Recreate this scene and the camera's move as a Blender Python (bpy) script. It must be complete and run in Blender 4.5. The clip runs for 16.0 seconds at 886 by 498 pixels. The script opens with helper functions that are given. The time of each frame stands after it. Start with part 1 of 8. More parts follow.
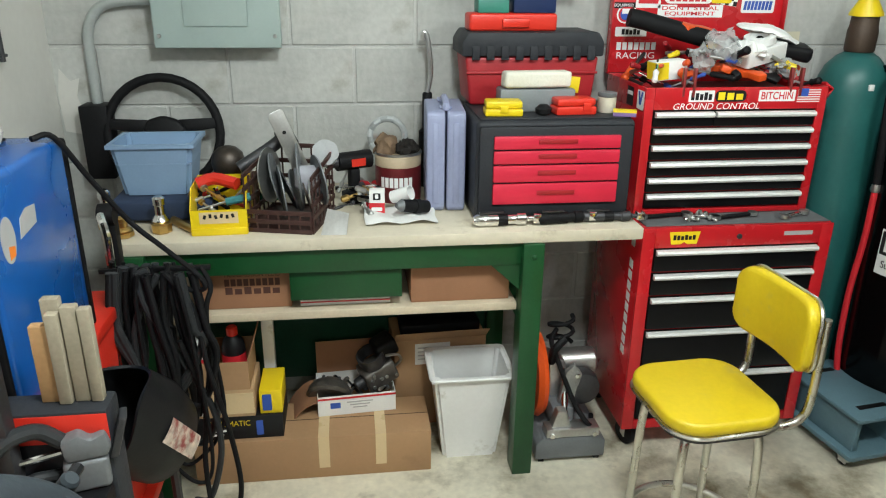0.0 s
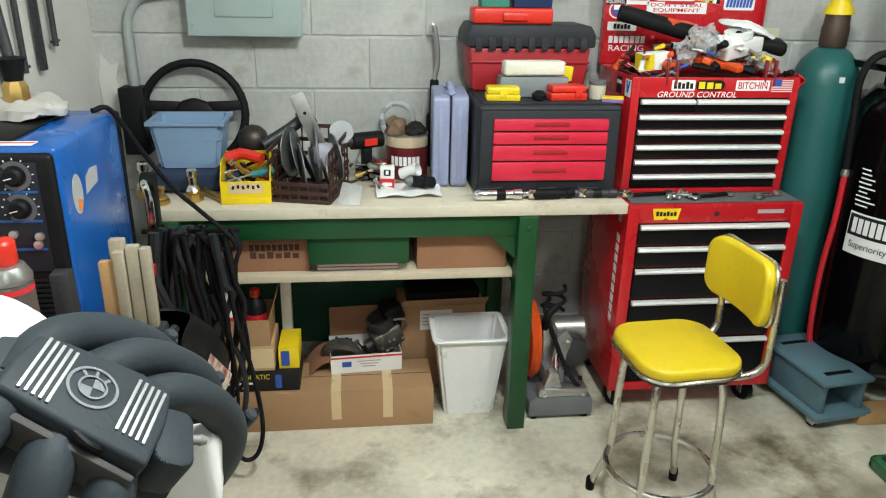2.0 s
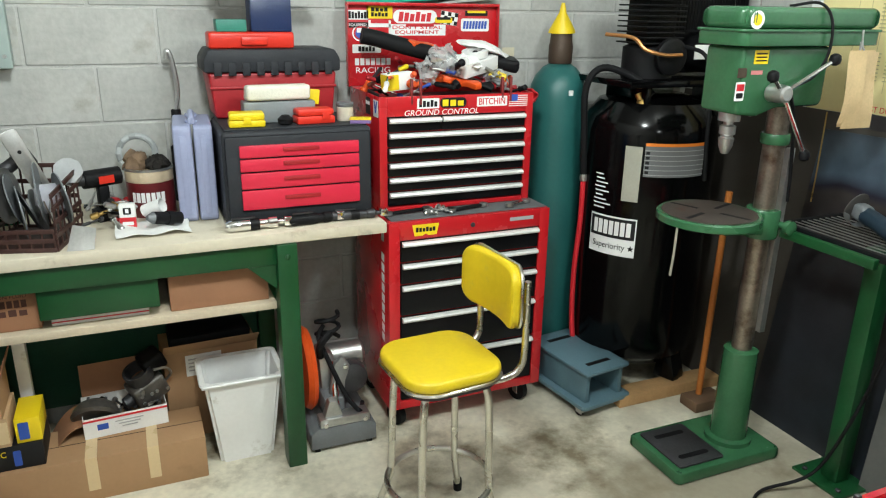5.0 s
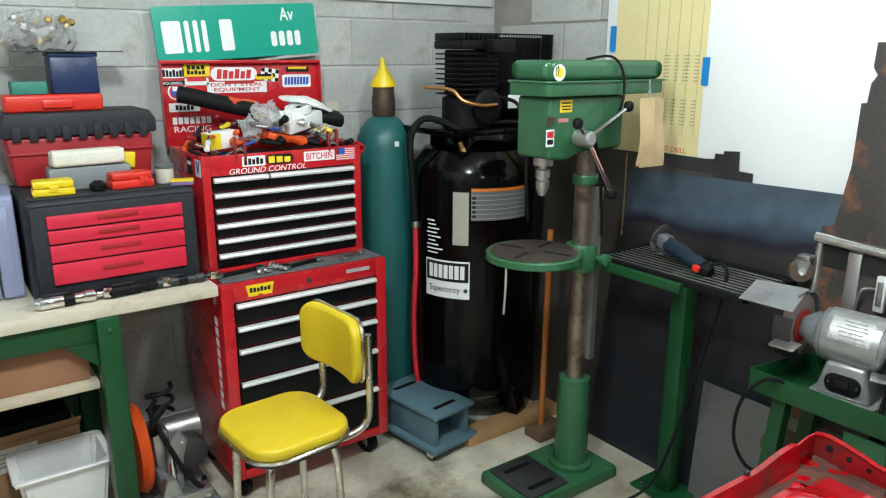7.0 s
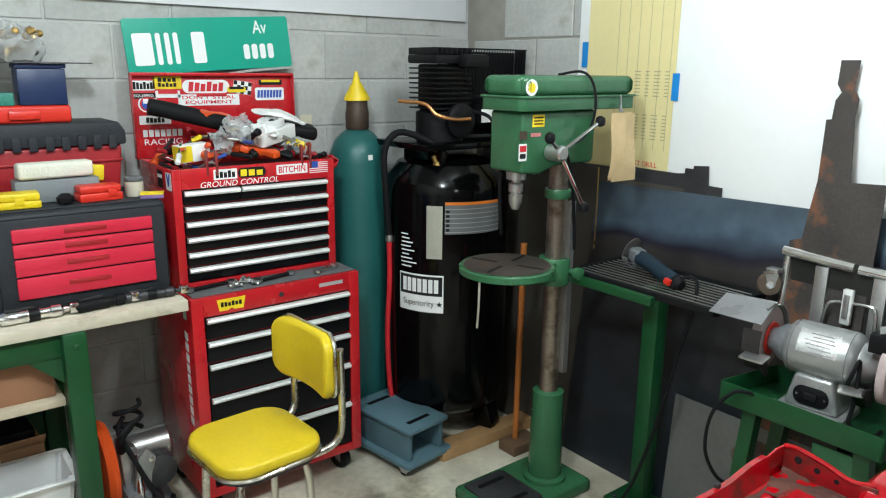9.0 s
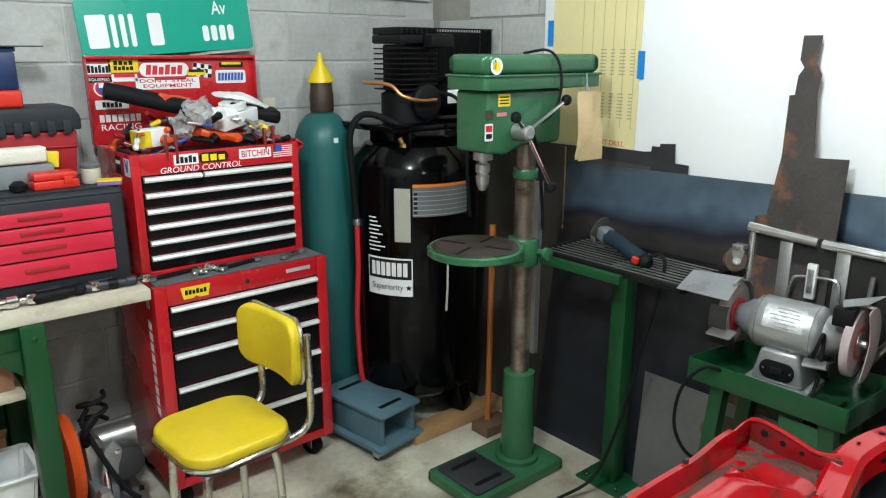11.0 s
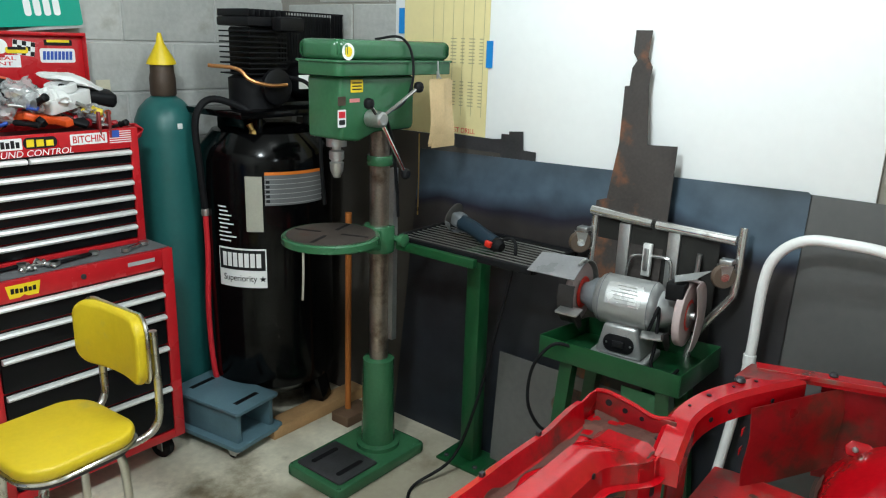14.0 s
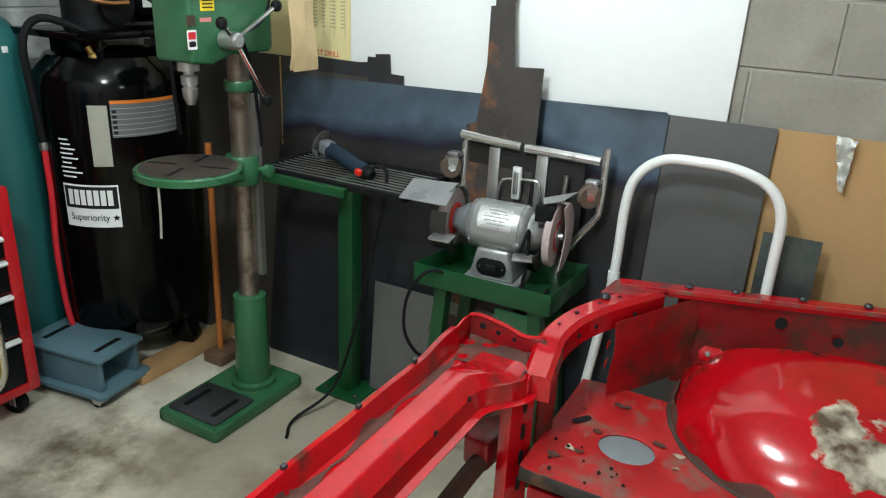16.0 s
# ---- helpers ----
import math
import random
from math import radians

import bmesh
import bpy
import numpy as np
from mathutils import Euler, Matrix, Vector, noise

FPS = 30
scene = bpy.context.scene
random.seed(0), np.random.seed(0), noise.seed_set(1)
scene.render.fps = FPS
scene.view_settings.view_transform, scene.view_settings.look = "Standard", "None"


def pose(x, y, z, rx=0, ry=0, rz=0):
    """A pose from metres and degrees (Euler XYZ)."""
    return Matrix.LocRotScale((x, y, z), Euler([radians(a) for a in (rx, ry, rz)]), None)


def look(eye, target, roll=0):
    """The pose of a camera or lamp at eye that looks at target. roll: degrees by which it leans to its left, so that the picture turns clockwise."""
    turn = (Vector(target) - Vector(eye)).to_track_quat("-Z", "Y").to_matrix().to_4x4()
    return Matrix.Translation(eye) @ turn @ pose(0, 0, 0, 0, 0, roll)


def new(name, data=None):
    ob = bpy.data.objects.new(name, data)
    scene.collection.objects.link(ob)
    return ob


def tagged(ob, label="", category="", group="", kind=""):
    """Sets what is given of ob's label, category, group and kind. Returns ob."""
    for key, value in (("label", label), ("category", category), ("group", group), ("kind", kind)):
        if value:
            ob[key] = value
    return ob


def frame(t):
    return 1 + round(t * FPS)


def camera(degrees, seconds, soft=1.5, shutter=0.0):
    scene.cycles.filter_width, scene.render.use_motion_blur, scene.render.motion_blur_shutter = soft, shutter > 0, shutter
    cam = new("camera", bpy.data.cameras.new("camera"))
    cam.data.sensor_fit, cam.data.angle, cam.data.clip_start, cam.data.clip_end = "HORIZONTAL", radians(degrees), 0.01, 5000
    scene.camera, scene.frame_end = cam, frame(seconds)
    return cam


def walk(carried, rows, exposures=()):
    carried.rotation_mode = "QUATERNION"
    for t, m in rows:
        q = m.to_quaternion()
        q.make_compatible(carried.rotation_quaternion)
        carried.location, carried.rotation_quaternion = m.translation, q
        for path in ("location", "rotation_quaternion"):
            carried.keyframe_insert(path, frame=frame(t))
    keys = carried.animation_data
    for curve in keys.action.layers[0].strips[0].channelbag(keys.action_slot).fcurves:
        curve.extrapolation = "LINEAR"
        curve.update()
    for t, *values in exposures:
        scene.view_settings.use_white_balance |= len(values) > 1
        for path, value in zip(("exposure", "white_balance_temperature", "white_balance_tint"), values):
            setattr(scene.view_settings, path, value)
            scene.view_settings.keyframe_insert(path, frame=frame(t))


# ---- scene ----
cam = camera(62.3, 16.0, soft=1.15)
PATH = [
    (0, (0.057, 0.415, 1.613), (0.302, 2.269, 0.903), 0.7),
    (0.5, (-0.06, 0.303, 1.603), (0.194, 2.178, 0.954), -0.7),
    (1, (-0.088, 0.226, 1.612), (0.309, 2.053, 0.902), 0.6),
    (1.5, (-0.045, 0.196, 1.614), (0.25, 2.044, 0.907), 1.8),
    (2, (0.036, 0.159, 1.619), (0.263, 2.011, 0.9), 1.3),
    (2.5, (0.099, 0.147, 1.612), (0.34, 1.995, 0.886), 0.8),
    (3, (0.146, 0.141, 1.591), (0.504, 1.977, 0.884), 1.2),
    (3.5, (0.149, 0.138, 1.592), (0.552, 1.978, 0.918), 1.0),
    (4, (0.151, 0.141, 1.603), (0.577, 1.981, 0.943), 0.7),
    (4.5, (0.161, 0.169, 1.6), (0.744, 1.969, 0.953), 1.1),
    (5, (0.184, 0.168, 1.594), (0.929, 1.911, 0.957), 1.0),
    (5.2, (0.183, 0.168, 1.585), (1.014, 1.877, 0.963), 1.2),
    (7.3, (0.2, 0.155, 1.62), (1.345, 1.715, 1.115), 0.3),
    (7.5, (0.201, 0.153, 1.62), (1.351, 1.712, 1.12), 0.5),
    (8, (0.198, 0.157, 1.623), (1.37, 1.7, 1.128), 0.3),
    (8.5, (0.2, 0.156, 1.622), (1.385, 1.694, 1.141), 0.5),
    (11, (0.233, 0.162, 1.608), (1.478, 1.638, 1.087), 0.1),
    (11.5, (0.238, 0.161, 1.609), (1.525, 1.593, 1.071), 0.2),
    (12, (0.249, 0.148, 1.605), (1.647, 1.47, 1.058), 1.0),
    (12.5, (0.245, 0.143, 1.607), (1.7, 1.391, 1.035), 1.4),
    (13, (0.24, 0.149, 1.606), (1.714, 1.371, 1.028), 1.6),
    (13.5, (0.23, 0.153, 1.607), (1.714, 1.373, 1.05), 1.4),
    (14, (0.236, 0.161, 1.597), (1.747, 1.354, 1.056), 1.8),
    (14.5, (0.24, 0.173, 1.594), (1.792, 1.288, 1.005), 2.0),
    (15, (0.259, 0.183, 1.582), (1.848, 1.219, 0.949), 1.9),
    (15.5, (0.278, 0.183, 1.575), (1.908, 1.129, 0.905), 1.9),
    (16, (0.283, 0.174, 1.584), (1.933, 1.049, 0.87), 2.8),
]
walk(cam, [(t, look(eye, target, roll)) for t, eye, target, roll in PATH], [(0, 0.22, 6500, 10), (5.2, 0.33, 6500, 10), (7.5, 0.14, 6150, 10), (9.5, 0.14, 6150, 10), (12, 0.09, 6150, 10), (14.3, 0.0, 6150, 10), (16, 0.05, 6200, 10)])

# ---- light ----
world = bpy.data.worlds.new("world")
scene.world = world
world.use_nodes = True
world.node_tree.nodes["Background"].inputs[0].default_value = (0.75, 0.8, 0.85, 1)
world.node_tree.nodes["Background"].inputs[1].default_value = 0.02



def tube_lamp(x, y, z, power):
    li = bpy.data.lights.new("ceiling_lamp", "POINT")
    li.energy, li.color, li.shadow_soft_size = power, (0.91, 1.0, 0.985), 0.12
    ob = new("ceiling_lamp", li)
    ob.location = (x, y, z)


# bare ceiling tubes, above and behind the camera
tube_lamp(0.35, 0.95, 2.45, 88)
tube_lamp(1.5, 1.0, 2.5, 44)
tube_lamp(0.3, -1.9, 2.42, 26)


# ---- materials ----
MATS = {}


def mat(name, col, rough=0.5, metal=0.0, var=0.12, scale=9.0, bump=0.15, dirt=None, dirt_amt=0.0, dirt_scale=4.0, coat=0.0, rand=0.0, dist=0.003):
    """A procedural surface: base colour, broad and fine variation, an optional second colour in worn patches, and fine relief."""
    if name in MATS:
        return MATS[name]
    m = bpy.data.materials.new(name)
    m.use_nodes = True
    nt = m.node_tree
    n, ln = nt.nodes, nt.links
    bs = n["Principled BSDF"]
    tc = n.new("ShaderNodeTexCoord")
    big, fine = n.new("ShaderNodeTexNoise"), n.new("ShaderNodeTexNoise")
    big.inputs["Scale"].default_value, fine.inputs["Scale"].default_value = scale, scale * 14
    big.inputs["Detail"].default_value, fine.inputs["Detail"].default_value = 5, 3
    for t in (big, fine):
        ln.new(tc.outputs["Object"], t.inputs["Vector"])
    add = n.new("ShaderNodeMath")
    add.operation = "MULTIPLY_ADD"
    ln.new(big.outputs["Fac"], add.inputs[0])
    add.inputs[1].default_value = 0.7
    sc = n.new("ShaderNodeMath")
    sc.operation = "MULTIPLY"
    ln.new(fine.outputs["Fac"], sc.inputs[0])
    sc.inputs[1].default_value = 0.3
    ln.new(sc.outputs[0], add.inputs[2])
    ramp = n.new("ShaderNodeMapRange")
    ramp.inputs["From Min"].default_value, ramp.inputs["From Max"].default_value = 0.3, 0.7
    ramp.inputs["To Min"].default_value, ramp.inputs["To Max"].default_value = 1 - var, 1 + var
    ln.new(add.outputs[0], ramp.inputs["Value"])
    mul = n.new("ShaderNodeVectorMath")
    mul.operation = "SCALE"
    mul.inputs[0].default_value = col[:3]
    ln.new(ramp.outputs[0], mul.inputs["Scale"])
    out = mul.outputs[0]
    if rand:
        oi = n.new("ShaderNodeObjectInfo")
        rr = n.new("ShaderNodeMapRange")
        rr.inputs["To Min"].default_value, rr.inputs["To Max"].default_value = 1 - rand, 1 + rand
        ln.new(oi.outputs["Random"], rr.inputs["Value"])
        m2 = n.new("ShaderNodeVectorMath")
        m2.operation = "SCALE"
        ln.new(out, m2.inputs[0])
        ln.new(rr.outputs[0], m2.inputs["Scale"])
        out = m2.outputs[0]
    if dirt:
        dn = n.new("ShaderNodeTexNoise")
        dn.inputs["Scale"].default_value, dn.inputs["Detail"].default_value, dn.inputs["Roughness"].default_value = dirt_scale, 8, 0.65
        ln.new(tc.outputs["Object"], dn.inputs["Vector"])
        dr = n.new("ShaderNodeMapRange")
        edge = 0.72 - 0.35 * dirt_amt
        dr.inputs["From Min"].default_value, dr.inputs["From Max"].default_value = edge, edge + 0.14
        ln.new(dn.outputs["Fac"], dr.inputs["Value"])
        mx = n.new("ShaderNodeMix")
        mx.data_type = "RGBA"
        ln.new(dr.outputs[0], mx.inputs["Factor"])
        ln.new(out, mx.inputs["A"])
        mx.inputs["B"].default_value = (*dirt[:3], 1)
        out = mx.outputs["Result"]
    ln.new(out, bs.inputs["Base Color"])
    rm = n.new("ShaderNodeMapRange")
    rm.inputs["To Min"].default_value, rm.inputs["To Max"].default_value = max(0.03, rough - 0.1), min(1, rough + 0.1)
    ln.new(big.outputs["Fac"], rm.inputs["Value"])
    ln.new(rm.outputs[0], bs.inputs["Roughness"])
    bs.inputs["Metallic"].default_value = metal
    bs.inputs["Specular IOR Level"].default_value = 0.18 if max(col) < 0.05 and rough > 0.25 else 0.5
    bs.inputs["Coat Weight"].default_value = coat
    if bump:
        bp = n.new("ShaderNodeBump")
        bp.inputs["Strength"].default_value, bp.inputs["Distance"].default_value = bump, dist
        ln.new(fine.outputs["Fac"], bp.inputs["Height"])
        ln.new(bp.outputs[0], bs.inputs["Normal"])
    MATS[name] = m
    return m


BLOCK = mat("block", (0.47, 0.475, 0.45), 0.9, var=0.24, scale=3.0, bump=0.6, dirt=(0.3, 0.275, 0.23), dirt_amt=0.52, dirt_scale=2.2, rand=0.07)
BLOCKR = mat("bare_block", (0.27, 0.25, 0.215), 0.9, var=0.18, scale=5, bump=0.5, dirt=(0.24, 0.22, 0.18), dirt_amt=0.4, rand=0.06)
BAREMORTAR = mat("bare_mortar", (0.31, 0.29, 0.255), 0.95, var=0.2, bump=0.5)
MORTAR = mat("mortar", (0.5, 0.5, 0.48), 0.95, var=0.15, bump=0.5)
FLOOR = mat("concrete", (0.69, 0.65, 0.52), 0.48, var=0.3, scale=2.6, bump=0.12, dirt=(0.2, 0.165, 0.1), dirt_amt=0.6, dirt_scale=2.1)


def dirty_shaded_floor():
    """Dirt and painted shade on the concrete in front of the drill press, with a ragged border."""
    n, ln = FLOOR.node_tree.nodes, FLOOR.node_tree.links
    bs = n["Principled BSDF"]
    was = bs.inputs["Base Color"].links[0].from_socket
    tc, no, di, ad, st, mx = n.new("ShaderNodeTexCoord"), n.new("ShaderNodeTexNoise"), n.new("ShaderNodeVectorMath"), n.new("ShaderNodeMath"), n.new("ShaderNodeMapRange"), n.new("ShaderNodeMix")
    no.inputs["Scale"].default_value, no.inputs["Detail"].default_value = 2.6, 8
    di.operation, ad.operation = "DISTANCE", "MULTIPLY_ADD"
    di.inputs[1].default_value = (1.95, 1.5, 0)
    ad.inputs[1].default_value = 0.9
    ln.new(tc.outputs["Object"], no.inputs["Vector"])
    ln.new(tc.outputs["Object"], di.inputs[0])
    ln.new(no.outputs["Fac"], ad.inputs[0])
    ln.new(di.outputs["Value"], ad.inputs[2])
    st.inputs["From Min"].default_value, st.inputs["From Max"].default_value, st.inputs["To Max"].default_value = 1.45, 0.85, 0.75
    ln.new(ad.outputs[0], st.inputs["Value"])
    mx.data_type = "RGBA"
    ln.new(st.outputs[0], mx.inputs["Factor"])
    ln.new(was, mx.inputs["A"])
    mx.inputs["B"].default_value = (0.25, 0.215, 0.15, 1)
    ln.new(mx.outputs["Result"], bs.inputs["Base Color"])


dirty_shaded_floor()
PLASTER = mat("plaster", (0.62, 0.61, 0.57), 0.8, var=0.06, scale=3, bump=0.1)
# unseen ceiling, greyer than white paint so that less light bounces
CEIL = mat("dimmed_ceiling", (0.42, 0.41, 0.39), 0.9, var=0.05)
WHITEBOARD = mat("white_panel", (0.88, 0.89, 0.88), 0.35, var=0.03, scale=2, bump=0.03)
GREEN = mat("green_paint", (0.006, 0.062, 0.018), 0.36, var=0.2, scale=6, bump=0.08, dirt=(0.03, 0.07, 0.035), dirt_amt=0.25)
DKGREEN = mat("dark_green_board", (0.012, 0.075, 0.04), 0.5, var=0.2)
TOPWOOD = mat("bench_top", (0.62, 0.56, 0.44), 0.5, var=0.1, scale=5, dirt=(0.3, 0.24, 0.16), dirt_amt=0.3, dirt_scale=6)
EDGEWOOD = mat("pale_wood", (0.58, 0.49, 0.36), 0.6, var=0.15, scale=7, dirt=(0.3, 0.22, 0.14), dirt_amt=0.2)
PINE = mat("pine", (0.46, 0.27, 0.12), 0.65, var=0.2, scale=6)
CARD = mat("cardboard", (0.4, 0.235, 0.12), 0.8, var=0.08, scale=5, bump=0.1, dirt=(0.3, 0.17, 0.085), dirt_amt=0.2)
CARDL = mat("light_cardboard", (0.5, 0.33, 0.18), 0.8, var=0.08, scale=5, bump=0.1)
CARDR = mat("reddish_cardboard", (0.33, 0.16, 0.085), 0.8, var=0.08, scale=5, bump=0.1)
TAPE = mat("packing_tape", (0.68, 0.52, 0.3), 0.3, var=0.06)
RED = mat("red_enamel", (0.52, 0.012, 0.018), 0.28, var=0.06, scale=4, bump=0.02, coat=0.3)
REDDK = mat("red_plastic_dull", (0.36, 0.012, 0.018), 0.45, var=0.1, bump=0.1)
REDPINK = mat("red_drawer_plastic", (0.62, 0.018, 0.05), 0.4, var=0.05, bump=0.05)
BRIGHTRED = mat("bright_red_plastic", (0.68, 0.03, 0.015), 0.35, var=0.06)
BLACKPL = mat("black_plastic", (0.007, 0.007, 0.008), 0.5, var=0.2, bump=0.2)
CHARCOAL = mat("charcoal_plastic", (0.03, 0.032, 0.037), 0.5, var=0.15, bump=0.25, dirt=(0.1, 0.1, 0.1), dirt_amt=0.1)
DRAWERBLK = mat("black_drawer_enamel", (0.005, 0.005, 0.006), 0.32, var=0.2, scale=5, bump=0.05)
ALU = mat("aluminium", (0.82, 0.82, 0.8), 0.38, 0.35, var=0.08, scale=12, bump=0.04)
STEEL = mat("steel", (0.5, 0.5, 0.49), 0.35, 0.9, var=0.2, scale=9, bump=0.08)
DKSTEEL = mat("dark_steel", (0.07, 0.07, 0.075), 0.5, 0.7, var=0.3, scale=8, bump=0.1)
CHROME = mat("chrome", (0.8, 0.8, 0.79), 0.13, 1.0, var=0.05, bump=0.0)
WORNCHROME = mat("worn_chrome", (0.6, 0.58, 0.53), 0.28, 1.0, var=0.15, scale=14, bump=0.05)
YELLOWV = mat("yellow_vinyl", (0.64, 0.47, 0.012), 0.42, var=0.1, scale=5, bump=0.12, dirt=(0.5, 0.4, 0.1), dirt_amt=0.4, dirt_scale=7)
YELLOWP = mat("yellow_plastic", (0.8, 0.58, 0.008), 0.4, var=0.05)
TEAL = mat("teal_paint", (0.018, 0.115, 0.108), 0.4, var=0.14, scale=4, bump=0.08, dirt=(0.03, 0.09, 0.085), dirt_amt=0.25)
BLACKGL = mat("black_gloss", (0.002, 0.002, 0.0022), 0.14, var=0.2, scale=4, bump=0.01)
BLACKGL.node_tree.nodes["Principled BSDF"].inputs["Specular IOR Level"].default_value = 0.22
CAPBROWN = mat("brown_steel", (0.075, 0.05, 0.035), 0.55, 0.3, var=0.25, scale=14)
MGREEN = mat("machine_green", (0.034, 0.125, 0.055), 0.24, var=0.15, scale=6, bump=0.08, dirt=(0.02, 0.06, 0.03), dirt_amt=0.25)
RUBBER = mat("rubber", (0.007, 0.007, 0.008), 0.65, var=0.15, bump=0.1)
HOSE = mat("cable_rubber", (0.03, 0.032, 0.034), 0.36, var=0.2, bump=0.1)
REDHOSE = mat("red_hose", (0.62, 0.02, 0.03), 0.4, var=0.08)
WELDBLUE = mat("blue_enamel", (0.004, 0.09, 0.36), 0.28, var=0.08, scale=3, bump=0.03, coat=0.3)
BASINBLUE = mat("blue_grey_plastic", (0.21, 0.32, 0.47), 0.5, var=0.06, bump=0.08)
CASEBLUE = mat("lavender_plastic", (0.31, 0.34, 0.5), 0.5, var=0.1, scale=6, bump=0.1, dirt=(0.2, 0.2, 0.28), dirt_amt=0.25)
STEPBLUE = mat("slate_blue_plastic", (0.1, 0.18, 0.22), 0.5, var=0.12, bump=0.12)
PANELGREY = mat("panel_enamel", (0.34, 0.42, 0.4), 0.4, var=0.05, bump=0.04)
WHITEP = mat("white_plastic", (0.82, 0.82, 0.81), 0.45, var=0.06, scale=5, bump=0.06, dirt=(0.42, 0.38, 0.31), dirt_amt=0.35, dirt_scale=7)
PAPER = mat("white_paper", (0.82, 0.82, 0.8), 0.8, var=0.04)
OLDPAPER = mat("old_paper", (0.64, 0.47, 0.25), 0.6, var=0.18, scale=9, dirt=(0.5, 0.33, 0.15), dirt_amt=0.4, dirt_scale=8)
CHARTP = mat("chart_paper", (0.74, 0.64, 0.32), 0.8, var=0.06, scale=3)
MAROON = mat("maroon_plastic", (0.05, 0.02, 0.016), 0.5, var=0.15, bump=0.1)
BRASS = mat("brass", (0.55, 0.36, 0.12), 0.3, 0.9, var=0.15, scale=15)
ORANGE = mat("orange_paint", (0.72, 0.085, 0.012), 0.4, var=0.08)
GREYSTEEL = mat("grey_sheet_steel", (0.095, 0.095, 0.092), 0.5, 0.3, var=0.15, scale=2.5, bump=0.05)
RUST = mat("rusty_steel", (0.05, 0.042, 0.038), 0.65, 0.3, var=0.4, scale=7, bump=0.2, dirt=(0.22, 0.085, 0.035), dirt_amt=0.5, dirt_scale=6)
TUBEWHITE = mat("white_tube_paint", (0.8, 0.8, 0.78), 0.35, var=0.05, dirt=(0.3, 0.28, 0.25), dirt_amt=0.08, dirt_scale=9)
CARRED = mat("car_red", (0.45, 0.002, 0.007), 0.12, var=0.25, scale=5, bump=0.05, dirt=(0.09, 0.022, 0.015), dirt_amt=0.5, dirt_scale=6.5, coat=0.3)
CARRUST = mat("car_bare_metal", (0.42, 0.35, 0.25), 0.5, 0.35, var=0.25, scale=12, bump=0.2)
NAVY = mat("navy_plastic", (0.01, 0.025, 0.09), 0.4, var=0.08)
TEALBOX = mat("teal_box", (0.03, 0.2, 0.15), 0.5, var=0.1)
SIGNGREEN = mat("sign_green", (0.0, 0.34, 0.235), 0.3, var=0.05, scale=4, bump=0.0)
WHITE = mat("white_print", (0.85, 0.85, 0.84), 0.5, var=0.02, bump=0)
BLACK = mat("black_print", (0.015, 0.015, 0.016), 0.5, var=0.05, bump=0)
REDPRINT = mat("red_print", (0.62, 0.02, 0.03), 0.5, var=0.03, bump=0)
BLUEPRINT = mat("blue_print", (0.03, 0.09, 0.42), 0.5, var=0.03, bump=0)
YELLOWPRINT = mat("yellow_print", (0.85, 0.62, 0.01), 0.5, var=0.03, bump=0)
ORANGEP = mat("orange_print", (0.85, 0.22, 0.02), 0.5, var=0.03, bump=0)
GREYPRINT = mat("grey_print", (0.4, 0.4, 0.4), 0.5, var=0.05, bump=0)
MANIFOLD = mat("grey_black_composite", (0.029, 0.036, 0.042), 0.55, var=0.12, scale=10, bump=0.2)
CLOTHW = mat("white_cloth", (0.82, 0.82, 0.8), 0.9, var=0.05, scale=6, bump=0.2)
GREYCAST = mat("grey_cast", (0.16, 0.17, 0.18), 0.5, 0.2, var=0.15, bump=0.15)
SILVERP = mat("silver_grey_paint", (0.36, 0.365, 0.36), 0.32, 0.5, var=0.15, scale=12, bump=0.06, dirt=(0.12, 0.11, 0.1), dirt_amt=0.35, dirt_scale=12)
CARDUST = mat("car_red_dusty", (0.3, 0.006, 0.01), 0.3, var=0.3, scale=4, bump=0.06, dirt=(0.09, 0.03, 0.02), dirt_amt=0.7, dirt_scale=5.5)
SEALER = mat("seam_sealer", (0.05, 0.028, 0.02), 0.7, var=0.3)
CARDECK = mat("car_red_scuffed", (0.4, 0.012, 0.014), 0.35, var=0.25, scale=7, bump=0.06, dirt=(0.2, 0.1, 0.075), dirt_amt=0.62, dirt_scale=9)
CARDIRT = mat("caked_dirt", (0.085, 0.03, 0.02), 0.85, var=0.35, scale=9, bump=0.4)
GLASSY = mat("clear_film", (0.6, 0.62, 0.62), 0.15, var=0.15, scale=20, bump=0.5)
GLASSY.node_tree.nodes["Principled BSDF"].inputs["Alpha"].default_value = 0.4
BLUETAPE = mat("blue_tape", (0.01, 0.22, 0.6), 0.6, var=0.05)



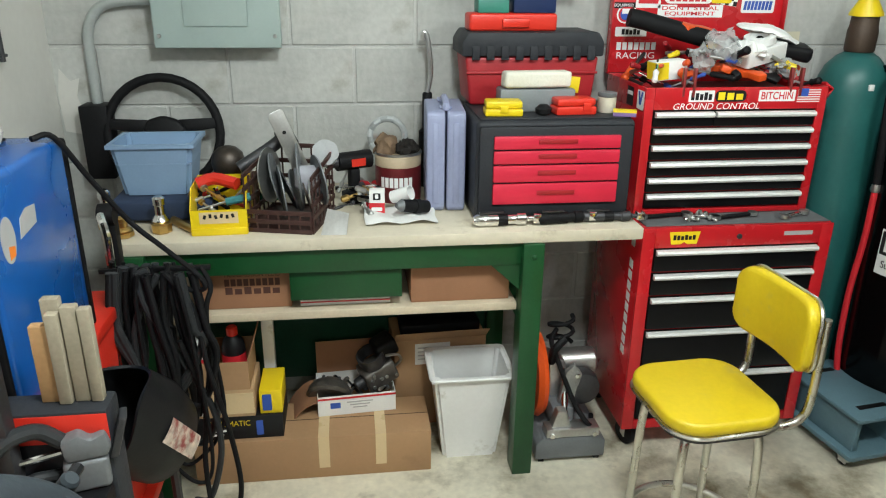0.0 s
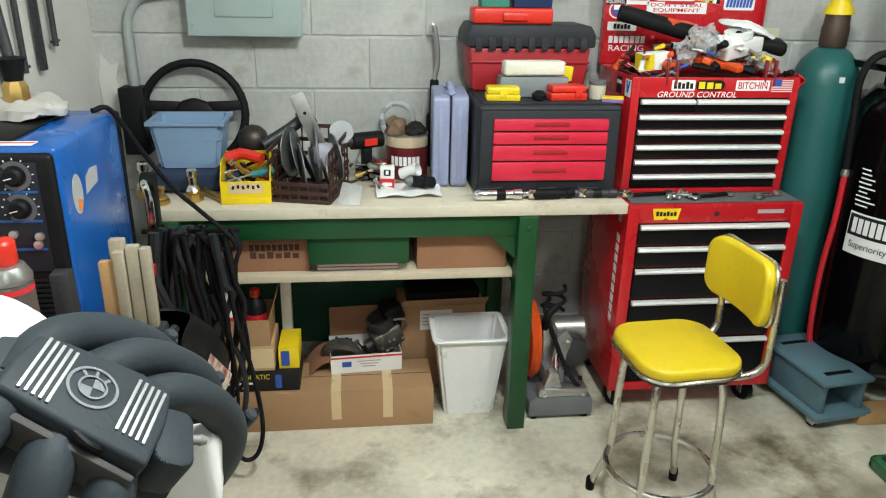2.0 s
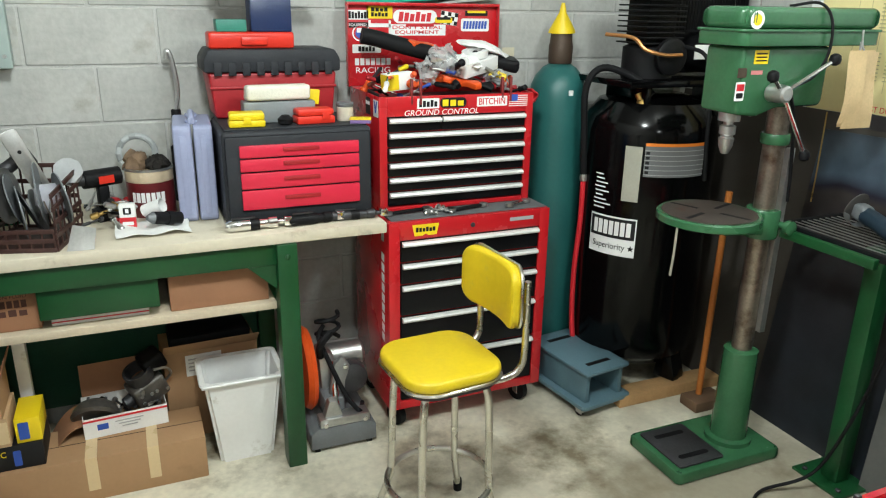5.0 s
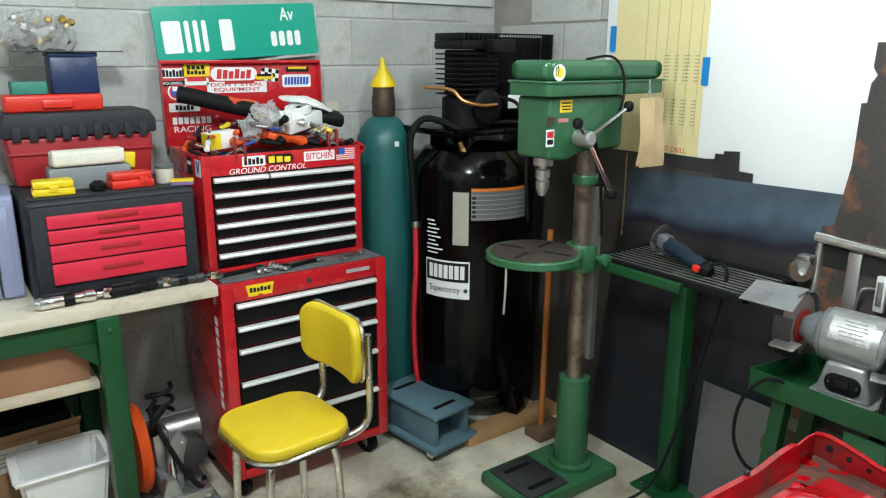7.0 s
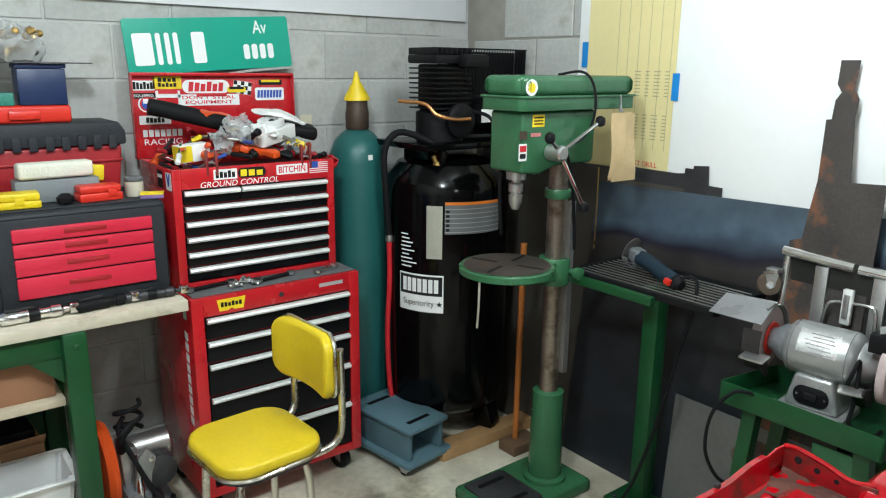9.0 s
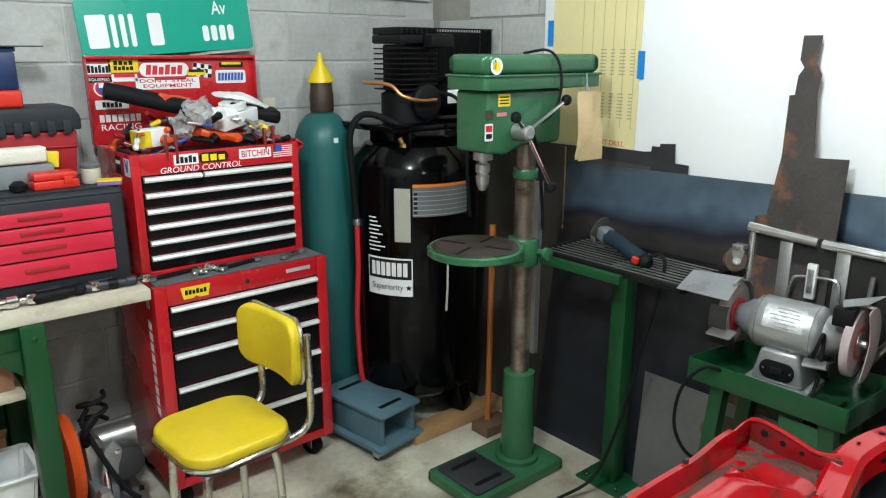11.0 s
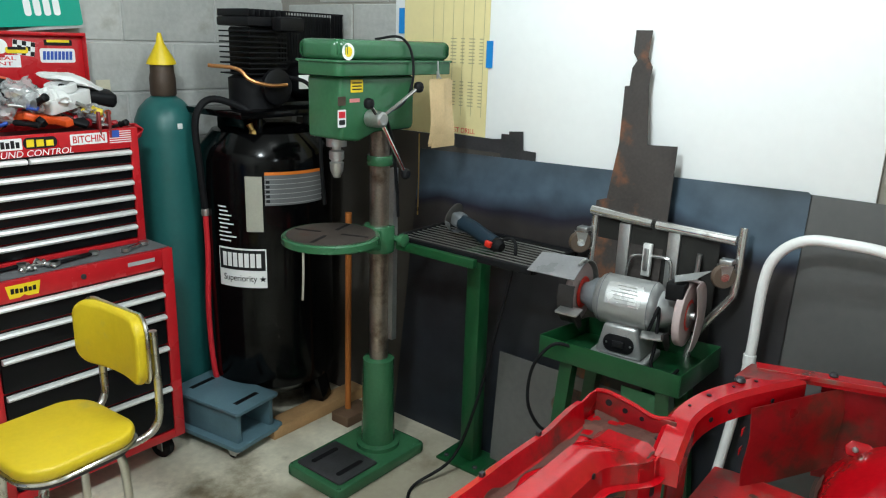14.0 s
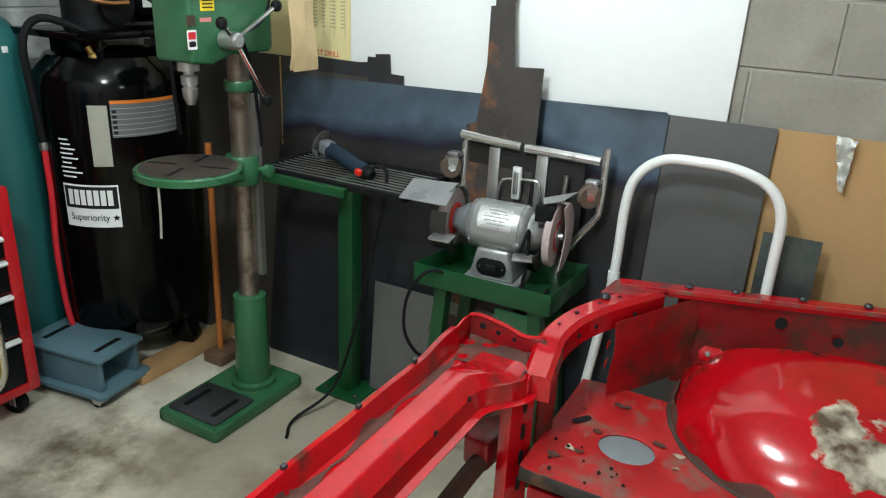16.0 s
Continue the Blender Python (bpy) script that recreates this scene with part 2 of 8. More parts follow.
def tint_steel():
    """Mill-scale steel: a blue upper band over grey-brown scale, with a wandering border. Shade is painted into the
    lower colours.
    """
    m = bpy.data.materials.new("tinted_mill_scale")
    m.use_nodes = True
    n, ln = m.node_tree.nodes, m.node_tree.links
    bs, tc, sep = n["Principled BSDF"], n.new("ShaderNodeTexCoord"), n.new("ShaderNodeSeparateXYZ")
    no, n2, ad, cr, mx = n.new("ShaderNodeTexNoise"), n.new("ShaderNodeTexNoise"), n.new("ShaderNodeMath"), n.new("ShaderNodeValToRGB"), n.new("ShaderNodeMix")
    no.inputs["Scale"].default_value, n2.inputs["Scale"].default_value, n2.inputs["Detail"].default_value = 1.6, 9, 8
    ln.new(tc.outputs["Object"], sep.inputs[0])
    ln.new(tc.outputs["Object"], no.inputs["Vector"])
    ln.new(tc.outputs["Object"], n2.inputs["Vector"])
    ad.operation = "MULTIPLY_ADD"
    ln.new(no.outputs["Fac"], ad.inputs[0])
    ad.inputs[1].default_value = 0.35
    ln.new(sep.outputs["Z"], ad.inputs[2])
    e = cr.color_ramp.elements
    # low stops: grey scale, darkened further for the shade behind the stands
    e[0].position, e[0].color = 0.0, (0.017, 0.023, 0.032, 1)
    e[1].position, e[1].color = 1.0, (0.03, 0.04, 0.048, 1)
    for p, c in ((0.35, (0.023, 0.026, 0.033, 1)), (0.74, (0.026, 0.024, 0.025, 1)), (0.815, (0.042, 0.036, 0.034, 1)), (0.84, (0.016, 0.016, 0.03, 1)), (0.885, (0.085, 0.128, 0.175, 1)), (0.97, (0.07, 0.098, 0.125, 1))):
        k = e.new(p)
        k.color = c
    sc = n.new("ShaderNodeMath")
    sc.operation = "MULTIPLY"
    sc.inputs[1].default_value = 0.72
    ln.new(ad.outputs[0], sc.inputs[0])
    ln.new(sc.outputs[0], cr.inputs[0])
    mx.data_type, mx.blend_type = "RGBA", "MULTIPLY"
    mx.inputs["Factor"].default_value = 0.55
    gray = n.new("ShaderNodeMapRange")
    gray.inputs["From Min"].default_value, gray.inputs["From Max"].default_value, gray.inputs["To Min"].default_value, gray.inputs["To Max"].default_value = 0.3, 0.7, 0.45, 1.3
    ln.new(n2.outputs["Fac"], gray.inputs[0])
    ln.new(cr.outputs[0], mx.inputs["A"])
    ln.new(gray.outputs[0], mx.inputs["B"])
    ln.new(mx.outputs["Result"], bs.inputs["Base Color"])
    bs.inputs["Roughness"].default_value, bs.inputs["Metallic"].default_value = 0.42, 0.25
    return m


BLUESTEEL = tint_steel()


# ---- mesh helpers ----
def fin(bm, m=None):
    if m is not None:
        bm.transform(m)
    return bm


def box(x0, x1, y0, y1, z0, z1, bev=0.0, seg=2, bm=None):
    """A box, its edges rounded by bev; joined to bm where one is given."""
    b = bmesh.new()
    bmesh.ops.create_cube(b, size=1)
    b.transform(Matrix.Translation(((x0 + x1) / 2, (y0 + y1) / 2, (z0 + z1) / 2)) @ Matrix.Diagonal((x1 - x0, y1 - y0, z1 - z0, 1)))
    if bev:
        bmesh.ops.bevel(b, geom=b.edges[:], offset=bev, segments=seg, profile=0.5, affect="EDGES")
    return b if bm is None else merge(bm, b)


def merge(a, b, m=None):
    if m is not None:
        b.transform(m)
    me = bpy.data.meshes.new("joined")
    b.to_mesh(me)
    b.free()
    a.from_mesh(me)
    bpy.data.meshes.remove(me)
    return a


def lathe(profile, n=28, m=None, cap=True):
    """A turned shape from (radius, height) pairs, about z."""
    b = bmesh.new()
    rings = []
    for r, z in profile:
        rings.append([b.verts.new((r * math.cos(2 * math.pi * k / n), r * math.sin(2 * math.pi * k / n), z)) for k in range(n)])
    for lo, hi in zip(rings, rings[1:]):
        for k in range(n):
            b.faces.new((lo[k], lo[(k + 1) % n], hi[(k + 1) % n], hi[k]))
    if cap:
        b.faces.new(rings[0][::-1])
        b.faces.new(rings[-1])
    return fin(b, m)


def smooth_line(pts, sub=6, closed=False):
    """Points on a rounded curve through pts."""
    pts = [Vector(p) for p in pts]
    n, out = len(pts), []
    for i in range(n if closed else n - 1):
        a, b = pts[i], pts[(i + 1) % n]
        p = pts[i - 1] if (i or closed) else a * 2 - b
        q = pts[(i + 2) % n] if (closed or i + 2 < n) else b * 2 - a
        for k in range(sub):
            t = k / sub
            out.append(0.5 * (2 * a + (b - p) * t + (2 * p - 5 * a + 4 * b - q) * t * t + (3 * a - p - 3 * b + q) * t ** 3))
    return out if closed else out + [pts[-1]]


def tube(pts, r, n=10, closed=False, sub=6, bm=None, taper=None):
    """A round bar along a curve; sub=0 keeps the corners."""
    line = smooth_line(pts, sub, closed) if sub else [Vector(p) for p in pts]
    b = bmesh.new()
    rings, up, count = [], None, len(line)
    for i, p in enumerate(line):
        d = (line[(i + 1) % count] - line[i - 1]) if closed or 0 < i < count - 1 else (line[1] - line[0] if i == 0 else line[-1] - line[-2])
        d.normalize()
        if up is None:
            up = d.orthogonal().normalized()
        up = (up - d * up.dot(d)).normalized()
        side = d.cross(up)
        rad = r if taper is None else r * (1 + (taper - 1) * i / (count - 1))
        rings.append([b.verts.new(p + rad * (math.cos(2 * math.pi * k / n) * up + math.sin(2 * math.pi * k / n) * side)) for k in range(n)])
    for i in range(count if closed else count - 1):
        lo, hi = rings[i], rings[(i + 1) % count]
        shift = min(range(n), key=lambda s: (lo[0].co - hi[s].co).length) if closed and i == count - 1 else 0
        for k in range(n):
            b.faces.new((lo[k], lo[(k + 1) % n], hi[(k + 1 + shift) % n], hi[(k + shift) % n]))
    if not closed:
        b.faces.new(rings[0][::-1])
        b.faces.new(rings[-1])
    return b if bm is None else merge(bm, b)


def prism(poly, d0, d1, axis="y", bev=0.0, seg=2, m=None):
    """A flat outline pushed from d0 to d1 along an axis. The outline's pairs are (x, z) for y, (y, z) for x and (x, y) for z."""
    put = {"y": lambda u, v, d: (u, d, v), "x": lambda u, v, d: (d, u, v), "z": lambda u, v, d: (u, v, d)}[axis]
    b = bmesh.new()
    lo = [b.verts.new(put(u, v, d0)) for u, v in poly]
    hi = [b.verts.new(put(u, v, d1)) for u, v in poly]
    b.faces.new(lo[::-1])
    b.faces.new(hi)
    for k in range(len(poly)):
        b.faces.new((lo[k], lo[(k + 1) % len(poly)], hi[(k + 1) % len(poly)], hi[k]))
    bmesh.ops.recalc_face_normals(b, faces=b.faces[:])
    if bev:
        bmesh.ops.bevel(b, geom=b.edges[:], offset=bev, segments=seg, profile=0.5, affect="EDGES")
    return fin(b, m)


def rounded(x0, x1, y0, y1, r, n=6):
    """The outline of a rectangle with round corners."""
    out = []
    for cx, cy, a in ((x1 - r, y1 - r, 0), (x0 + r, y1 - r, 90), (x0 + r, y0 + r, 180), (x1 - r, y0 + r, 270)):
        out += [(cx + r * math.cos(radians(a + 90 * k / n)), cy + r * math.sin(radians(a + 90 * k / n))) for k in range(n + 1)]
    return out


def sheet(f, nu, nv, thick=0.0):
    """A surface from f(u, v), u and v from 0 to 1, with a thickness."""
    b = bmesh.new()
    g = [[b.verts.new(f(i / nu, j / nv)) for j in range(nv + 1)] for i in range(nu + 1)]
    for i in range(nu):
        for j in range(nv):
            b.faces.new((g[i][j], g[i + 1][j], g[i + 1][j + 1], g[i][j + 1]))
    if thick:
        bmesh.ops.recalc_face_normals(b, faces=b.faces[:])
        bmesh.ops.solidify(b, geom=b.faces[:], thickness=thick)
    return b


def lumpy(b, amount, size, seed=0.0):
    for v in b.verts:
        v.co += noise.noise_vector(v.co / size + Vector((seed, seed * 2, 0))) * amount
    return b


def crinkle(b, amount, size, seed=0.0):
    """Thin film, crumpled at two scales on a finer mesh."""
    bmesh.ops.subdivide_edges(b, edges=b.edges[:], cuts=1, use_grid_fill=True)
    lumpy(b, amount, size * 1.6, seed)
    return lumpy(b, amount * 0.35, size * 0.4, seed + 5)


def mesh_object(name, b, material, angle=35):
    me = bpy.data.meshes.new(name)
    bmesh.ops.recalc_face_normals(b, faces=b.faces[:])
    for f in b.faces:
        f.smooth = True
    b.to_mesh(me)
    b.free()
    me.set_sharp_from_angle(angle=radians(angle))
    me.materials.append(material)
    return new(name, me)


def part(name, b, material, parent, label="", m=None, angle=35):
    """One mesh under a thing or a part."""
    ob = mesh_object(name, b, material, angle)
    ob.parent = parent
    if m is not None:
        ob.matrix_local = m
    if label:
        tagged(ob, label)
    return ob


def thing(name, label, category, m=None, group="", kind=""):
    """A top-level Empty at a thing's base."""
    ob = new(name)
    ob.empty_display_size = 0.05
    if m is not None:
        ob.matrix_world = m
    return tagged(ob, label, category, group, kind)


def solid(name, b, material, label, category, m=None, group="", kind="", angle=35):
    """A thing that is one mesh."""
    ob = mesh_object(name, b, material, angle)
    if m is not None:
        ob.matrix_world = m
    return tagged(ob, label, category, group, kind)


def words(text, height, material, parent, m, width=0.0, depth=0.0006, name="lettering", slant=0.0, bold=0.0):
    """Raised letters, centred, reading along +x with +y up in the frame m."""
    cu = bpy.data.curves.new(name, "FONT")
    cu.body, cu.size, cu.extrude, cu.align_x, cu.align_y, cu.shear, cu.offset = text, 1, 0.001, "CENTER", "CENTER", slant, bold
    tmp = new("tmp", cu)
    bpy.context.view_layer.update()
    me = bpy.data.meshes.new_from_object(tmp.evaluated_get(bpy.context.evaluated_depsgraph_get()))
    bpy.data.objects.remove(tmp)
    bpy.data.curves.remove(cu)
    xs, ys = [v.co.x for v in me.vertices], [v.co.y for v in me.vertices]
    if xs:
        w, h = max(xs) - min(xs), max(ys) - min(ys)
        s = height / h
        sx = width / w if width else s
        cx, cy = (max(xs) + min(xs)) / 2, (max(ys) + min(ys)) / 2
        me.transform(Matrix.Diagonal((sx, s, depth / 0.002, 1)) @ Matrix.Translation((-cx, -cy, 0)))
    me.name = name
    me.materials.clear()
    me.materials.append(material)
    ob = new(name, me)
    ob.parent = parent
    ob.matrix_local = m
    return ob


def logo(rows, height, material, parent, m, width, slant=0.0, depth=0.0006):
    """A maker's mark as plain upright blocks, one row after another, each row a count of blocks."""
    b, n = bmesh.new(), len(rows)
    for j, count in enumerate(rows):
        top, h, pitch = height / 2 - j * height / n, height / n * (0.84 if n > 1 else 1.0), width / count
        for i in range(count):
            tall = h if i == 0 or count > 6 else h * (0.78, 0.92, 0.78, 1.0)[(i + j) % 4]
            x = -width / 2 + pitch * i
            box(x + pitch * 0.08, x + pitch * 0.84, top - h, top - h + tall, 0, depth, 0, bm=b)
    b.transform(Matrix(((1, slant, 0, 0), (0, 1, 0, 0), (0, 0, 1, 0), (0, 0, 0, 1))))
    return part("logo_shape", b, material, parent, "", m)


def face(x, y, z, rz=0.0, rx=90.0):
    """A frame on an upright face, for words() and flat stickers: +x along the face, +y up, out of the face towards the viewer."""
    return pose(x, y, z, 0, 0, rz) @ pose(0, 0, 0, rx, 0, 0)


def flat(name, w, h, material, parent, m, label="", r=0.0, thick=0.0008):
    """A thin sticker, plate or sheet, centred in the frame m."""
    b = prism(rounded(-w / 2, w / 2, -h / 2, h / 2, r, 4) if r else [(-w / 2, -h / 2), (w / 2, -h / 2), (w / 2, h / 2), (-w / 2, h / 2)], 0, thick, "z")
    return part(name, b, material, parent, label, m)


# ---- the room ----
WX, WY, LX, TOP, BACK = 2.62, 3.072, -0.92, 2.65, -3.2  # right wall, back wall, left wall, ceiling, wall behind
solid("floor", box(LX - 0.15, WX + 0.2, BACK - 0.2, WY + 0.2, -0.12, 0), FLOOR, "stained grey concrete garage floor", "floor", kind="structure")
solid("ceiling", box(LX - 0.15, WX + 0.2, BACK - 0.2, WY + 0.2, TOP, TOP + 0.1), CEIL, "plain unseen garage ceiling, greyed to cut bounced light", "ceiling", kind="structure")
wall_back = solid("wall_north", box(LX - 0.15, WX + 0.2, WY + 0.006, WY + 0.2, 0, TOP), MORTAR, "painted grey concrete block wall", "wall", kind="structure")
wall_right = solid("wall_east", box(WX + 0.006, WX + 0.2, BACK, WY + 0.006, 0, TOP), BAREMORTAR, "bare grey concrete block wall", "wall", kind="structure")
solid("wall_west", box(LX - 0.15, LX, BACK, WY + 0.006, 0, TOP), PLASTER, "white painted side wall", "wall", kind="structure")
# unseen closing wall, in dark block to hold down fill and reflections
solid("wall_south", box(LX - 0.15, WX + 0.2, BACK - 0.15, BACK, 0, TOP), BLOCKR, "plain unseen wall behind the work area, dark to cut bounced light", "wall", kind="structure")

# peeling white paint on the blocks beside the corner
b = prism([(-0.91, 1.08), (-0.86, 1.07), (-0.84, 1.14), (-0.855, 1.2), (-0.84, 1.26), (-0.87, 1.25), (-0.9, 1.29), (-0.915, 1.2)], WY - 0.0035, WY + 0.002)
solid("trim", b, PLASTER, "peeling patch of white paint on the block wall", "paint", kind="structure")


# ---- work bench ----
bench = thing("workbench", "green steel-legged workbench with a worn pale wooden top", "workbench", pose(0, 0, 0))
part("tabletop", box(-0.63, 0.95, 2.45, 3.05, 0.842, 0.88, 0.004), TOPWOOD, bench, "pale worn wooden top")
part("apron", box(-0.6, 0.575, 2.47, 2.51, 0.765, 0.8415, 0.003), GREEN, bench)
part("apron", box(-0.6, 0.63, 3.0, 3.04, 0.765, 0.8415, 0.003), GREEN, bench)
for x in (0.572, -0.6):
    for y0, y1 in ((2.44, 2.52), (2.97, 3.04)):
        part("leg", box(x, x + 0.066, y0, y1, 0, 0.8415, 0.004), GREEN, bench)
    part("side_rail", box(x + 0.01, x + 0.055, 2.521, 2.969, 0.55, 0.6, 0.003), GREEN, bench)
part("gusset", prism([(0.571, 0.764), (0.571, 0.68), (0.48, 0.764)], 2.475, 2.5), GREEN, bench)
part("shelf", box(-0.53, 0.57, 2.49, 3.0, 0.602, 0.628, 0.003), EDGEWOOD, bench, "raw plywood shelf")
part("back_panel", box(-0.53, 0.57, 3.005, 3.02, 0.1, 0.6, 0.002), DKGREEN, bench, "dark green back board")
part("bolt", lathe([(0.009, 0), (0.009, 0.004), (0.004, 0.007)], 8, pose(0.606, 2.44, 0.8, 90, 0, 0)), GREEN, bench)


# ---- tool chests ----
def drawer(parent, x0, x1, y, z0, z1, split=False):
    """A black drawer front with its full-width bright pull along the top edge."""
    spans = ((x0, (x0 + x1) / 2 - 0.073), ((x0 + x1) / 2 - 0.07, x1)) if split else ((x0, x1),)
    for a, c in spans:
        d = part("drawer", box(a, c, y - 0.012, y + 0.02, z0 + 0.003, z1 - 0.003, 0.003), DRAWERBLK, parent)
        b = prism([(y - 0.012, z1 - 0.003), (y - 0.026, z1 - 0.006), (y - 0.03, z1 - 0.013), (y - 0.026, z1 - 0.02), (y - 0.0125, z1 - 0.021)], a + 0.003, c - 0.003, "x")
        part("drawer_pull", b, ALU, d, "bright aluminium pull")


def caster(parent, x, y, z, r=0.045, mat_wheel=RUBBER):
    c = part("caster", box(x - 0.022, x + 0.022, y - 0.025, y + 0.025, z - 0.012, z, 0.003), STEEL, parent)
    part("wheel", lathe([(r * 0.3, -0.013), (r, -0.013), (r, 0.013), (r * 0.3, 0.013)], 20, pose(x + 0.0, y + 0.01, r, 0, 90, 20)), mat_wheel, c)
    for fx in (x - 0.019, x + 0.016):
        part("fork", box(fx, fx + 0.003, y - 0.015, y + 0.02, r * 0.8, z - 0.012), STEEL, c)


cab = thing("roller_cabinet", "red steel roller tool cabinet with black drawers, on casters", "tool cabinet")
CX0, CX1, CY = 0.978, 1.632, 2.515
b = box(CX0, CX1, CY + 0.012, CY + 0.43, 0.1, 0.855, 0.006)
part("body", b, RED, cab)
for x0, x1, z0, z1 in ((CX0, CX0 + 0.042, 0.1, 0.853), (CX1 - 0.042, CX1, 0.1, 0.853), (CX0 + 0.042, CX1 - 0.042, 0.785, 0.853), (CX0 + 0.042, CX1 - 0.042, 0.1, 0.135)):
    part("frame", box(x0, x1, CY, CY + 0.0118, z0, z1, 0.0025), RED, cab)
for z0, z1 in ((0.7, 0.783), (0.615, 0.698), (0.49, 0.613), (0.325, 0.488), (0.138, 0.323)):
    drawer(cab, CX0 + 0.046, CX1 - 0.046, CY + 0.011, z0, z1)
part("top_mat", box(CX0 + 0.012, CX1 - 0.012, CY + 0.012, CY + 0.42, 0.8555, 0.859), mat("grey_mat", (0.12, 0.125, 0.13), 0.8, bump=0.3, dirt=(0.2, 0.2, 0.2), dirt_amt=0.2), cab, "grey rubber top mat")
for x, y in ((CX0 + 0.05, CY + 0.06), (CX1 - 0.06, CY + 0.06), (CX0 + 0.05, CY + 0.37), (CX1 - 0.06, CY + 0.37)):
    caster(cab, x, y, 0.1)
part("lock", lathe([(0.009, 0), (0.009, 0.004), (0.005, 0.005)], 14, pose((CX0 + CX1) / 2, CY, 0.818, 90, 0, 0)), DKSTEEL, cab)
badge = part("badge", prism([(-0.052, 0.021), (0.052, 0.021), (0.043, -0.021), (0.012, -0.021), (0, -0.014), (-0.012, -0.021), (-0.043, -0.021)], 0, 0.001, "z"), YELLOWPRINT, cab, "yellow sticker", face(1.118, CY, 0.818))
logo((6,), 0.017, BLACK, badge, pose(0, 0.002, 0.001), 0.078)
flat("badge", 0.1, 0.014, GREYPRINT, cab, face(1.51, CY, 0.823), "grey metal maker's badge")
logo((9,), 0.03, WHITE, cab, pose(CX0, CY + 0.07, 0.55, 0, 0, -90) @ pose(0, 0, 0, 90, 0, 0) @ pose(0, 0, 0, 0, 0, 90), 0.36, slant=0.15)
flat("sticker", 0.03, 0.04, GREYPRINT, cab, pose(CX0, CY + 0.07, 0.79, 0, 0, -90) @ pose(0, 0, 0, 90, 0, 0), r=0.004)

chest = thing("top_tool_chest", "red steel tool chest with black drawers and open sticker-covered lid", "tool chest")
HX0, HX1, HY = 0.985, 1.6, 2.632
part("body", box(HX0, HX1, HY + 0.012, HY + 0.36, 0.8605, 1.2, 0.004), RED, chest)
for x0, x1, z0, z1 in ((HX0, HX0 + 0.03, 0.8605, 1.278), (HX1 - 0.03, HX1, 0.8605, 1.278), (HX0 + 0.03, HX1 - 0.03, 1.208, 1.278), (HX0 + 0.03, HX1 - 0.03, 0.8605, 0.878)):
    part("frame", box(x0, x1, HY, HY + 0.0118, z0, z1, 0.0025), RED, chest)
zs = (0.88, 0.936, 0.99, 1.044, 1.098, 1.152, 1.206)
for i, (z0, z1) in enumerate(zip(zs, zs[1:])):
    drawer(chest, HX0 + 0.033, HX1 - 0.033, HY + 0.011, z0, z1, split=i == 5)
for x in (HX0, HX1 - 0.004):
    part("side_wall", box(x, x + 0.004, HY + 0.013, HY + 0.36, 1.2005, 1.278, 0.001), RED, chest)
part("rear_wall", box(HX0 + 0.005, HX1 - 0.005, HY + 0.356, HY + 0.36, 1.2005, 1.278, 0.001), RED, chest)
lid = part("lid", box(HX0 - 0.012, HX1 + 0.012, 2.992, 3.0, 1.279, 1.592, 0.003), RED, chest, "raised red lid covered in racing stickers")
part("lid_rim", box(HX0 - 0.012, HX1 + 0.012, 2.965, 2.9915, 1.58, 1.592, 0.002), RED, lid)
for x in (HX0 - 0.012, HX1 + 0.008):
    part("lid_rim", box(x, x + 0.004, 2.965, 2.9915, 1.279, 1.58, 0.001), RED, lid)
part("pull_handle", tube([(HX1 + 0.002, 2.75, 1.18), (HX1 + 0.035, 2.75, 1.17), (HX1 + 0.035, 2.87, 1.17), (HX1 + 0.002, 2.87, 1.18)], 0.006, 8, sub=3), STEEL, chest)


def sticker(x, z, w, h, base, text="", tcol=BLACK, th=0.0, tw=0.0, r=0.006, y=2.992, rz=0.0, host=None, slant=0.0, bars=0):
    s = flat("sticker", w, h, base, host or lid, face(x, y, z) @ pose(0, 0, 0, 0, 0, rz), r=r)
    if isinstance(text, tuple):
        logo(text, th or h * 0.5, tcol, s, pose(0, 0, 0.001), tw or w * 0.86, slant)
    elif text:
        words(text, th or h * 0.5, tcol, s, pose(0, 0, 0.001), tw or w * 0.86, slant=slant, bold=0.012)
    for k in range(bars):
        flat("print_bar", w * 0.8, h * 0.45 / bars, tcol, s, pose(0, h * (0.28 - 0.56 * k / max(1, bars - 1)), 0.001))
    return s


# the lid's stickers: lettered words where they can be read, plain shapes for the rest
sticker(1.02, 1.545, 0.085, 0.035, WHITE, (6,), BLACK, 0.026, r=0.003)
sticker(1.02, 1.508, 0.085, 0.02, BLACK, "EQUIPPED", WHITE, 0.011, 0.07, r=0.002)
sticker(1.02, 1.575, 0.085, 0.018, REDPRINT, r=0.002)
sticker(1.108, 1.555, 0.105, 0.046, YELLOWPRINT, (4, 5), BLACK, 0.036, 0.07, r=0.003)
sticker(1.108, 1.513, 0.09, 0.026, WHITE, bars=1, tcol=REDPRINT, r=0.003)
s = sticker(1.255, 1.54, 0.185, 0.05, WHITE, (6,), REDPRINT, 0.036, 0.14, r=0.025, slant=0.15)
flat("print_bar", 0.12, 0.009, REDPRINT, s, pose(0.02, -0.033, 0.0005), r=0.002)
flag = sticker(1.4, 1.535, 0.075, 0.05, WHITE, rz=-8, r=0.002)
for i in range(5):
    for j in range(3):
        if (i + j) % 2 == 0:
            flat("print_square", 0.014, 0.0155, BLACK, flag, pose(-0.03 + 0.015 * i, -0.0165 + 0.0165 * j, 0.001))
sticker(1.375, 1.528, 0.075, 0.022, YELLOWPRINT, bars=1, tcol=BLACK, r=0.008, y=2.9895)
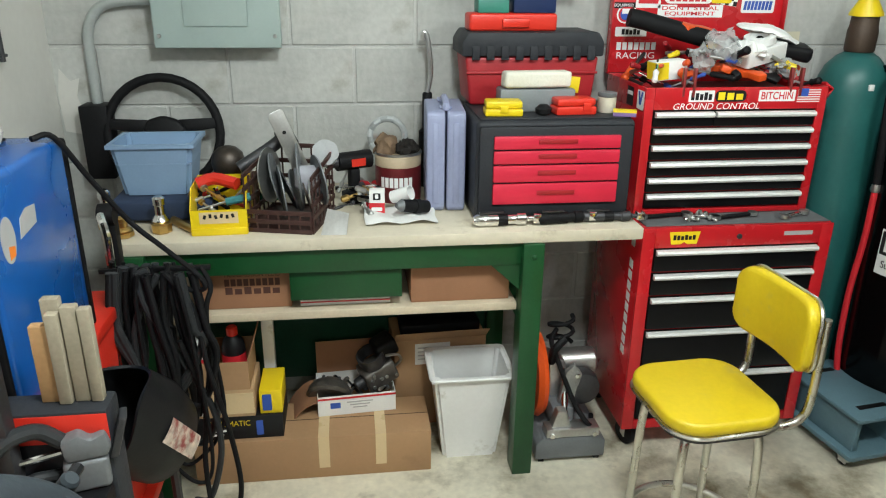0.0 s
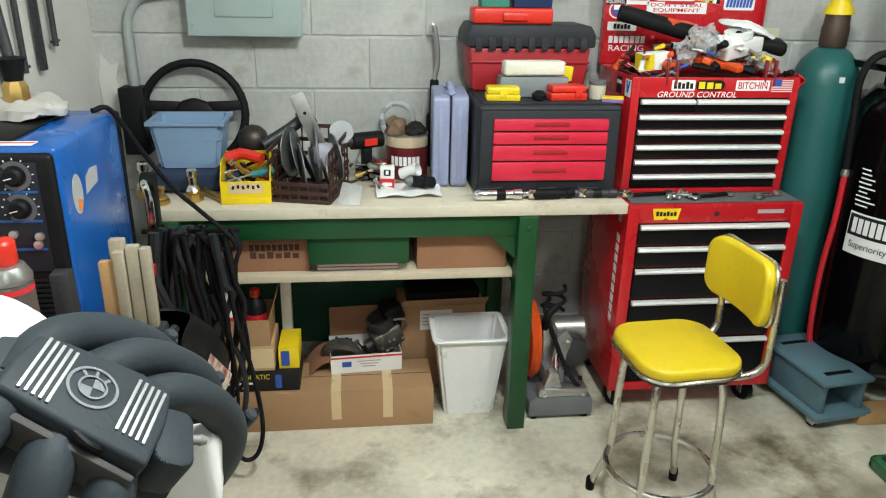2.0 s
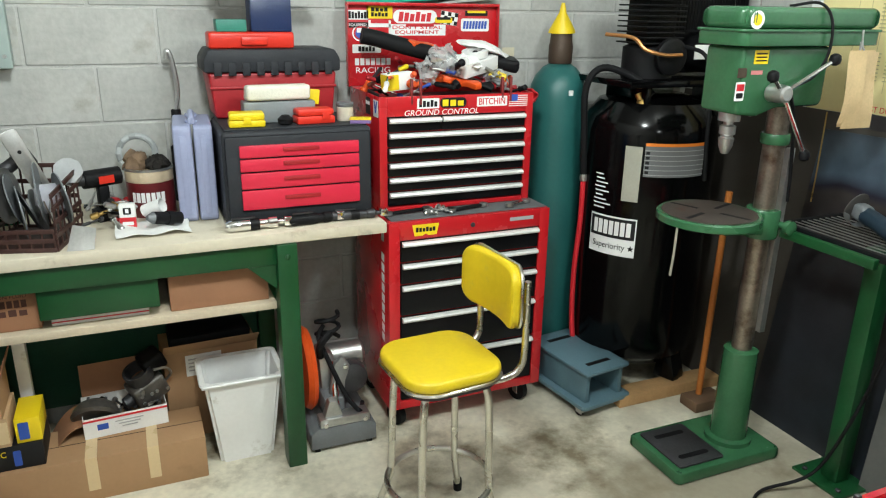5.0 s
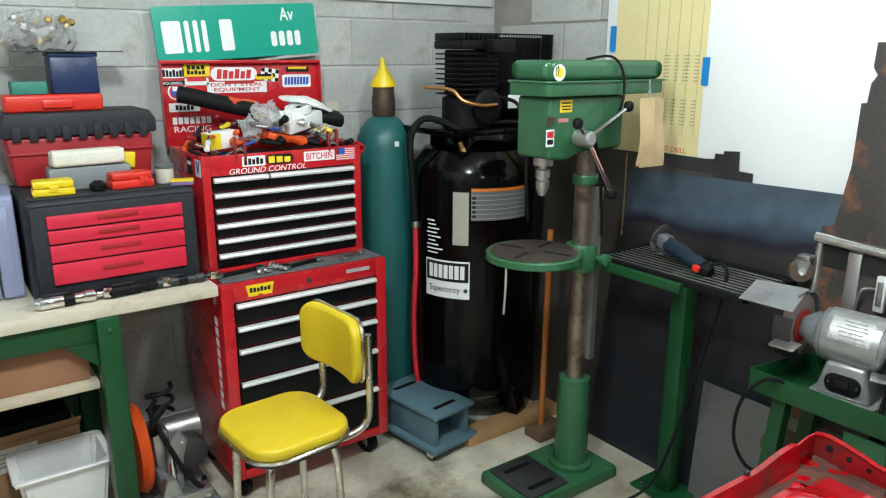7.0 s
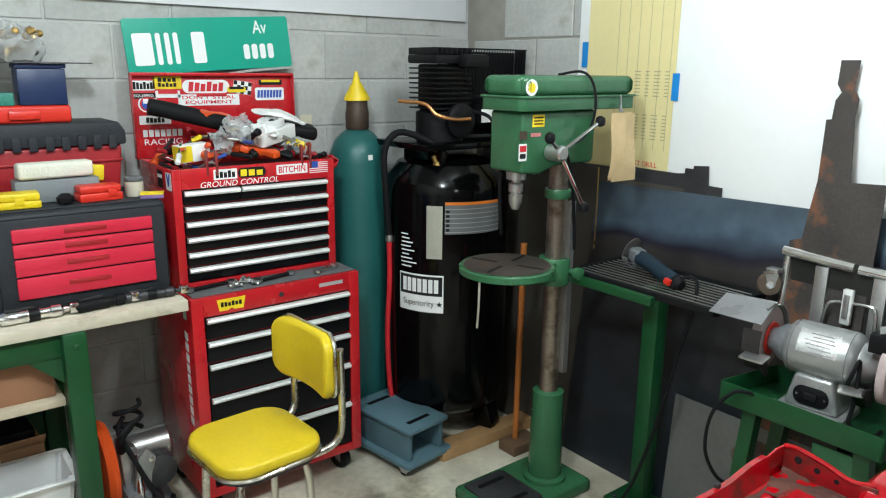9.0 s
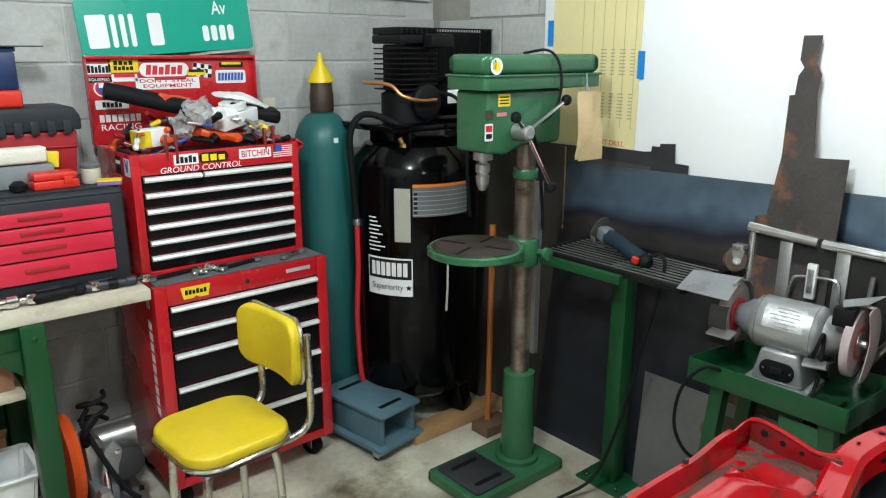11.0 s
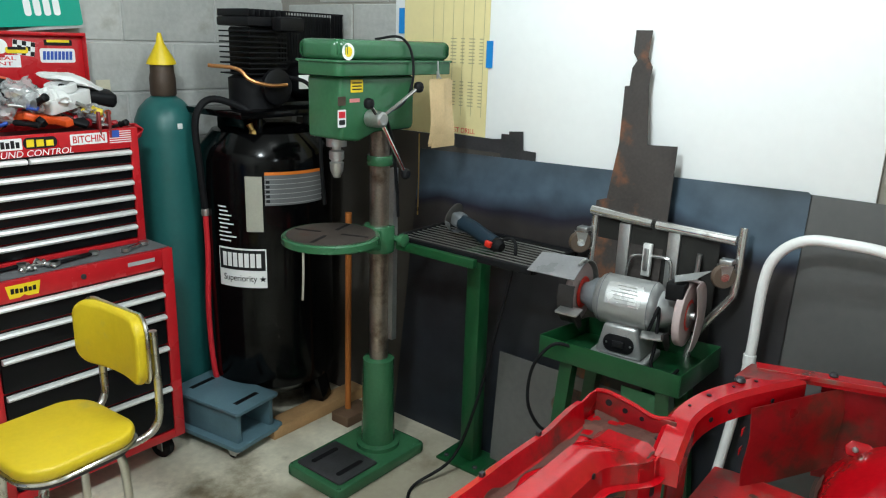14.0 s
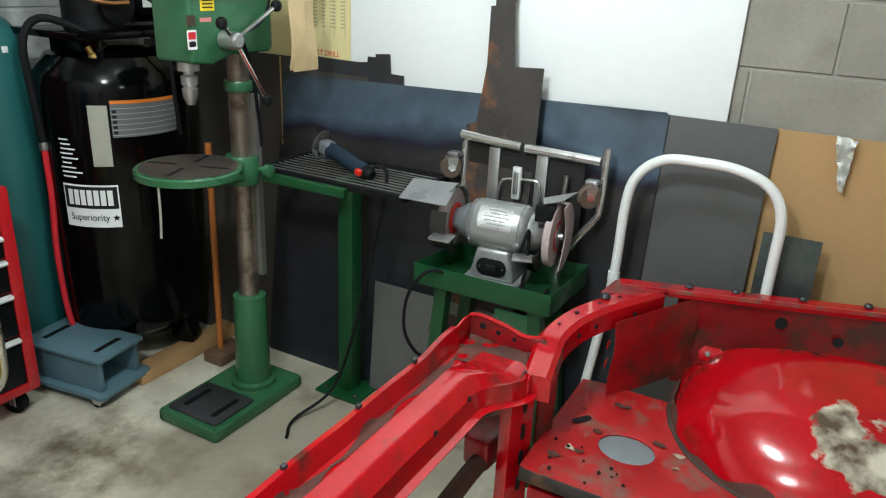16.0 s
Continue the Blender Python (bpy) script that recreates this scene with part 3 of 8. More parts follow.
sticker(1.52, 1.555, 0.1, 0.02, BLACK, bars=1, tcol=YELLOWPRINT, r=0.003)
sticker(1.515, 1.51, 0.125, 0.05, WHITE, (8,), BLUEPRINT, 0.03, r=0.008, slant=0.1)
sticker(1.265, 1.49, 0.24, 0.042, WHITE, "DON'T STEAL\nEQUIPMENT", REDPRINT, 0.034, 0.21, r=0.002)
sticker(1.035, 1.478, 0.075, 0.06, WHITE, r=0.03)
sticker(1.035, 1.478, 0.064, 0.05, REDPRINT, r=0.024, y=2.9905)
sticker(1.035, 1.478, 0.05, 0.038, BLUEPRINT, bars=1, tcol=WHITE, r=0.018, y=2.9885)
sticker(1.055, 1.42, 0.115, 0.032, WHITE, (5,), BLACK, 0.019, 0.07, r=0.003)
logo((7,), 0.026, WHITE, lid, face(1.08, 2.9918, 1.371), 0.15)
words("RACING", 0.022, WHITE, lid, face(1.08, 2.9918, 1.339), 0.14)
# stickers along the chest's top rail
for x, w, t, base, col in ((1.17, 0.085, (5,), WHITE, BLACK), (1.268, 0.105, (3,), BLACK, YELLOWPRINT), (1.425, 0.125, "BITCHIN", WHITE, REDPRINT)):
    sticker(x, 1.251, w, 0.036, base, t, col, 0.024, r=0.016 if t == (3,) else 0.003, y=HY, host=chest)
words("GROUND CONTROL", 0.02, WHITE, chest, face(1.225, HY, 1.219), 0.29, slant=0.2)
us = flat("flag_sticker", 0.078, 0.048, WHITE, chest, face(1.535, HY, 1.25), "stars and stripes sticker")
for k in range(7):
    flat("stripe", 0.078, 0.0037, REDPRINT, us, pose(0, -0.0222 + 0.0074 * k, 0.0008))
flat("canton", 0.034, 0.0245, BLUEPRINT, us, pose(-0.0215, 0.0112, 0.0018))
for y, base, t in ((2.67, WHITE, "V"), (2.76, BLACK, "BAR")):
    s = flat("sticker", 0.055, 0.06, base, chest, pose(HX0, y, 1.235, 0, 0, -90) @ pose(0, 0, 0, 90, 0, 0), r=0.003)
    if t == "V":
        part("logo_shape", prism([(-0.02, 0.022), (-0.008, 0.022), (0, 0), (0.008, 0.022), (0.02, 0.022), (0.006, -0.02), (-0.006, -0.02)], 0, 0.0006, "z"), BLUEPRINT, s, "", pose(0, 0.004, 0.001))
    else:
        flat("print_bar", 0.045, 0.012, WHITE, s, pose(0, 0.01, 0.001))


# ---- things on the chest ----
def clamp_at(x, y, z, rz):
    c = thing("spring_clamp", "dark red spring clamp gripping the chest rim", "clamp", pose(x, y, z, 0, 0, rz), "spring clamps on the chest")
    for s in (-1, 1):
        part("jaw", prism([(-0.008, -0.03), (0.008, -0.03), (0.012, 0.01), (0.009, 0.06), (-0.009, 0.06), (-0.01, 0.01)], s * 0.012, s * 0.021, "y", 0.002), mat("clamp_red", (0.2, 0.02, 0.02), 0.4), c)
    part("spring", tube([(-0.004, -0.012, 0.012), (0.006, 0, 0.016), (-0.004, 0.012, 0.012)], 0.004, 6, sub=3), STEEL, c)


for x in (1.125, 1.485):
    clamp_at(x, HY + 0.006, 1.278, 90 - 6)


def bar(p, q, r, n=12):
    return tube([p, q], r, n, sub=0)


grip = thing("foam_grip_tool", "long tool with a ribbed black foam grip and steel shaft", "tool")
part("grip", tube([(1.0, 2.88, 1.475), (1.06, 2.87, 1.462), (1.2, 2.84, 1.425), (1.26, 2.83, 1.41)], 0.03, 14, sub=4), RUBBER, grip)
part("shaft", bar((1.25, 2.83, 1.41), (1.47, 2.78, 1.37), 0.009), CHROME, grip)
tray = solid("parts_carton", prism(rounded(-0.09, 0.09, -0.06, 0.06, 0.01), 0, 0.05, "z", 0.003, m=pose(1.4, 2.77, 1.35, 8, -10, 20)), WHITEP, "shallow white carton on the heap of tools", "carton")
solid("tape_roll", lathe([(0.03, 0), (0.05, 0.001), (0.05, 0.024), (0.03, 0.025), (0.03, 0.001)], 24, pose(1.41, 2.76, 1.402, 8, -10, 0), cap=False), WHITEP, "roll of white tape on the carton", "tape")
solid("shop_rag", crinkle(lathe([(0.01, 0.03), (0.06, 0.028), (0.1, 0.012), (0.105, 0), (0.01, 0)], 22, pose(1.47, 2.83, 1.42, 0, 14, 0)), 0.014, 0.05, 3), CLOTHW, "crumpled pale cloth on the tool heap", "rag")
solid("work_glove", crinkle(box(-0.1, 0.1, -0.05, 0.05, 0, 0.05, 0.018, 3), 0.012, 0.05, 5), BLACKPL, "black padded work glove on the tool heap", "glove", pose(1.5, 2.8, 1.36, 5, 14, -15))
flat("emblem", 0.03, 0.035, WHITE, bpy.data.objects["work_glove"], pose(0.0, -0.02, 0.057), "white printed emblem", r=0.012)
lb = thing("lamp_box", "small yellow and white carton among tools", "carton", pose(1.1, 2.75, 1.29, 0, -4, 6))
part("carton", box(-0.055, 0.055, -0.03, 0.03, 0, 0.06, 0.002), PAPER, lb)
part("yellow_panel", box(-0.056, -0.012, -0.0315, 0.031, 0.003, 0.057), YELLOWPRINT, lb)
for i, (x, y, z, rz, ry) in enumerate(((1.3, 2.7, 1.31, 20, 12), (1.25, 2.74, 1.315, -35, -8), (1.33, 2.77, 1.33, 70, 20), (1.22, 2.84, 1.43, 5, 10), (1.35, 2.69, 1.3, -60, 5))):
    st = solid("orange_strap", prism([(-0.06, 0), (-0.045, 0.024), (-0.01, 0.012), (0.03, 0.026), (0.06, 0.008), (0.05, -0.018), (0.0, -0.008), (-0.04, -0.022)], 0, 0.022, "z", 0.004), ORANGE, "bright orange plastic clip in the tool heap", "clip", pose(x, y, z, 15, ry, rz), "orange clips")
random.seed(4)
for i in range(44):
    x, y = random.uniform(1.02, 1.57), random.uniform(2.68, 2.94)
    L, r = random.uniform(0.06, 0.17), random.uniform(0.004, 0.012)
    z = 1.225 + random.uniform(0.02, 0.1) + 0.08 * (1 - abs(x - 1.33) / 0.35)
    m = pose(x, y, z, random.uniform(-20, 20), random.uniform(-30, 30), random.uniform(0, 180))
    t = thing("hand_tool", random.choice(("steel hand tool with a dark grip in the heap", "bare steel tool lying in the heap")), "tool", m, "hand tools in the open chest")
    part("shaft", bar((-L / 2, 0, 0), (L / 2, 0, 0), r * 0.6, 8), random.choice((STEEL, CHROME, DKSTEEL)), t)
    part("handle", lathe([(r * 0.7, 0), (r * 1.3, 0.006), (r, 0.03), (r * 1.3, L * 0.45), (r * 0.7, L * 0.5)], 10, pose(-L / 2 - 0.01, 0, 0, 0, 90, 0)), random.choice((RUBBER, BLACKPL, REDDK, ORANGE, BLUEPRINT, YELLOWP, WHITEP)), t)
solid("tool_tray", box(HX0 + 0.02, HX1 - 0.02, HY + 0.03, HY + 0.34, 1.2005, 1.25, 0.004), DKSTEEL, "dark tool tray filling the chest top", "tray")
for bx, by, bz, bs, sd0 in ((1.2, 2.72, 1.33, 0.8, 2), (1.36, 2.72, 1.345, 0.9, 12), (1.47, 2.72, 1.31, 0.7, 21)):
    solid("plastic_bag", crinkle(lathe([(0.01, 0), (0.05, 0.006), (0.06, 0.02), (0.065, 0.035), (0.055, 0.05), (0.03, 0.065), (0.01, 0.07)], 30, pose(bx, by, bz, 12, 10, 40 * sd0) @ Matrix.Diagonal((bs, bs, bs, 1))), 0.034, 0.026, sd0), GLASSY if sd0 != 12 else CLOTHW, "crinkled pale plastic bag on the tool heap", "bag", group="bags on the heap")
for k, (x, y, z, rz) in enumerate(((1.15, 2.72, 1.3, 30), (1.41, 2.7, 1.295, -20), (1.52, 2.74, 1.3, 60), (1.29, 2.69, 1.3, 80))):
    solid("orange_strap", prism([(-0.05, 0), (-0.035, 0.02), (0.0, 0.01), (0.03, 0.022), (0.05, 0.004), (0.04, -0.016), (0.0, -0.008), (-0.03, -0.018)], 0, 0.02, "z", 0.004), ORANGE if k % 2 == 0 else BLACKPL, "plastic clip in the tool heap", "clip", pose(x, y, z, 50, 10, rz), "orange clips")
solid("plastic_bag", crinkle(lathe([(0.01, 0), (0.05, 0.006), (0.06, 0.02), (0.065, 0.035), (0.055, 0.05), (0.045, 0.065), (0.03, 0.075), (0.01, 0.085)], 30, pose(1.27, 2.74, 1.36, 20, 25, 0)), 0.03, 0.028, 8), GLASSY, "crinkled clear plastic bag on the tool heap", "bag")


solid("paper_note", lumpy(box(1.683, 1.741, 3.064, 3.067, 1.341, 1.416, 0.0005), 0.001, 0.03), mat("cream_note", (0.6, 0.56, 0.42), 0.8), "small cream paper note on the block wall", "paper")
rr = thing("red_rag", "red shop rag hanging over the tool chest's side", "rag", pose(1.607, 2.7, 1.27))
part("fold", lumpy(sheet(lambda u, v: (0.004 + 0.03 * math.sin(math.pi * min(1, 2.2 * v)) + 0.01 * math.sin(7 * u), -0.03 + 0.1 * u * (0.6 + 0.4 * v), 0.012 - 0.13 * v * (0.7 + 0.3 * math.sin(3 * u))), 14, 16, 0.003), 0.008, 0.03, 5), REDHOSE, rr)
part("tail", lumpy(sheet(lambda u, v: (0.012 + 0.012 * math.sin(5 * v), 0.03 + 0.04 * u * (1 - 0.6 * v), -0.1 - 0.1 * v), 6, 10, 0.003), 0.006, 0.03, 8), REDHOSE, rr)


# ---- street sign, banner ----
sg = thing("street_sign", "green street sign plate with white lettering leaning on the wall", "sign", pose(1.3, 3.02, 1.7, -4, 0, 0) @ pose(0, 0, 0, 0, -3.5, 0))
part("plate", prism(rounded(-0.325, 0.325, -0.1, 0.098, 0.012), -0.003, 0.003, "y"), SIGNGREEN, sg)
part("back_plate", prism([(-0.06, -0.12), (0.33, -0.108), (0.338, 0.07), (0.3, 0.07), (0.3, -0.09)], 0.004, 0.007, "y"), STEEL, sg, "bare metal backing strip")
for x, w, h in ((-0.262, 0.07, 0.115), (-0.205, 0.018, 0.115), (-0.172, 0.018, 0.115), (-0.14, 0.018, 0.115), (-0.055, 0.05, 0.115)):
    flat("print_bar", w, h, WHITE, sg, face(x, -0.003, -0.012), r=0.008)
words("Av", 0.05, WHITE, sg, face(0.2, -0.003, 0.058), 0.06, bold=0.012)
for k in range(4):
    flat("print_bar", 0.024, 0.058, WHITE, sg, face(0.135 + 0.034 * k, -0.003, -0.035), r=0.01)
bn = solid("banner", box(0.8, 2.59, 3.052, 3.056, 1.84, 2.6, 0.001), mat("banner_cloth", (0.72, 0.72, 0.74), 0.7, var=0.04), "plain white vinyl banner hung on the wall", "banner")


# ---- stool ----
s = thing("bar_stool", "yellow vinyl counter stool with backrest on chromed tube legs", "stool", pose(0.945, 1.95, 0, 0, 0, -86))
outline = rounded(-0.157, 0.157, -0.157, 0.15, 0.085, 8)
part("seat", prism(outline, 0.58, 0.617, "z", 0.015, 4), YELLOWV, s, "worn yellow vinyl seat pad")
part("seat_trim", tube([(x, y, 0.58) for x, y in outline], 0.0055, 6, closed=True, sub=0), WORNCHROME, s)
part("seat_pan", prism([(x * 0.93, y * 0.93) for x, y in outline], 0.558, 0.5795, "z"), DKSTEEL, s)
for sx in (-1, 1):
    for sy in (-1, 1):
        part("leg", tube([(sx * 0.07, sy * 0.07, 0.557), (sx * 0.1, sy * 0.1, 0.53), (sx * 0.108, sy * 0.108, 0.42), (sx * 0.112, sy * 0.112, 0.22), (sx * 0.12, sy * 0.12, 0.15), (sx * 0.148, sy * 0.148, 0.03)], 0.0115, 12), WORNCHROME, s)
        part("foot_cap", lathe([(0.014, 0), (0.015, 0.03), (0.013, 0.045)], 12, pose(sx * 0.15, sy * 0.15, 0)), RUBBER, s)
part("foot_ring", tube([(0.162 * math.cos(k * math.pi / 16), 0.162 * math.sin(k * math.pi / 16), 0.19) for k in range(32)], 0.0095, 10, closed=True, sub=1), WORNCHROME, s, "chromed ring footrest")
for sx in (-1, 1):
    part("back_tube", tube([(sx * 0.11, 0.05, 0.56), (sx * 0.118, 0.15, 0.563), (sx * 0.125, 0.195, 0.59), (sx * 0.13, 0.205, 0.66), (sx * 0.134, 0.2, 0.86)], 0.0105, 12), WORNCHROME, s)
bm = prism(rounded(-0.152, 0.152, 0.715, 0.9, 0.05, 7), 0.165, 0.2, "y", 0.014, 3)
bmesh.ops.subdivide_edges(bm, edges=[e for e in bm.edges if abs(e.verts[0].co.x - e.verts[1].co.x) > 0.1], cuts=6)
for v in bm.verts:
    v.co.y -= 1.2 * v.co.x ** 2
part("backrest", bm, YELLOWV, s, "scuffed yellow vinyl backrest")
part("back_trim", tube([(x, 0.2 - 1.2 * x * x, z) for x, z in rounded(-0.152, 0.152, 0.715, 0.9, 0.05, 6)], 0.0055, 6, closed=True, sub=0), WORNCHROME, s)


# ---- gas cylinder, compressor ----
cyl = thing("gas_cylinder", "tall teal steel gas cylinder with a brown cap", "gas cylinder", pose(1.865, 2.89, 0))
part("body", lathe([(0.1, 0), (0.121, 0.015), (0.121, 1.22), (0.116, 1.27), (0.1, 1.31), (0.07, 1.345), (0.046, 1.36)], 40), TEAL, cyl)
part("cap", lathe([(0.046, 1.361), (0.05, 1.368), (0.05, 1.43), (0.046, 1.45), (0.044, 1.49), (0.03, 1.5)], 28), CAPBROWN, cyl, "rusty brown valve cap")
part("neck_sticker", box(-0.02, 0.0, -0.122, -0.1, 1.24, 1.262, 0.002), PAPER, cyl)
fn = thing("funnel", "small yellow plastic funnel upside down on the cylinder cap", "funnel", pose(1.865, 2.89, 1.502, 2, -2, 0))
part("cone", lathe([(0.056, -0.018), (0.054, -0.008), (0.016, 0.06), (0.007, 0.1), (0.005, 0.1), (0.013, 0.058), (0.05, -0.01)], 28, cap=False), YELLOWP, fn)

air = thing("air_compressor", "black upright air compressor with a tall receiver tank", "compressor", pose(2.166, 2.643, 0))
tank = part("tank", lathe([(0.12, 0.12), (0.215, 0.135), (0.262, 0.18), (0.27, 0.23), (0.27, 1.12), (0.262, 1.17), (0.215, 1.235), (0.12, 1.262)], 64), BLACKGL, air)
for a in (20, 110, 200, 290):
    m = pose(0, 0, 0, 0, 0, a)
    part("foot", prism([(0.17, 0.055), (0.27, 0.055), (0.27, 0.075), (0.235, 0.2), (0.19, 0.2)], -0.04, 0.04, "y", 0.003), BLACKGL, air, m=m)
    part("rubber_mount", lathe([(0.03, 0), (0.03, 0.054)], 14, m @ pose(0.24, 0, 0)), RUBBER, air)


def wrap(name, a0, a1, z0, z1, material, label="", r=0.2712, host=None):
    """A label bent round the tank, between two angles."""
    bm = sheet(lambda u, v: (r * math.cos(radians(a0 + (a1 - a0) * u)), r * math.sin(radians(a0 + (a1 - a0) * u)), z0 + (z1 - z0) * v), 16, 1, 0.0008)
    return part(name, bm, material, host or tank, label)


def wrap_words(text, height, a, z, width, material, r=0.2732, slant=0.0, bold=0.0):
    ob = words(text, height, material, tank, Matrix.Identity(4), width, 0.0006, slant=slant, bold=bold)
    for v in ob.data.vertices:
        ang, rad = radians(a) + v.co.x / r, r + v.co.z
        v.co = (rad * math.cos(ang), rad * math.sin(ang), z + v.co.y)
    return ob


wrap("warning_label", 214, 228, 0.86, 1.08, mat("aged_label", (0.36, 0.35, 0.29), 0.6), "aged pale warning label")
wl = wrap("warning_label", 230, 284, 0.965, 1.09, mat("label_grey", (0.15, 0.155, 0.16), 0.5), "grey and orange warning label")
wrap("label_band", 230, 284, 1.085, 1.097, ORANGEP, r=0.2725)
for k in range(6):
    wrap("label_rule", 230, 284, 0.972 + 0.019 * k, 0.9745 + 0.019 * k, GREYPRINT, r=0.2726)
for k in range(5):
    wrap("label_mark", 231, 234, 0.977 + 0.019 * k, 0.988 + 0.019 * k, BLACK, r=0.2728)
gl = wrap("brand_label", 186, 229.5, 0.628, 0.79, WHITE, "white brand label", r=0.2714)
wrap("brand_panel", 187, 228.5, 0.7, 0.783, BLACK, r=0.2722)
gm = logo((7,), 0.058, WHITE, tank, Matrix.Identity(4), 0.17)
for v in gm.data.vertices:
    ang, rad = radians(208) + v.co.x / 0.2732, 0.2732 + v.co.z
    v.co = (rad * math.cos(ang), rad * math.sin(ang), 0.742 + v.co.y)
wrap_words("Superiority", 0.034, 206, 0.663, 0.145, BLACK)
star = prism([((0.014 if k % 2 == 0 else 0.006) * math.sin(k * math.pi / 5), (0.014 if k % 2 == 0 else 0.006) * math.cos(k * math.pi / 5)) for k in range(10)], 0, 0.0008, "z")
part("star", star, BLACK, tank, m=pose(0.2725 * math.cos(radians(226)), 0.2725 * math.sin(radians(226)), 0.665, 0, 0, 226 + 90) @ pose(0, 0, 0, 90, 0, 0))
random.seed(9)
for k in range(9):
    a = 187 + random.uniform(0, 2)
    wrap("text_bar", a, a + random.uniform(7, 19), 0.815 + 0.017 * k, 0.8205 + 0.017 * k, WHITE, r=0.2716)
part("fitting", lathe([(0.022, 0), (0.022, 0.03), (0.014, 0.035), (0.014, 0.06)], 10, pose(-0.14, -0.13, 1.22, -20, -20, 0)), BRASS, air, "brass hose fitting")
PX = pose(0.045, -0.03, 0)
part("platform", box(-0.3, 0.36, -0.16, 0.2, 1.3, 1.325, 0.004), BLACKGL, air, m=PX)
for x in (-0.2, 0.25):
    part("platform_leg", box(x, x + 0.03, -0.12, 0.14, 1.2, 1.299, 0.003), BLACKGL, air, m=PX)
pump = part("pump", lathe([(0.1, 1.326), (0.1, 1.44), (0.08, 1.45)], 28, pose(-0.1, 0.02, 0)), BLACKPL, air, m=PX)
for k in range(9):
    z = 1.455 + k * 0.02
    part("fin", box(-0.19, -0.005, -0.075, 0.115, z, z + 0.006, 0.002), BLACKPL, pump)
part("cylinder_core", box(-0.165, -0.03, -0.05, 0.09, 1.45, 1.635, 0.01), BLACKPL, pump)
part("cylinder_head", box(-0.195, 0.0, -0.08, 0.12, 1.637, 1.672, 0.008), BLACKPL, pump)
for k in range(8):
    part("head_fin", box(-0.19 + k * 0.025, -0.183 + k * 0.025, -0.078, 0.118, 1.673, 1.7, 0.002), BLACKPL, pump)
part("air_filter", box(-0.09, 0.03, -0.145, -0.082, 1.62, 1.675, 0.012), BLACKPL, pump)
part("crank_cover", lathe([(0.07, 0), (0.07, 0.02), (0.055, 0.03)], 24, pose(-0.08, -0.085, 1.41, 90, 0, 0)), BLACKPL, pump)
motor = part("motor", lathe([(0.07, -0.12), (0.085, -0.11), (0.085, 0.11), (0.07, 0.12)], 28, pose(0.2, 0.03, 1.42, 90, 0, 0)), BLACKPL, air, m=PX)
part("motor_label", box(0.02, 0.1, -0.112, -0.109, 1.4, 1.455, 0.001), PAPER, motor)
guard = part("belt_guard", box(0.0, 0.385, 0.09, 0.1, 1.33, 1.69, 0.004), BLACKPL, air, "black wire belt guard", PX)
for k in range(26):
    x = 0.0 + 0.0152 * k
    part("guard_wire", box(x, x + 0.003, 0.015, 0.0185, 1.5, 1.7), BLACKPL, guard)
for z in (1.5, 1.697):
    part("guard_rail", box(-0.002, 0.388, 0.0145, 0.0195, z, z + 0.006), BLACKPL, guard)
for x in (-0.002, 0.383):
    part("guard_end", box(x, x + 0.005, 0.02, 0.089, 1.5, 1.7), BLACKPL, guard)
part("copper_line", tube([(-0.27, -0.02, 1.49), (-0.2, -0.1, 1.48), (-0.17, -0.14, 1.44), (-0.1, -0.17, 1.42), (-0.02, -0.17, 1.42)], 0.0075, 8), mat("copper", (0.55, 0.26, 0.1), 0.35, 0.9), air, "copper air line")
part("power_cord", tube([(0.02, -0.12, 1.45), (0.05, -0.22, 1.42), (0.06, -0.26, 1.3), (0.05, -0.285, 1.1), (0.06, -0.29, 0.95)], 0.008, 8), RUBBER, air)
hose = thing("air_hose", "black and red rubber air hose from the compressor tank", "hose")
part("black_section", tube([(2.05, 2.5, 1.27), (2.0, 2.56, 1.33), (1.93, 2.67, 1.36), (1.872, 2.69, 1.284), (1.878, 2.69, 1.1), (1.892, 2.69, 0.925)], 0.014, 10), RUBBER, hose)
part("coupling", lathe([(0.014, 0), (0.018, 0.01), (0.014, 0.03)], 10, pose(1.892, 2.69, 0.9)), STEEL, hose)
part("red_section", tube([(1.892, 2.69, 0.9), (1.893, 2.69, 0.72), (1.884, 2.695, 0.5), (1.885, 2.68, 0.25), (1.9, 2.64, 0.07)], 0.0115, 10), REDHOSE, hose)
pal = thing("wooden_skid", "rough pine boards under the compressor", "pallet")
for y in (2.35, 2.86):
    part("board", box(1.93, 2.56, y, y + 0.09, 0.0, 0.052, 0.004), PINE, pal)
solid("orange_pole", bar((2.27, 2.27, 0.0), (2.25, 2.24, 0.93), 0.013, 12), mat("orange_wood", (0.5, 0.16, 0.03), 0.5, var=0.15), "orange painted wooden pole standing beside the skid", "pole")
solid("wood_block", box(2.2, 2.36, 2.2, 2.3, 0, 0.045, 0.004), mat("dark_wood", (0.14, 0.08, 0.045), 0.7), "short dark wood block on the floor", "block")


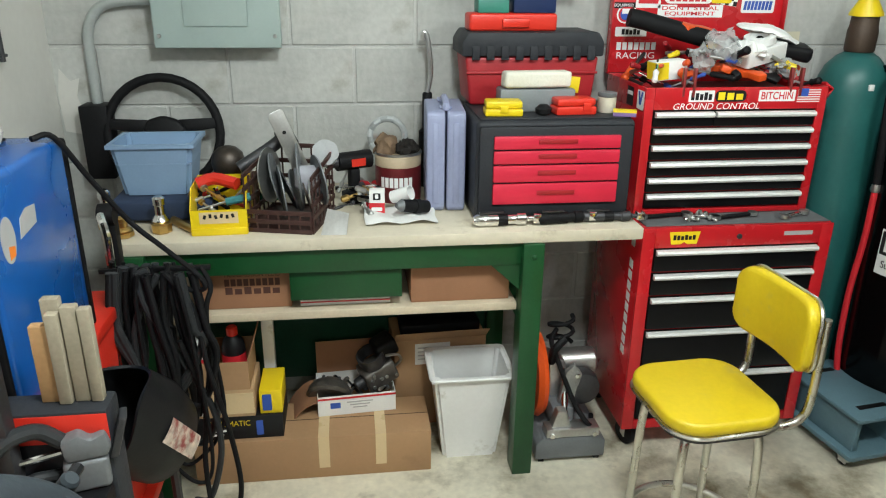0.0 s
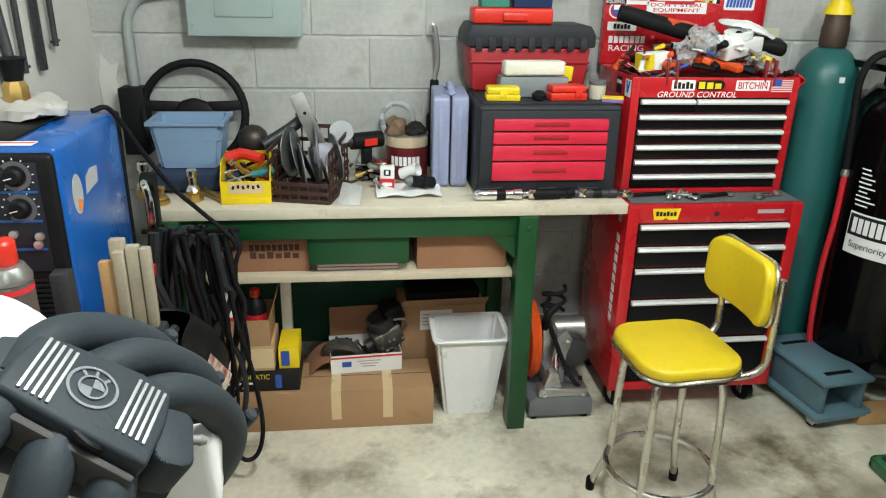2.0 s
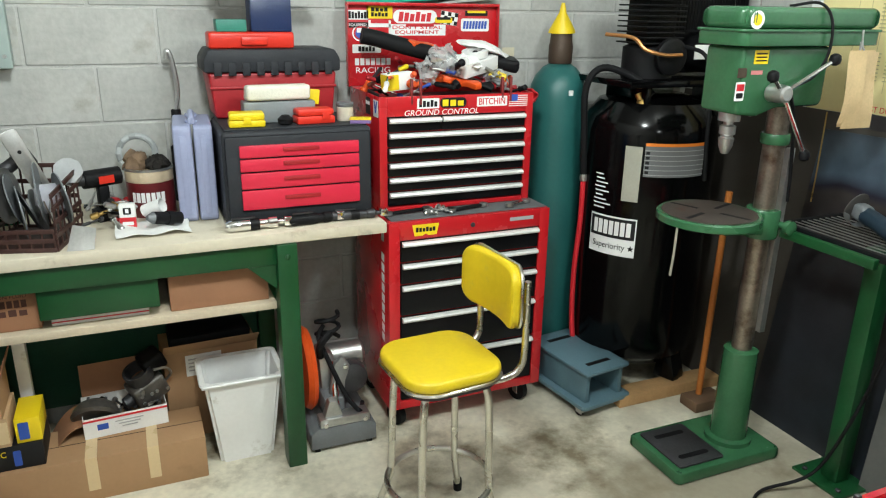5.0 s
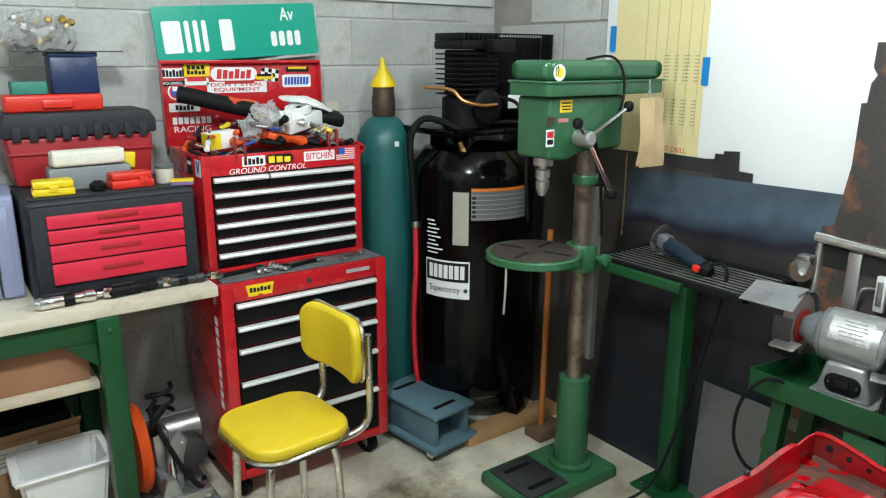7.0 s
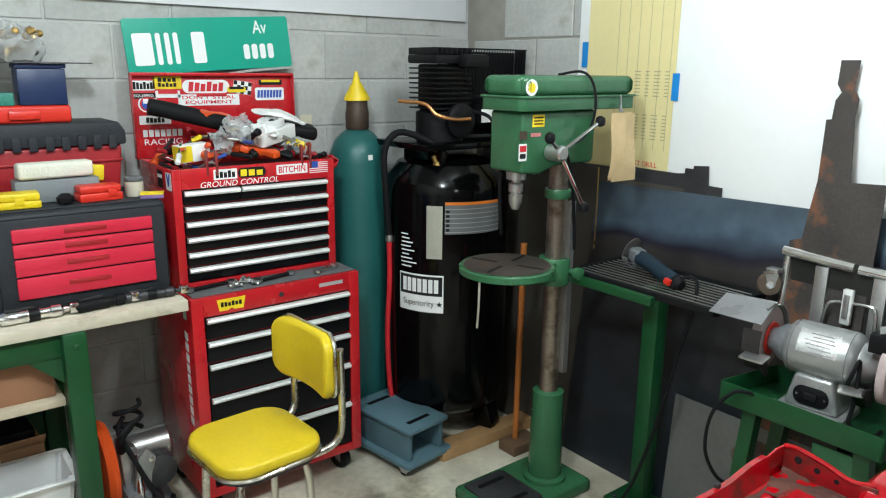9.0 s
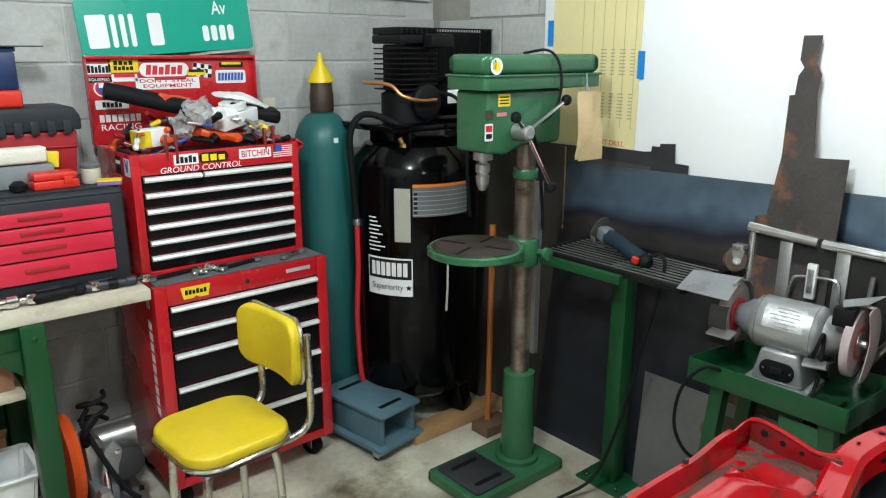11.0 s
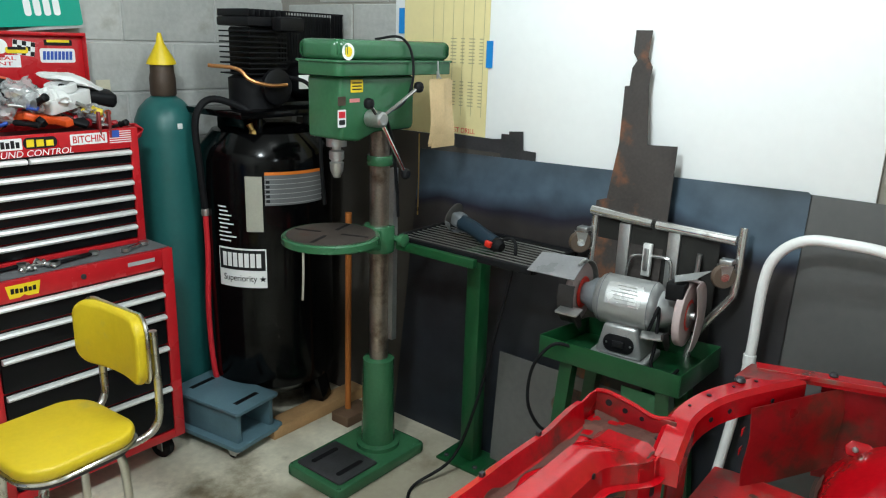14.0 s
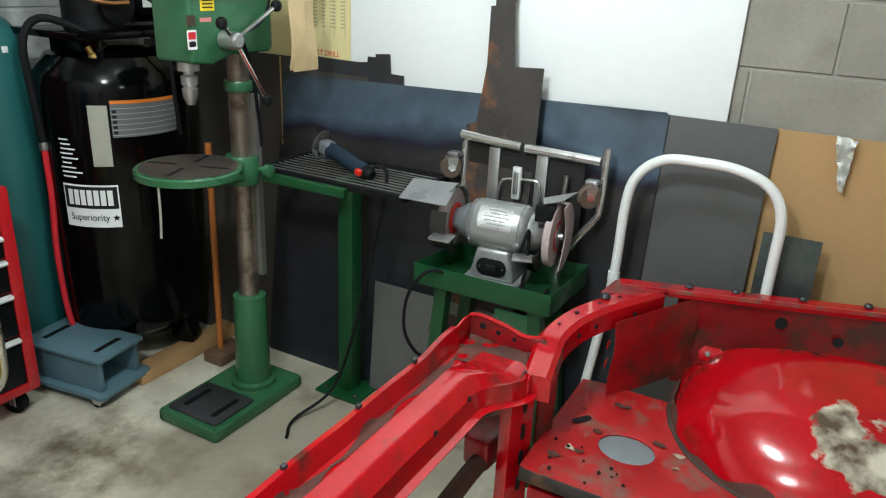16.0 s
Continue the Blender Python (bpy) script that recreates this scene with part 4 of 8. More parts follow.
# ---- step dolly ----
dol = thing("step_dolly", "slate blue plastic step on small casters", "step stool", pose(1.83, 2.545, 0, 0, 0, 8))
part("top", prism(rounded(-0.115, 0.115, -0.2, 0.19, 0.015), 0.185, 0.2, "z", 0.004), STEPBLUE, dol)
for y in (-0.13, 0.12):
    part("grip_slot", box(-0.06, 0.06, y - 0.011, y + 0.011, 0.2002, 0.2012, 0), BLACKPL, dol, "recessed grip slot")
for x in (-0.1, 0.075):
    pr = [(x, 0.06), (x + 0.025, 0.06), (x + 0.02, 0.1), (x + 0.02, 0.15), (x + 0.025, 0.184), (x, 0.184)]
    part("side_wall", prism(pr, -0.18, 0.17, "y", 0.002), STEPBLUE, dol)
part("base_deck", prism(rounded(-0.13, 0.13, -0.21, 0.2, 0.02), 0.04, 0.0595, "z", 0.004), STEPBLUE, dol)
for x in (-0.1, 0.1):
    for y in (-0.17, 0.16):
        caster(dol, x, y, 0.04, 0.019)


# ---- drill press ----
dp = thing("drill_press", "green floor-standing drill press with a worn steel column", "drill press", pose(2.14, 1.965, 0))
base = part("base", prism(rounded(-0.335, 0.135, -0.13, 0.155, 0.02), 0, 0.05, "z", 0.012, 2), MGREEN, dp)
part("base_pad", prism(rounded(-0.31, -0.11, -0.105, 0.13, 0.012), 0.0501, 0.058, "z", 0.003), DKSTEEL, base, "machined base pad")
for y in (-0.055, 0.08):
    part("tee_slot", prism(rounded(-0.275, -0.145, y - 0.011, y + 0.011, 0.01), 0.0582, 0.0592, "z"), BLACKPL, base)
part("column_socket", lathe([(0.085, 0.05), (0.085, 0.066), (0.066, 0.072), (0.06, 0.42), (0.05, 0.425)], 32), MGREEN, dp)
part("column", lathe([(0.036, 0.42), (0.036, 1.3)], 28), mat("column_steel", (0.29, 0.245, 0.205), 0.34, 0.85, var=0.35, scale=9, bump=0.08, dirt=(0.09, 0.055, 0.035), dirt_amt=0.6, dirt_scale=7), dp, "worn bare steel column")
part("column_collar", lathe([(0.045, 1.17), (0.048, 1.175), (0.048, 1.2), (0.045, 1.205)], 28), MGREEN, dp)
part("rack", box(0.02, 0.044, -0.05, -0.03, 0.5, 1.16), STEEL, dp)
arm = part("table_arm", prism([(-0.2, 0.88), (-0.06, 0.87), (0.055, 0.85), (0.055, 0.95), (-0.2, 0.93)], -0.045, 0.045, "y", 0.008), MGREEN, dp)
part("table_clamp", lathe([(0.055, 0.85), (0.058, 0.86), (0.058, 0.945), (0.055, 0.95)], 28), MGREEN, dp)
part("clamp_knob", lathe([(0.012, 0), (0.012, 0.03), (0.024, 0.032), (0.024, 0.05), (0.012, 0.055)], 14, pose(0.03, -0.05, 0.9, 90, 0, 0)), MGREEN, dp)
tb = part("table", lathe([(0.1, 0.918), (0.158, 0.925), (0.168, 0.93), (0.168, 0.95), (0.163, 0.955)], 48, pose(-0.235, 0.005, 0)), MGREEN, dp)
# the face colour includes the shade under the drill head
part("table_face", lathe([(0.152, 0.9552), (0.152, 0.9572), (0.148, 0.9585)], 48, pose(-0.235, 0.005, 0)), mat("oily_shaded_steel", (0.085, 0.066, 0.056), 0.42, 0.5, var=0.35, dirt=(0.12, 0.045, 0.03), dirt_amt=0.35, dirt_scale=9), tb, "oily machined table face, darkened for the head's shade")
for a in (20, 110, 200, 290):
    part("table_slot", box(0.04, 0.14, -0.007, 0.007, 0.9588, 0.9594), BLACKPL, tb, m=pose(-0.235, 0.005, 0, 0, 0, a))
part("drain_wire", tube([(-0.39, -0.03, 0.93), (-0.4, -0.04, 0.85), (-0.405, -0.04, 0.77)], 0.004, 6), mat("old_cord", (0.35, 0.32, 0.26), 0.6), dp)
head = part("head", prism([(-0.265, 1.285), (-0.18, 1.275), (-0.1, 1.3), (0.08, 1.3), (0.09, 1.32), (0.09, 1.485), (-0.265, 1.485)], -0.08, 0.08, "y", 0.012, 3), MGREEN, dp)
cover = part("belt_cover", prism(rounded(-0.295, 0.275, -0.105, 0.105, 0.03), 1.487, 1.535, "z", 0.004), MGREEN, dp)
part("cover_lid", prism(rounded(-0.288, 0.268, -0.098, 0.098, 0.03), 1.5355, 1.6, "z", 0.02, 4), MGREEN, cover)
part("cover_rim", prism(rounded(-0.302, 0.282, -0.112, 0.112, 0.033), 1.528, 1.536, "z", 0.003), MGREEN, cover)
seal = part("maker_seal", lathe([(0.026, 0), (0.026, 0.001)], 24), WHITE, cover, "round white maker's seal", face(-0.25, -0.0985, 1.562))
part("seal_centre", lathe([(0.016, 0.0012), (0.016, 0.002)], 20), YELLOWPRINT, seal)
lab = flat("caution_label", 0.055, 0.04, YELLOWPRINT, head, face(-0.195, -0.0805, 1.455), "yellow caution label")
for k in range(3):
    flat("print_bar", 0.042, 0.004, BLACK, lab, pose(0, 0.01 - 0.01 * k, 0.001))
flat("red_label", 0.045, 0.012, mat("pink_print", (0.6, 0.2, 0.2), 0.5), head, face(-0.205, -0.0805, 1.41))
lab = flat("sticker", 0.036, 0.056, WHITE, head, face(-0.262, -0.0805, 1.355), "white sticker with red print", r=0.004)
flat("print_bar", 0.028, 0.02, REDPRINT, lab, pose(0, 0.012, 0.001))
flat("print_bar", 0.026, 0.016, BLACK, lab, pose(0, -0.012, 0.001), r=0.005)
flat("plate", 0.034, 0.028, CAPBROWN, head, face(-0.262, -0.0805, 1.41))
part("quill", lathe([(0.034, 1.255), (0.034, 1.29)], 24, pose(-0.21, 0.0, 0)), STEEL, dp)
part("chuck", lathe([(0.012, 1.15), (0.016, 1.16), (0.022, 1.175), (0.024, 1.2), (0.019, 1.203), (0.019, 1.208), (0.025, 1.213), (0.025, 1.238), (0.015, 1.243), (0.015, 1.256)], 24, pose(-0.21, 0.0, 0)), STEEL, dp, "keyed steel drill chuck")
hub = part("feed_hub", lathe([(0.028, 0), (0.028, 0.04), (0.025, 0.06), (0.018, 0.065)], 24, pose(-0.14, -0.085, 1.35, 90, 0, 0)), STEEL, dp)
for dx, dz, L in ((0.17, 0.1, 1), (0.11, -0.19, 1), (-0.07, 0.055, 1)):
    p, q = Vector((-0.14, -0.13, 1.35)), Vector((-0.14 + dx, -0.15, 1.35 + dz))
    h = part("feed_handle", bar(p, q, 0.0065, 8), CHROME, hub)
    part("knob", lathe([(0.006, -0.018), (0.015, -0.012), (0.018, 0), (0.015, 0.012), (0.006, 0.018)], 14, Matrix.Translation(q)), BLACKPL, h)
part("power_cord", tube([(-0.05, -0.02, 1.602), (0.0, -0.085, 1.612), (0.03, -0.114, 1.565), (0.036, -0.118, 1.47), (0.01, -0.1, 1.395), (-0.07, -0.1, 1.365)], 0.0045, 8), RUBBER, dp)
part("lower_cord", tube([(-0.1, -0.12, 1.36), (-0.03, -0.09, 1.25), (0.03, -0.055, 1.1), (0.045, -0.05, 0.98)], 0.006, 8), RUBBER, dp)
part("pull_chain", tube([(0.12, -0.08, 1.28), (0.122, -0.08, 1.1), (0.12, -0.08, 0.98)], 0.0025, 5), BRASS, dp)
part("hook", tube([(0.17, -0.116, 1.535), (0.17, -0.122, 1.49), (0.17, -0.132, 1.475)], 0.003, 6), STEEL, dp)
ppr = thing("hanging_papers", "aged brown instruction sheets hanging from the drill press", "papers")
for k in range(2):
    bm = sheet(lambda u, v, k=k: (2.245 + 0.125 * u + 0.012 * k, 1.83 - 0.004 * k - 0.02 * math.sin(3.1 * v + u) * (1 - v) + 0.01 * u, 1.475 - 0.235 * (1 - v) - 0.006 * k), 8, 10, 0.0008)
    part("page", bm, OLDPAPER, ppr)
part("plastic_sleeve", sheet(lambda u, v: (2.235 + 0.08 * u, 1.823 - 0.02 * math.sin(3 * v) * (1 - v), 1.47 - 0.22 * (1 - v)), 4, 6, 0.0006), OLDPAPER, ppr)
solid("cable_coil_pin", bar((2.3, 1.84, 1.475), (2.3, 1.84, 1.5), 0.004, 6), STEEL, "steel hook pin for the papers", "hook")


# ---- right wall: board, chart, steel sheets ----
solid("whiteboard", box(2.604, 2.619, 0.47, 2.32, 0.95, 2.5, 0.002), WHITEBOARD, "large glossy white wall panel", "wall panel")
ch = thing("drill_chart", "yellowed paper twist drill wall chart", "chart", pose(2.6005, 0, 0))
part("paper", sheet(lambda u, v: (0.0, 1.835 + 0.43 * u, 1.235 + 0.75 * v), 2, 2, 0.001), CHARTP, ch)
mf = lambda y, z: pose(-0.0016, y, z, 0, 0, -90) @ pose(0, 0, 0, 90, 0, 0)
words("TWIST DRILL", 0.02, REDPRINT, ch, mf(1.965, 1.262), 0.16)
for c in range(4):
    for k in range(16):
        flat("print_bar", 0.028 if c % 2 else 0.018, 0.004, mat("chart_ink", (0.4, 0.36, 0.2), 0.7), ch, mf(1.87 + 0.045 * c, 1.36 + 0.013 * k + (0 if k < 8 else 0.06)))
for k in range(6):
    flat("print_rule", 0.0015, 0.6, mat("chart_ink", (0.4, 0.36, 0.2), 0.7), ch, mf(1.86 + 0.05 * k, 1.62))
for y, z in ((1.83, 1.56), (2.28, 1.68)):
    part("tape", box(-0.003, -0.0017, y - 0.015, y + 0.015, z - 0.05, z + 0.05), BLUETAPE, ch, "blue masking tape")


def leaning(name, y0, y1, h, x_foot, x_top, thick, material, label, cat, z0=0.0):
    """A sheet that stands on its lower edge and leans on the right wall."""
    a = math.atan2(x_top - x_foot, h)
    L = math.hypot(x_top - x_foot, h)
    bm = box(0, thick, y0, y1, 0, L, 0.0006, 1)
    return solid(name, bm, material, label, cat, Matrix.Translation((x_foot, 0, z0)) @ Matrix.Rotation(a, 4, "Y"))


# added dark panel: its colour paints the shade on the corner wall
leaning("hardboard_sheet", 1.75, 2.95, 1.235, 2.45, 2.594, 0.003, mat("shaded_wall_brown", (0.052, 0.044, 0.036), 0.7, var=0.15), "dark brown panel standing in for the shaded wall behind the steel", "board")
# the large sheet's top edge falls a little towards the corner
lean = math.atan2(0.145, 1.19)
sheet_edge = [(0.635, 0.0), (2.15, 0.0), (2.15, 1.178), (1.6, 1.19), (0.645, 1.213), (0.635, 1.205)]
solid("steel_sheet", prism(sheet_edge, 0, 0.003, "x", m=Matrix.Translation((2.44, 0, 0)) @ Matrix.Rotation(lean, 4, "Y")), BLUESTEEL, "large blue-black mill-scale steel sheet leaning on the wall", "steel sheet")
leaning("grey_sheet", 0.325, 0.72, 1.197, 2.455, 2.594, 0.003, GREYSTEEL, "plain grey steel sheet leaning on the wall", "steel sheet")
leaning("cardboard_sheet", -0.7, 0.36, 1.195, 2.5, 2.608, 0.004, mat("kraft_card", (0.4, 0.24, 0.1), 0.75, var=0.1, scale=3), "large sheet of brown cardboard against the wall", "cardboard")
leaning("short_sheet", 0.9, 1.6, 0.46, 2.4, 2.432, 0.003, mat("light_sheet_steel", (0.15, 0.15, 0.145), 0.45, 0.35, var=0.2, scale=3), "short offcut of grey sheet steel leaning low", "steel sheet")
leaning("square_plate", 0.145, 0.302, 0.915, 2.42, 2.5, 0.004, mat("plate_steel", (0.085, 0.1, 0.095), 0.35, 0.6, var=0.45, scale=5), "small dark steel plate leaning on the cardboard", "steel plate")
foil = solid("foil_patch", lumpy(sheet(lambda u, v: (2.584 - 0.012 * (1 - v), 0.176 - (0.012 + 0.045 * v) * u - 0.036 * (1 - v), 1.2 - 0.148 * (1 - v) - 0.004 * u), 6, 12, 0.001), 0.006, 0.02), CHROME, "crumpled silver tape on the cardboard", "tape")
rusty = [(1.02, 0.0), (1.03, 1.12), (1.036, 1.31), (1.138, 1.305), (1.163, 1.5), (1.16, 1.553), (1.18, 1.585), (1.177, 1.668), (1.233, 1.668), (1.231, 1.596), (1.214, 1.572), (1.228, 1.548), (1.229, 1.49), (1.245, 1.488), (1.236, 1.3), (1.252, 1.112), (1.288, 1.1), (1.3, 0.0)]
solid("rusty_plate", prism(rusty, 0, 0.005, "x", m=Matrix.Translation((2.38, 0, 0)) @ Matrix.Rotation(math.atan2(0.195, 1.65), 4, "Y")), RUST, "tall stepped offcut of rusty steel plate", "steel plate")
offcut = [(2.02, 1.12), (1.594, 1.12), (1.594, 1.213), (1.65, 1.215), (1.655, 1.285), (1.715, 1.28), (1.716, 1.268), (1.75, 1.268), (1.752, 1.248), (1.79, 1.244), (1.96, 1.246), (2.02, 1.25)]
solid("steel_offcut", prism(offcut, 2.589, 2.594, "x"), DKSTEEL, "dark stepped steel offcut behind the sheet", "steel plate")


# ---- slatted stand and angle grinder ----
gs = thing("slatted_stand", "green pedestal stand with a slatted steel top", "stand", pose(0, 0, 0))
GX0, GX1, GY0, GY1 = 2.2, 2.515, 1.345, 1.955
SLAT = mat("worn_slat", (0.24, 0.235, 0.225), 0.4, 0.5, var=0.35, scale=12)
for x in (GX0, GX1 - 0.02):
    part("side_bar", box(x, x + 0.02, GY0, GY1, 0.876, 0.9, 0.002), BLACKPL, gs)
for y in (GY0, GY1 - 0.02):
    part("end_bar", box(GX0 + 0.0205, GX1 - 0.0205, y, y + 0.02, 0.872, 0.9, 0.002), BLACKPL, gs)
for k in range(9):
    x = GX0 + 0.034 + 0.0285 * k
    part("slat", box(x, x + 0.0045, GY0 + 0.0205, GY1 - 0.0205, 0.894, 0.8975, 0.001), SLAT, gs)
part("cross_arm", box(GX0 + 0.025, GX1 - 0.025, 1.64, 1.7, 0.84, 0.871, 0.003), GREEN, gs)
part("arm", box(GX0 - 0.024, GX0 - 0.0005, 1.56, 1.99, 0.856, 0.888, 0.003), GREEN, gs, "green angle iron arm")
part("post", box(2.325, 2.39, 1.632, 1.695, 0.012, 0.839, 0.005), GREEN, gs)
part("base_plate", box(2.27, 2.43, 1.57, 1.77, 0, 0.0115, 0.003), GREEN, gs)
for y in (1.6, 1.74):
    part("bolt", lathe([(0.01, 0.0116), (0.01, 0.018), (0.006, 0.021)], 8, pose(2.3, y, 0)), DKSTEEL, gs)
ag = thing("angle_grinder", "blue-grey angle grinder lying on the slatted stand", "angle grinder", pose(2.340, 1.730, 0.952, 0, 11, -100) @ Matrix.Diagonal((0.85, 0.85, 0.85, 1)))
part("body", tube([(-0.01, 0, 0.012), (0.06, 0, 0.012), (0.12, 0, 0.005), (0.2, 0, 0.0)], 0.033, 16, sub=4), mat("tool_teal", (0.015, 0.028, 0.042), 0.4, dirt=(0.01, 0.012, 0.015), dirt_amt=0.3), ag)
part("gear_head", box(-0.06, 0.0, -0.03, 0.03, -0.015, 0.045, 0.014, 3), GREYCAST, ag)
part("rear_cap", lathe([(0.03, 0), (0.033, 0.02), (0.02, 0.04)], 16, pose(0.2, 0, 0, 0, 90, 0)), RUBBER, ag)
part("switch", box(0.18, 0.21, -0.045, -0.025, -0.01, 0.015, 0.004), BRIGHTRED, ag)
DISC = Vector((-1.0, -0.18, 0.12)).to_track_quat("Z", "Y").to_matrix().to_4x4()
part("disc", lathe([(0.01, -0.006), (0.059, -0.002), (0.06, 0.0), (0.059, 0.002), (0.01, 0.003)], 40, Matrix.Translation((-0.064, -0.004, 0.022)) @ DISC), mat("disc_grit", (0.07, 0.065, 0.06), 0.7, var=0.35, scale=30), ag, "worn grinding disc")
part("disc_nut", lathe([(0.016, 0.003), (0.016, 0.007), (0.01, 0.008), (0.01, 0.016)], 14, Matrix.Translation((-0.064, -0.004, 0.022)) @ DISC), CHROME, ag)
part("disc_guard", sheet(lambda u, v: (-0.052 + 0.03 * v, 0.065 * math.cos(radians(20 + 150 * u)), 0.022 - 0.065 * math.sin(radians(20 + 150 * u))), 20, 2, 0.002), GREYCAST, ag)
part("cord", tube([(2.309, 1.557, 0.930), (2.324, 1.502, 0.945), (2.304, 1.477, 0.880), (2.279, 1.522, 0.600), (2.259, 1.582, 0.300), (2.209, 1.642, 0.080), (2.059, 1.702, 0.012), (1.959, 1.652, 0.012)], 0.006, 8), RUBBER, ag, m=(pose(2.340, 1.730, 0.952, 0, 11, -100) @ Matrix.Diagonal((0.85, 0.85, 0.85, 1))).inverted())


# ---- bench grinder on its stand ----
sd = thing("grinder_stand", "green welded steel stand with a shallow tray top", "stand")
TC = [(2.17, 1.275), (2.425, 1.235), (2.475, 0.8), (2.175, 0.812)]  # the tray's corners in plan
part("tray", prism(TC, 0.636, 0.642, "z"), GREEN, sd, "green tray with grinding dust")
for i in range(4):
    p, q = Vector((*TC[i], 0)), Vector((*TC[(i + 1) % 4], 0))
    d = (q - p).normalized()
    w = prism([(0, 0), ((q - p).length, 0), ((q - p).length, 0.003), (0, 0.003)], 0.63, 0.7, "z", 0.0008)
    part("tray_wall", w, GREEN, sd, "", Matrix.Translation(p) @ Matrix.Rotation(math.atan2(d.y, d.x), 4, "Z"))
for (x, y), (fx, fy) in zip(((2.22, 1.19), (2.38, 1.17), (2.4, 0.88), (2.22, 0.87)), ((2.2, 1.23), (2.4, 1.23), (2.42, 0.82), (2.2, 0.81))):
    part("leg", tube([(x, y, 0.635), (fx, fy, 0.0)], 0.03, 4, sub=0), GREEN, sd)
part("front_plate", box(2.205, 2.21, 0.86, 1.0, 0.3, 0.6, 0.002), MGREEN, sd, "dull green switch plate")
part("brace", bar((2.21, 1.2, 0.14), (2.21, 0.84, 0.14), 0.012, 8), GREEN, sd)

BG = pose(2.322, 1.05, 0.6425, 0, 0, 5) @ Matrix.Diagonal((0.94, 0.9, 0.96, 1))
WHEELPINK = mat("grit_wheel", (0.46, 0.37, 0.36), 0.85, var=0.12, scale=14, bump=0.4)
bg = thing("bench_grinder", "grey twin-wheel bench grinder on the green tray", "bench grinder", BG)
part("foot", prism(rounded(-0.085, 0.085, -0.105, 0.105, 0.015), 0, 0.022, "z", 0.005), SILVERP, bg)
part("pedestal", prism([(-0.085, 0.0225), (0.085, 0.0225), (0.06, 0.13), (-0.06, 0.13)], -0.072, 0.072, "x", 0.012, 3), SILVERP, bg)
sw = part("switch_plate", prism(rounded(-0.055, 0.055, -0.03, 0.03, 0.028), 0, 0.004, "z", 0.001), BLACKPL, bg, "black oval switch plate", pose(-0.0725, 0.0, 0.068, 0, 0, -90) @ pose(0, 0, 0, 90, 0, 0))
part("switch", prism(rounded(-0.02, 0.02, -0.011, 0.011, 0.003), 0.004, 0.01, "z", 0.001), BLACK, sw)
for x in (-0.043, 0.043):
    part("screw", lathe([(0.004, 0.004), (0.003, 0.006)], 8, pose(x, 0, 0)), STEEL, sw)
AX = 0.192  # height of the shaft
mt = part("motor", lathe([(0.05, -0.118), (0.064, -0.112), (0.078, -0.1), (0.083, -0.085), (0.084, 0.085), (0.078, 0.1), (0.064, 0.112), (0.05, 0.118)], 40, pose(0, 0, AX, 90, 0, 0)), SILVERP, bg, "silver-grey motor housing")
for y in (-0.086, 0.086):
    part("housing_seam", lathe([(0.0842, -0.0015), (0.085, 0), (0.0842, 0.0015)], 40, pose(0, y, AX, 90, 0, 0), cap=False), GREYCAST, mt)
lb = part("motor_label", sheet(lambda u, v: (-0.0846 * math.cos(radians(8 + 52 * v)), -0.062 + 0.125 * u, AX + 0.0846 * math.sin(radians(8 + 52 * v))), 2, 10, 0.0005), mat("brushed_plate", (0.66, 0.66, 0.65), 0.26, 0.55, var=0.2, scale=14, dirt=(0.25, 0.22, 0.2), dirt_amt=0.3, dirt_scale=14), mt, "scuffed silver rating plate")
for k in range(6):
    a = radians(12 + 8 * k)
    part("text_bar", box(-0.0856 * math.cos(a) - 0.0003, -0.0856 * math.cos(a), -0.05 + 0.006 * (k % 3), 0.02 + 0.008 * (k % 4), AX + 0.0856 * math.sin(a) - 0.0016, AX + 0.0856 * math.sin(a) + 0.0016), GREYPRINT, lb)
for s in (-1, 1):
    part("neck", lathe([(0.062, 0), (0.058, 0.02), (0.04, 0.045), (0.036, 0.062)], 28, pose(0, s * 0.112, AX, -90 * s, 0, 0)), SILVERP if s < 0 else GREYCAST, bg)
    part("wheel_flange", lathe([(0.052, 0.0), (0.055, 0.003), (0.02, 0.007)], 28, pose(0, s * 0.172, AX, -90 * s, 0, 0)), BRIGHTRED, bg, "red wheel blotter")
    part("grinding_wheel", lathe([(0.02, 0), (0.1, 0), (0.102, 0.003), (0.102, 0.022), (0.1, 0.025), (0.02, 0.025)], 44, pose(0, s * 0.18, AX, -90 * s, 0, 0)), WHEELPINK, bg, "pale worn abrasive wheel")
    part("wheel_nut", lathe([(0.04, 0.026), (0.04, 0.03), (0.012, 0.031), (0.012, 0.045)], 16, pose(0, s * 0.18, AX, -90 * s, 0, 0)), STEEL, bg)


def guard_shell(a0, a1, r, y0, y1, t=0.003):
    """An open guard band round a wheel, between two angles."""
    return sheet(lambda u, v: (-r * math.cos(radians(a0 + (a1 - a0) * u)), y0 + (y1 - y0) * v, AX + r * math.sin(radians(a0 + (a1 - a0) * u))), 24, 2, t)


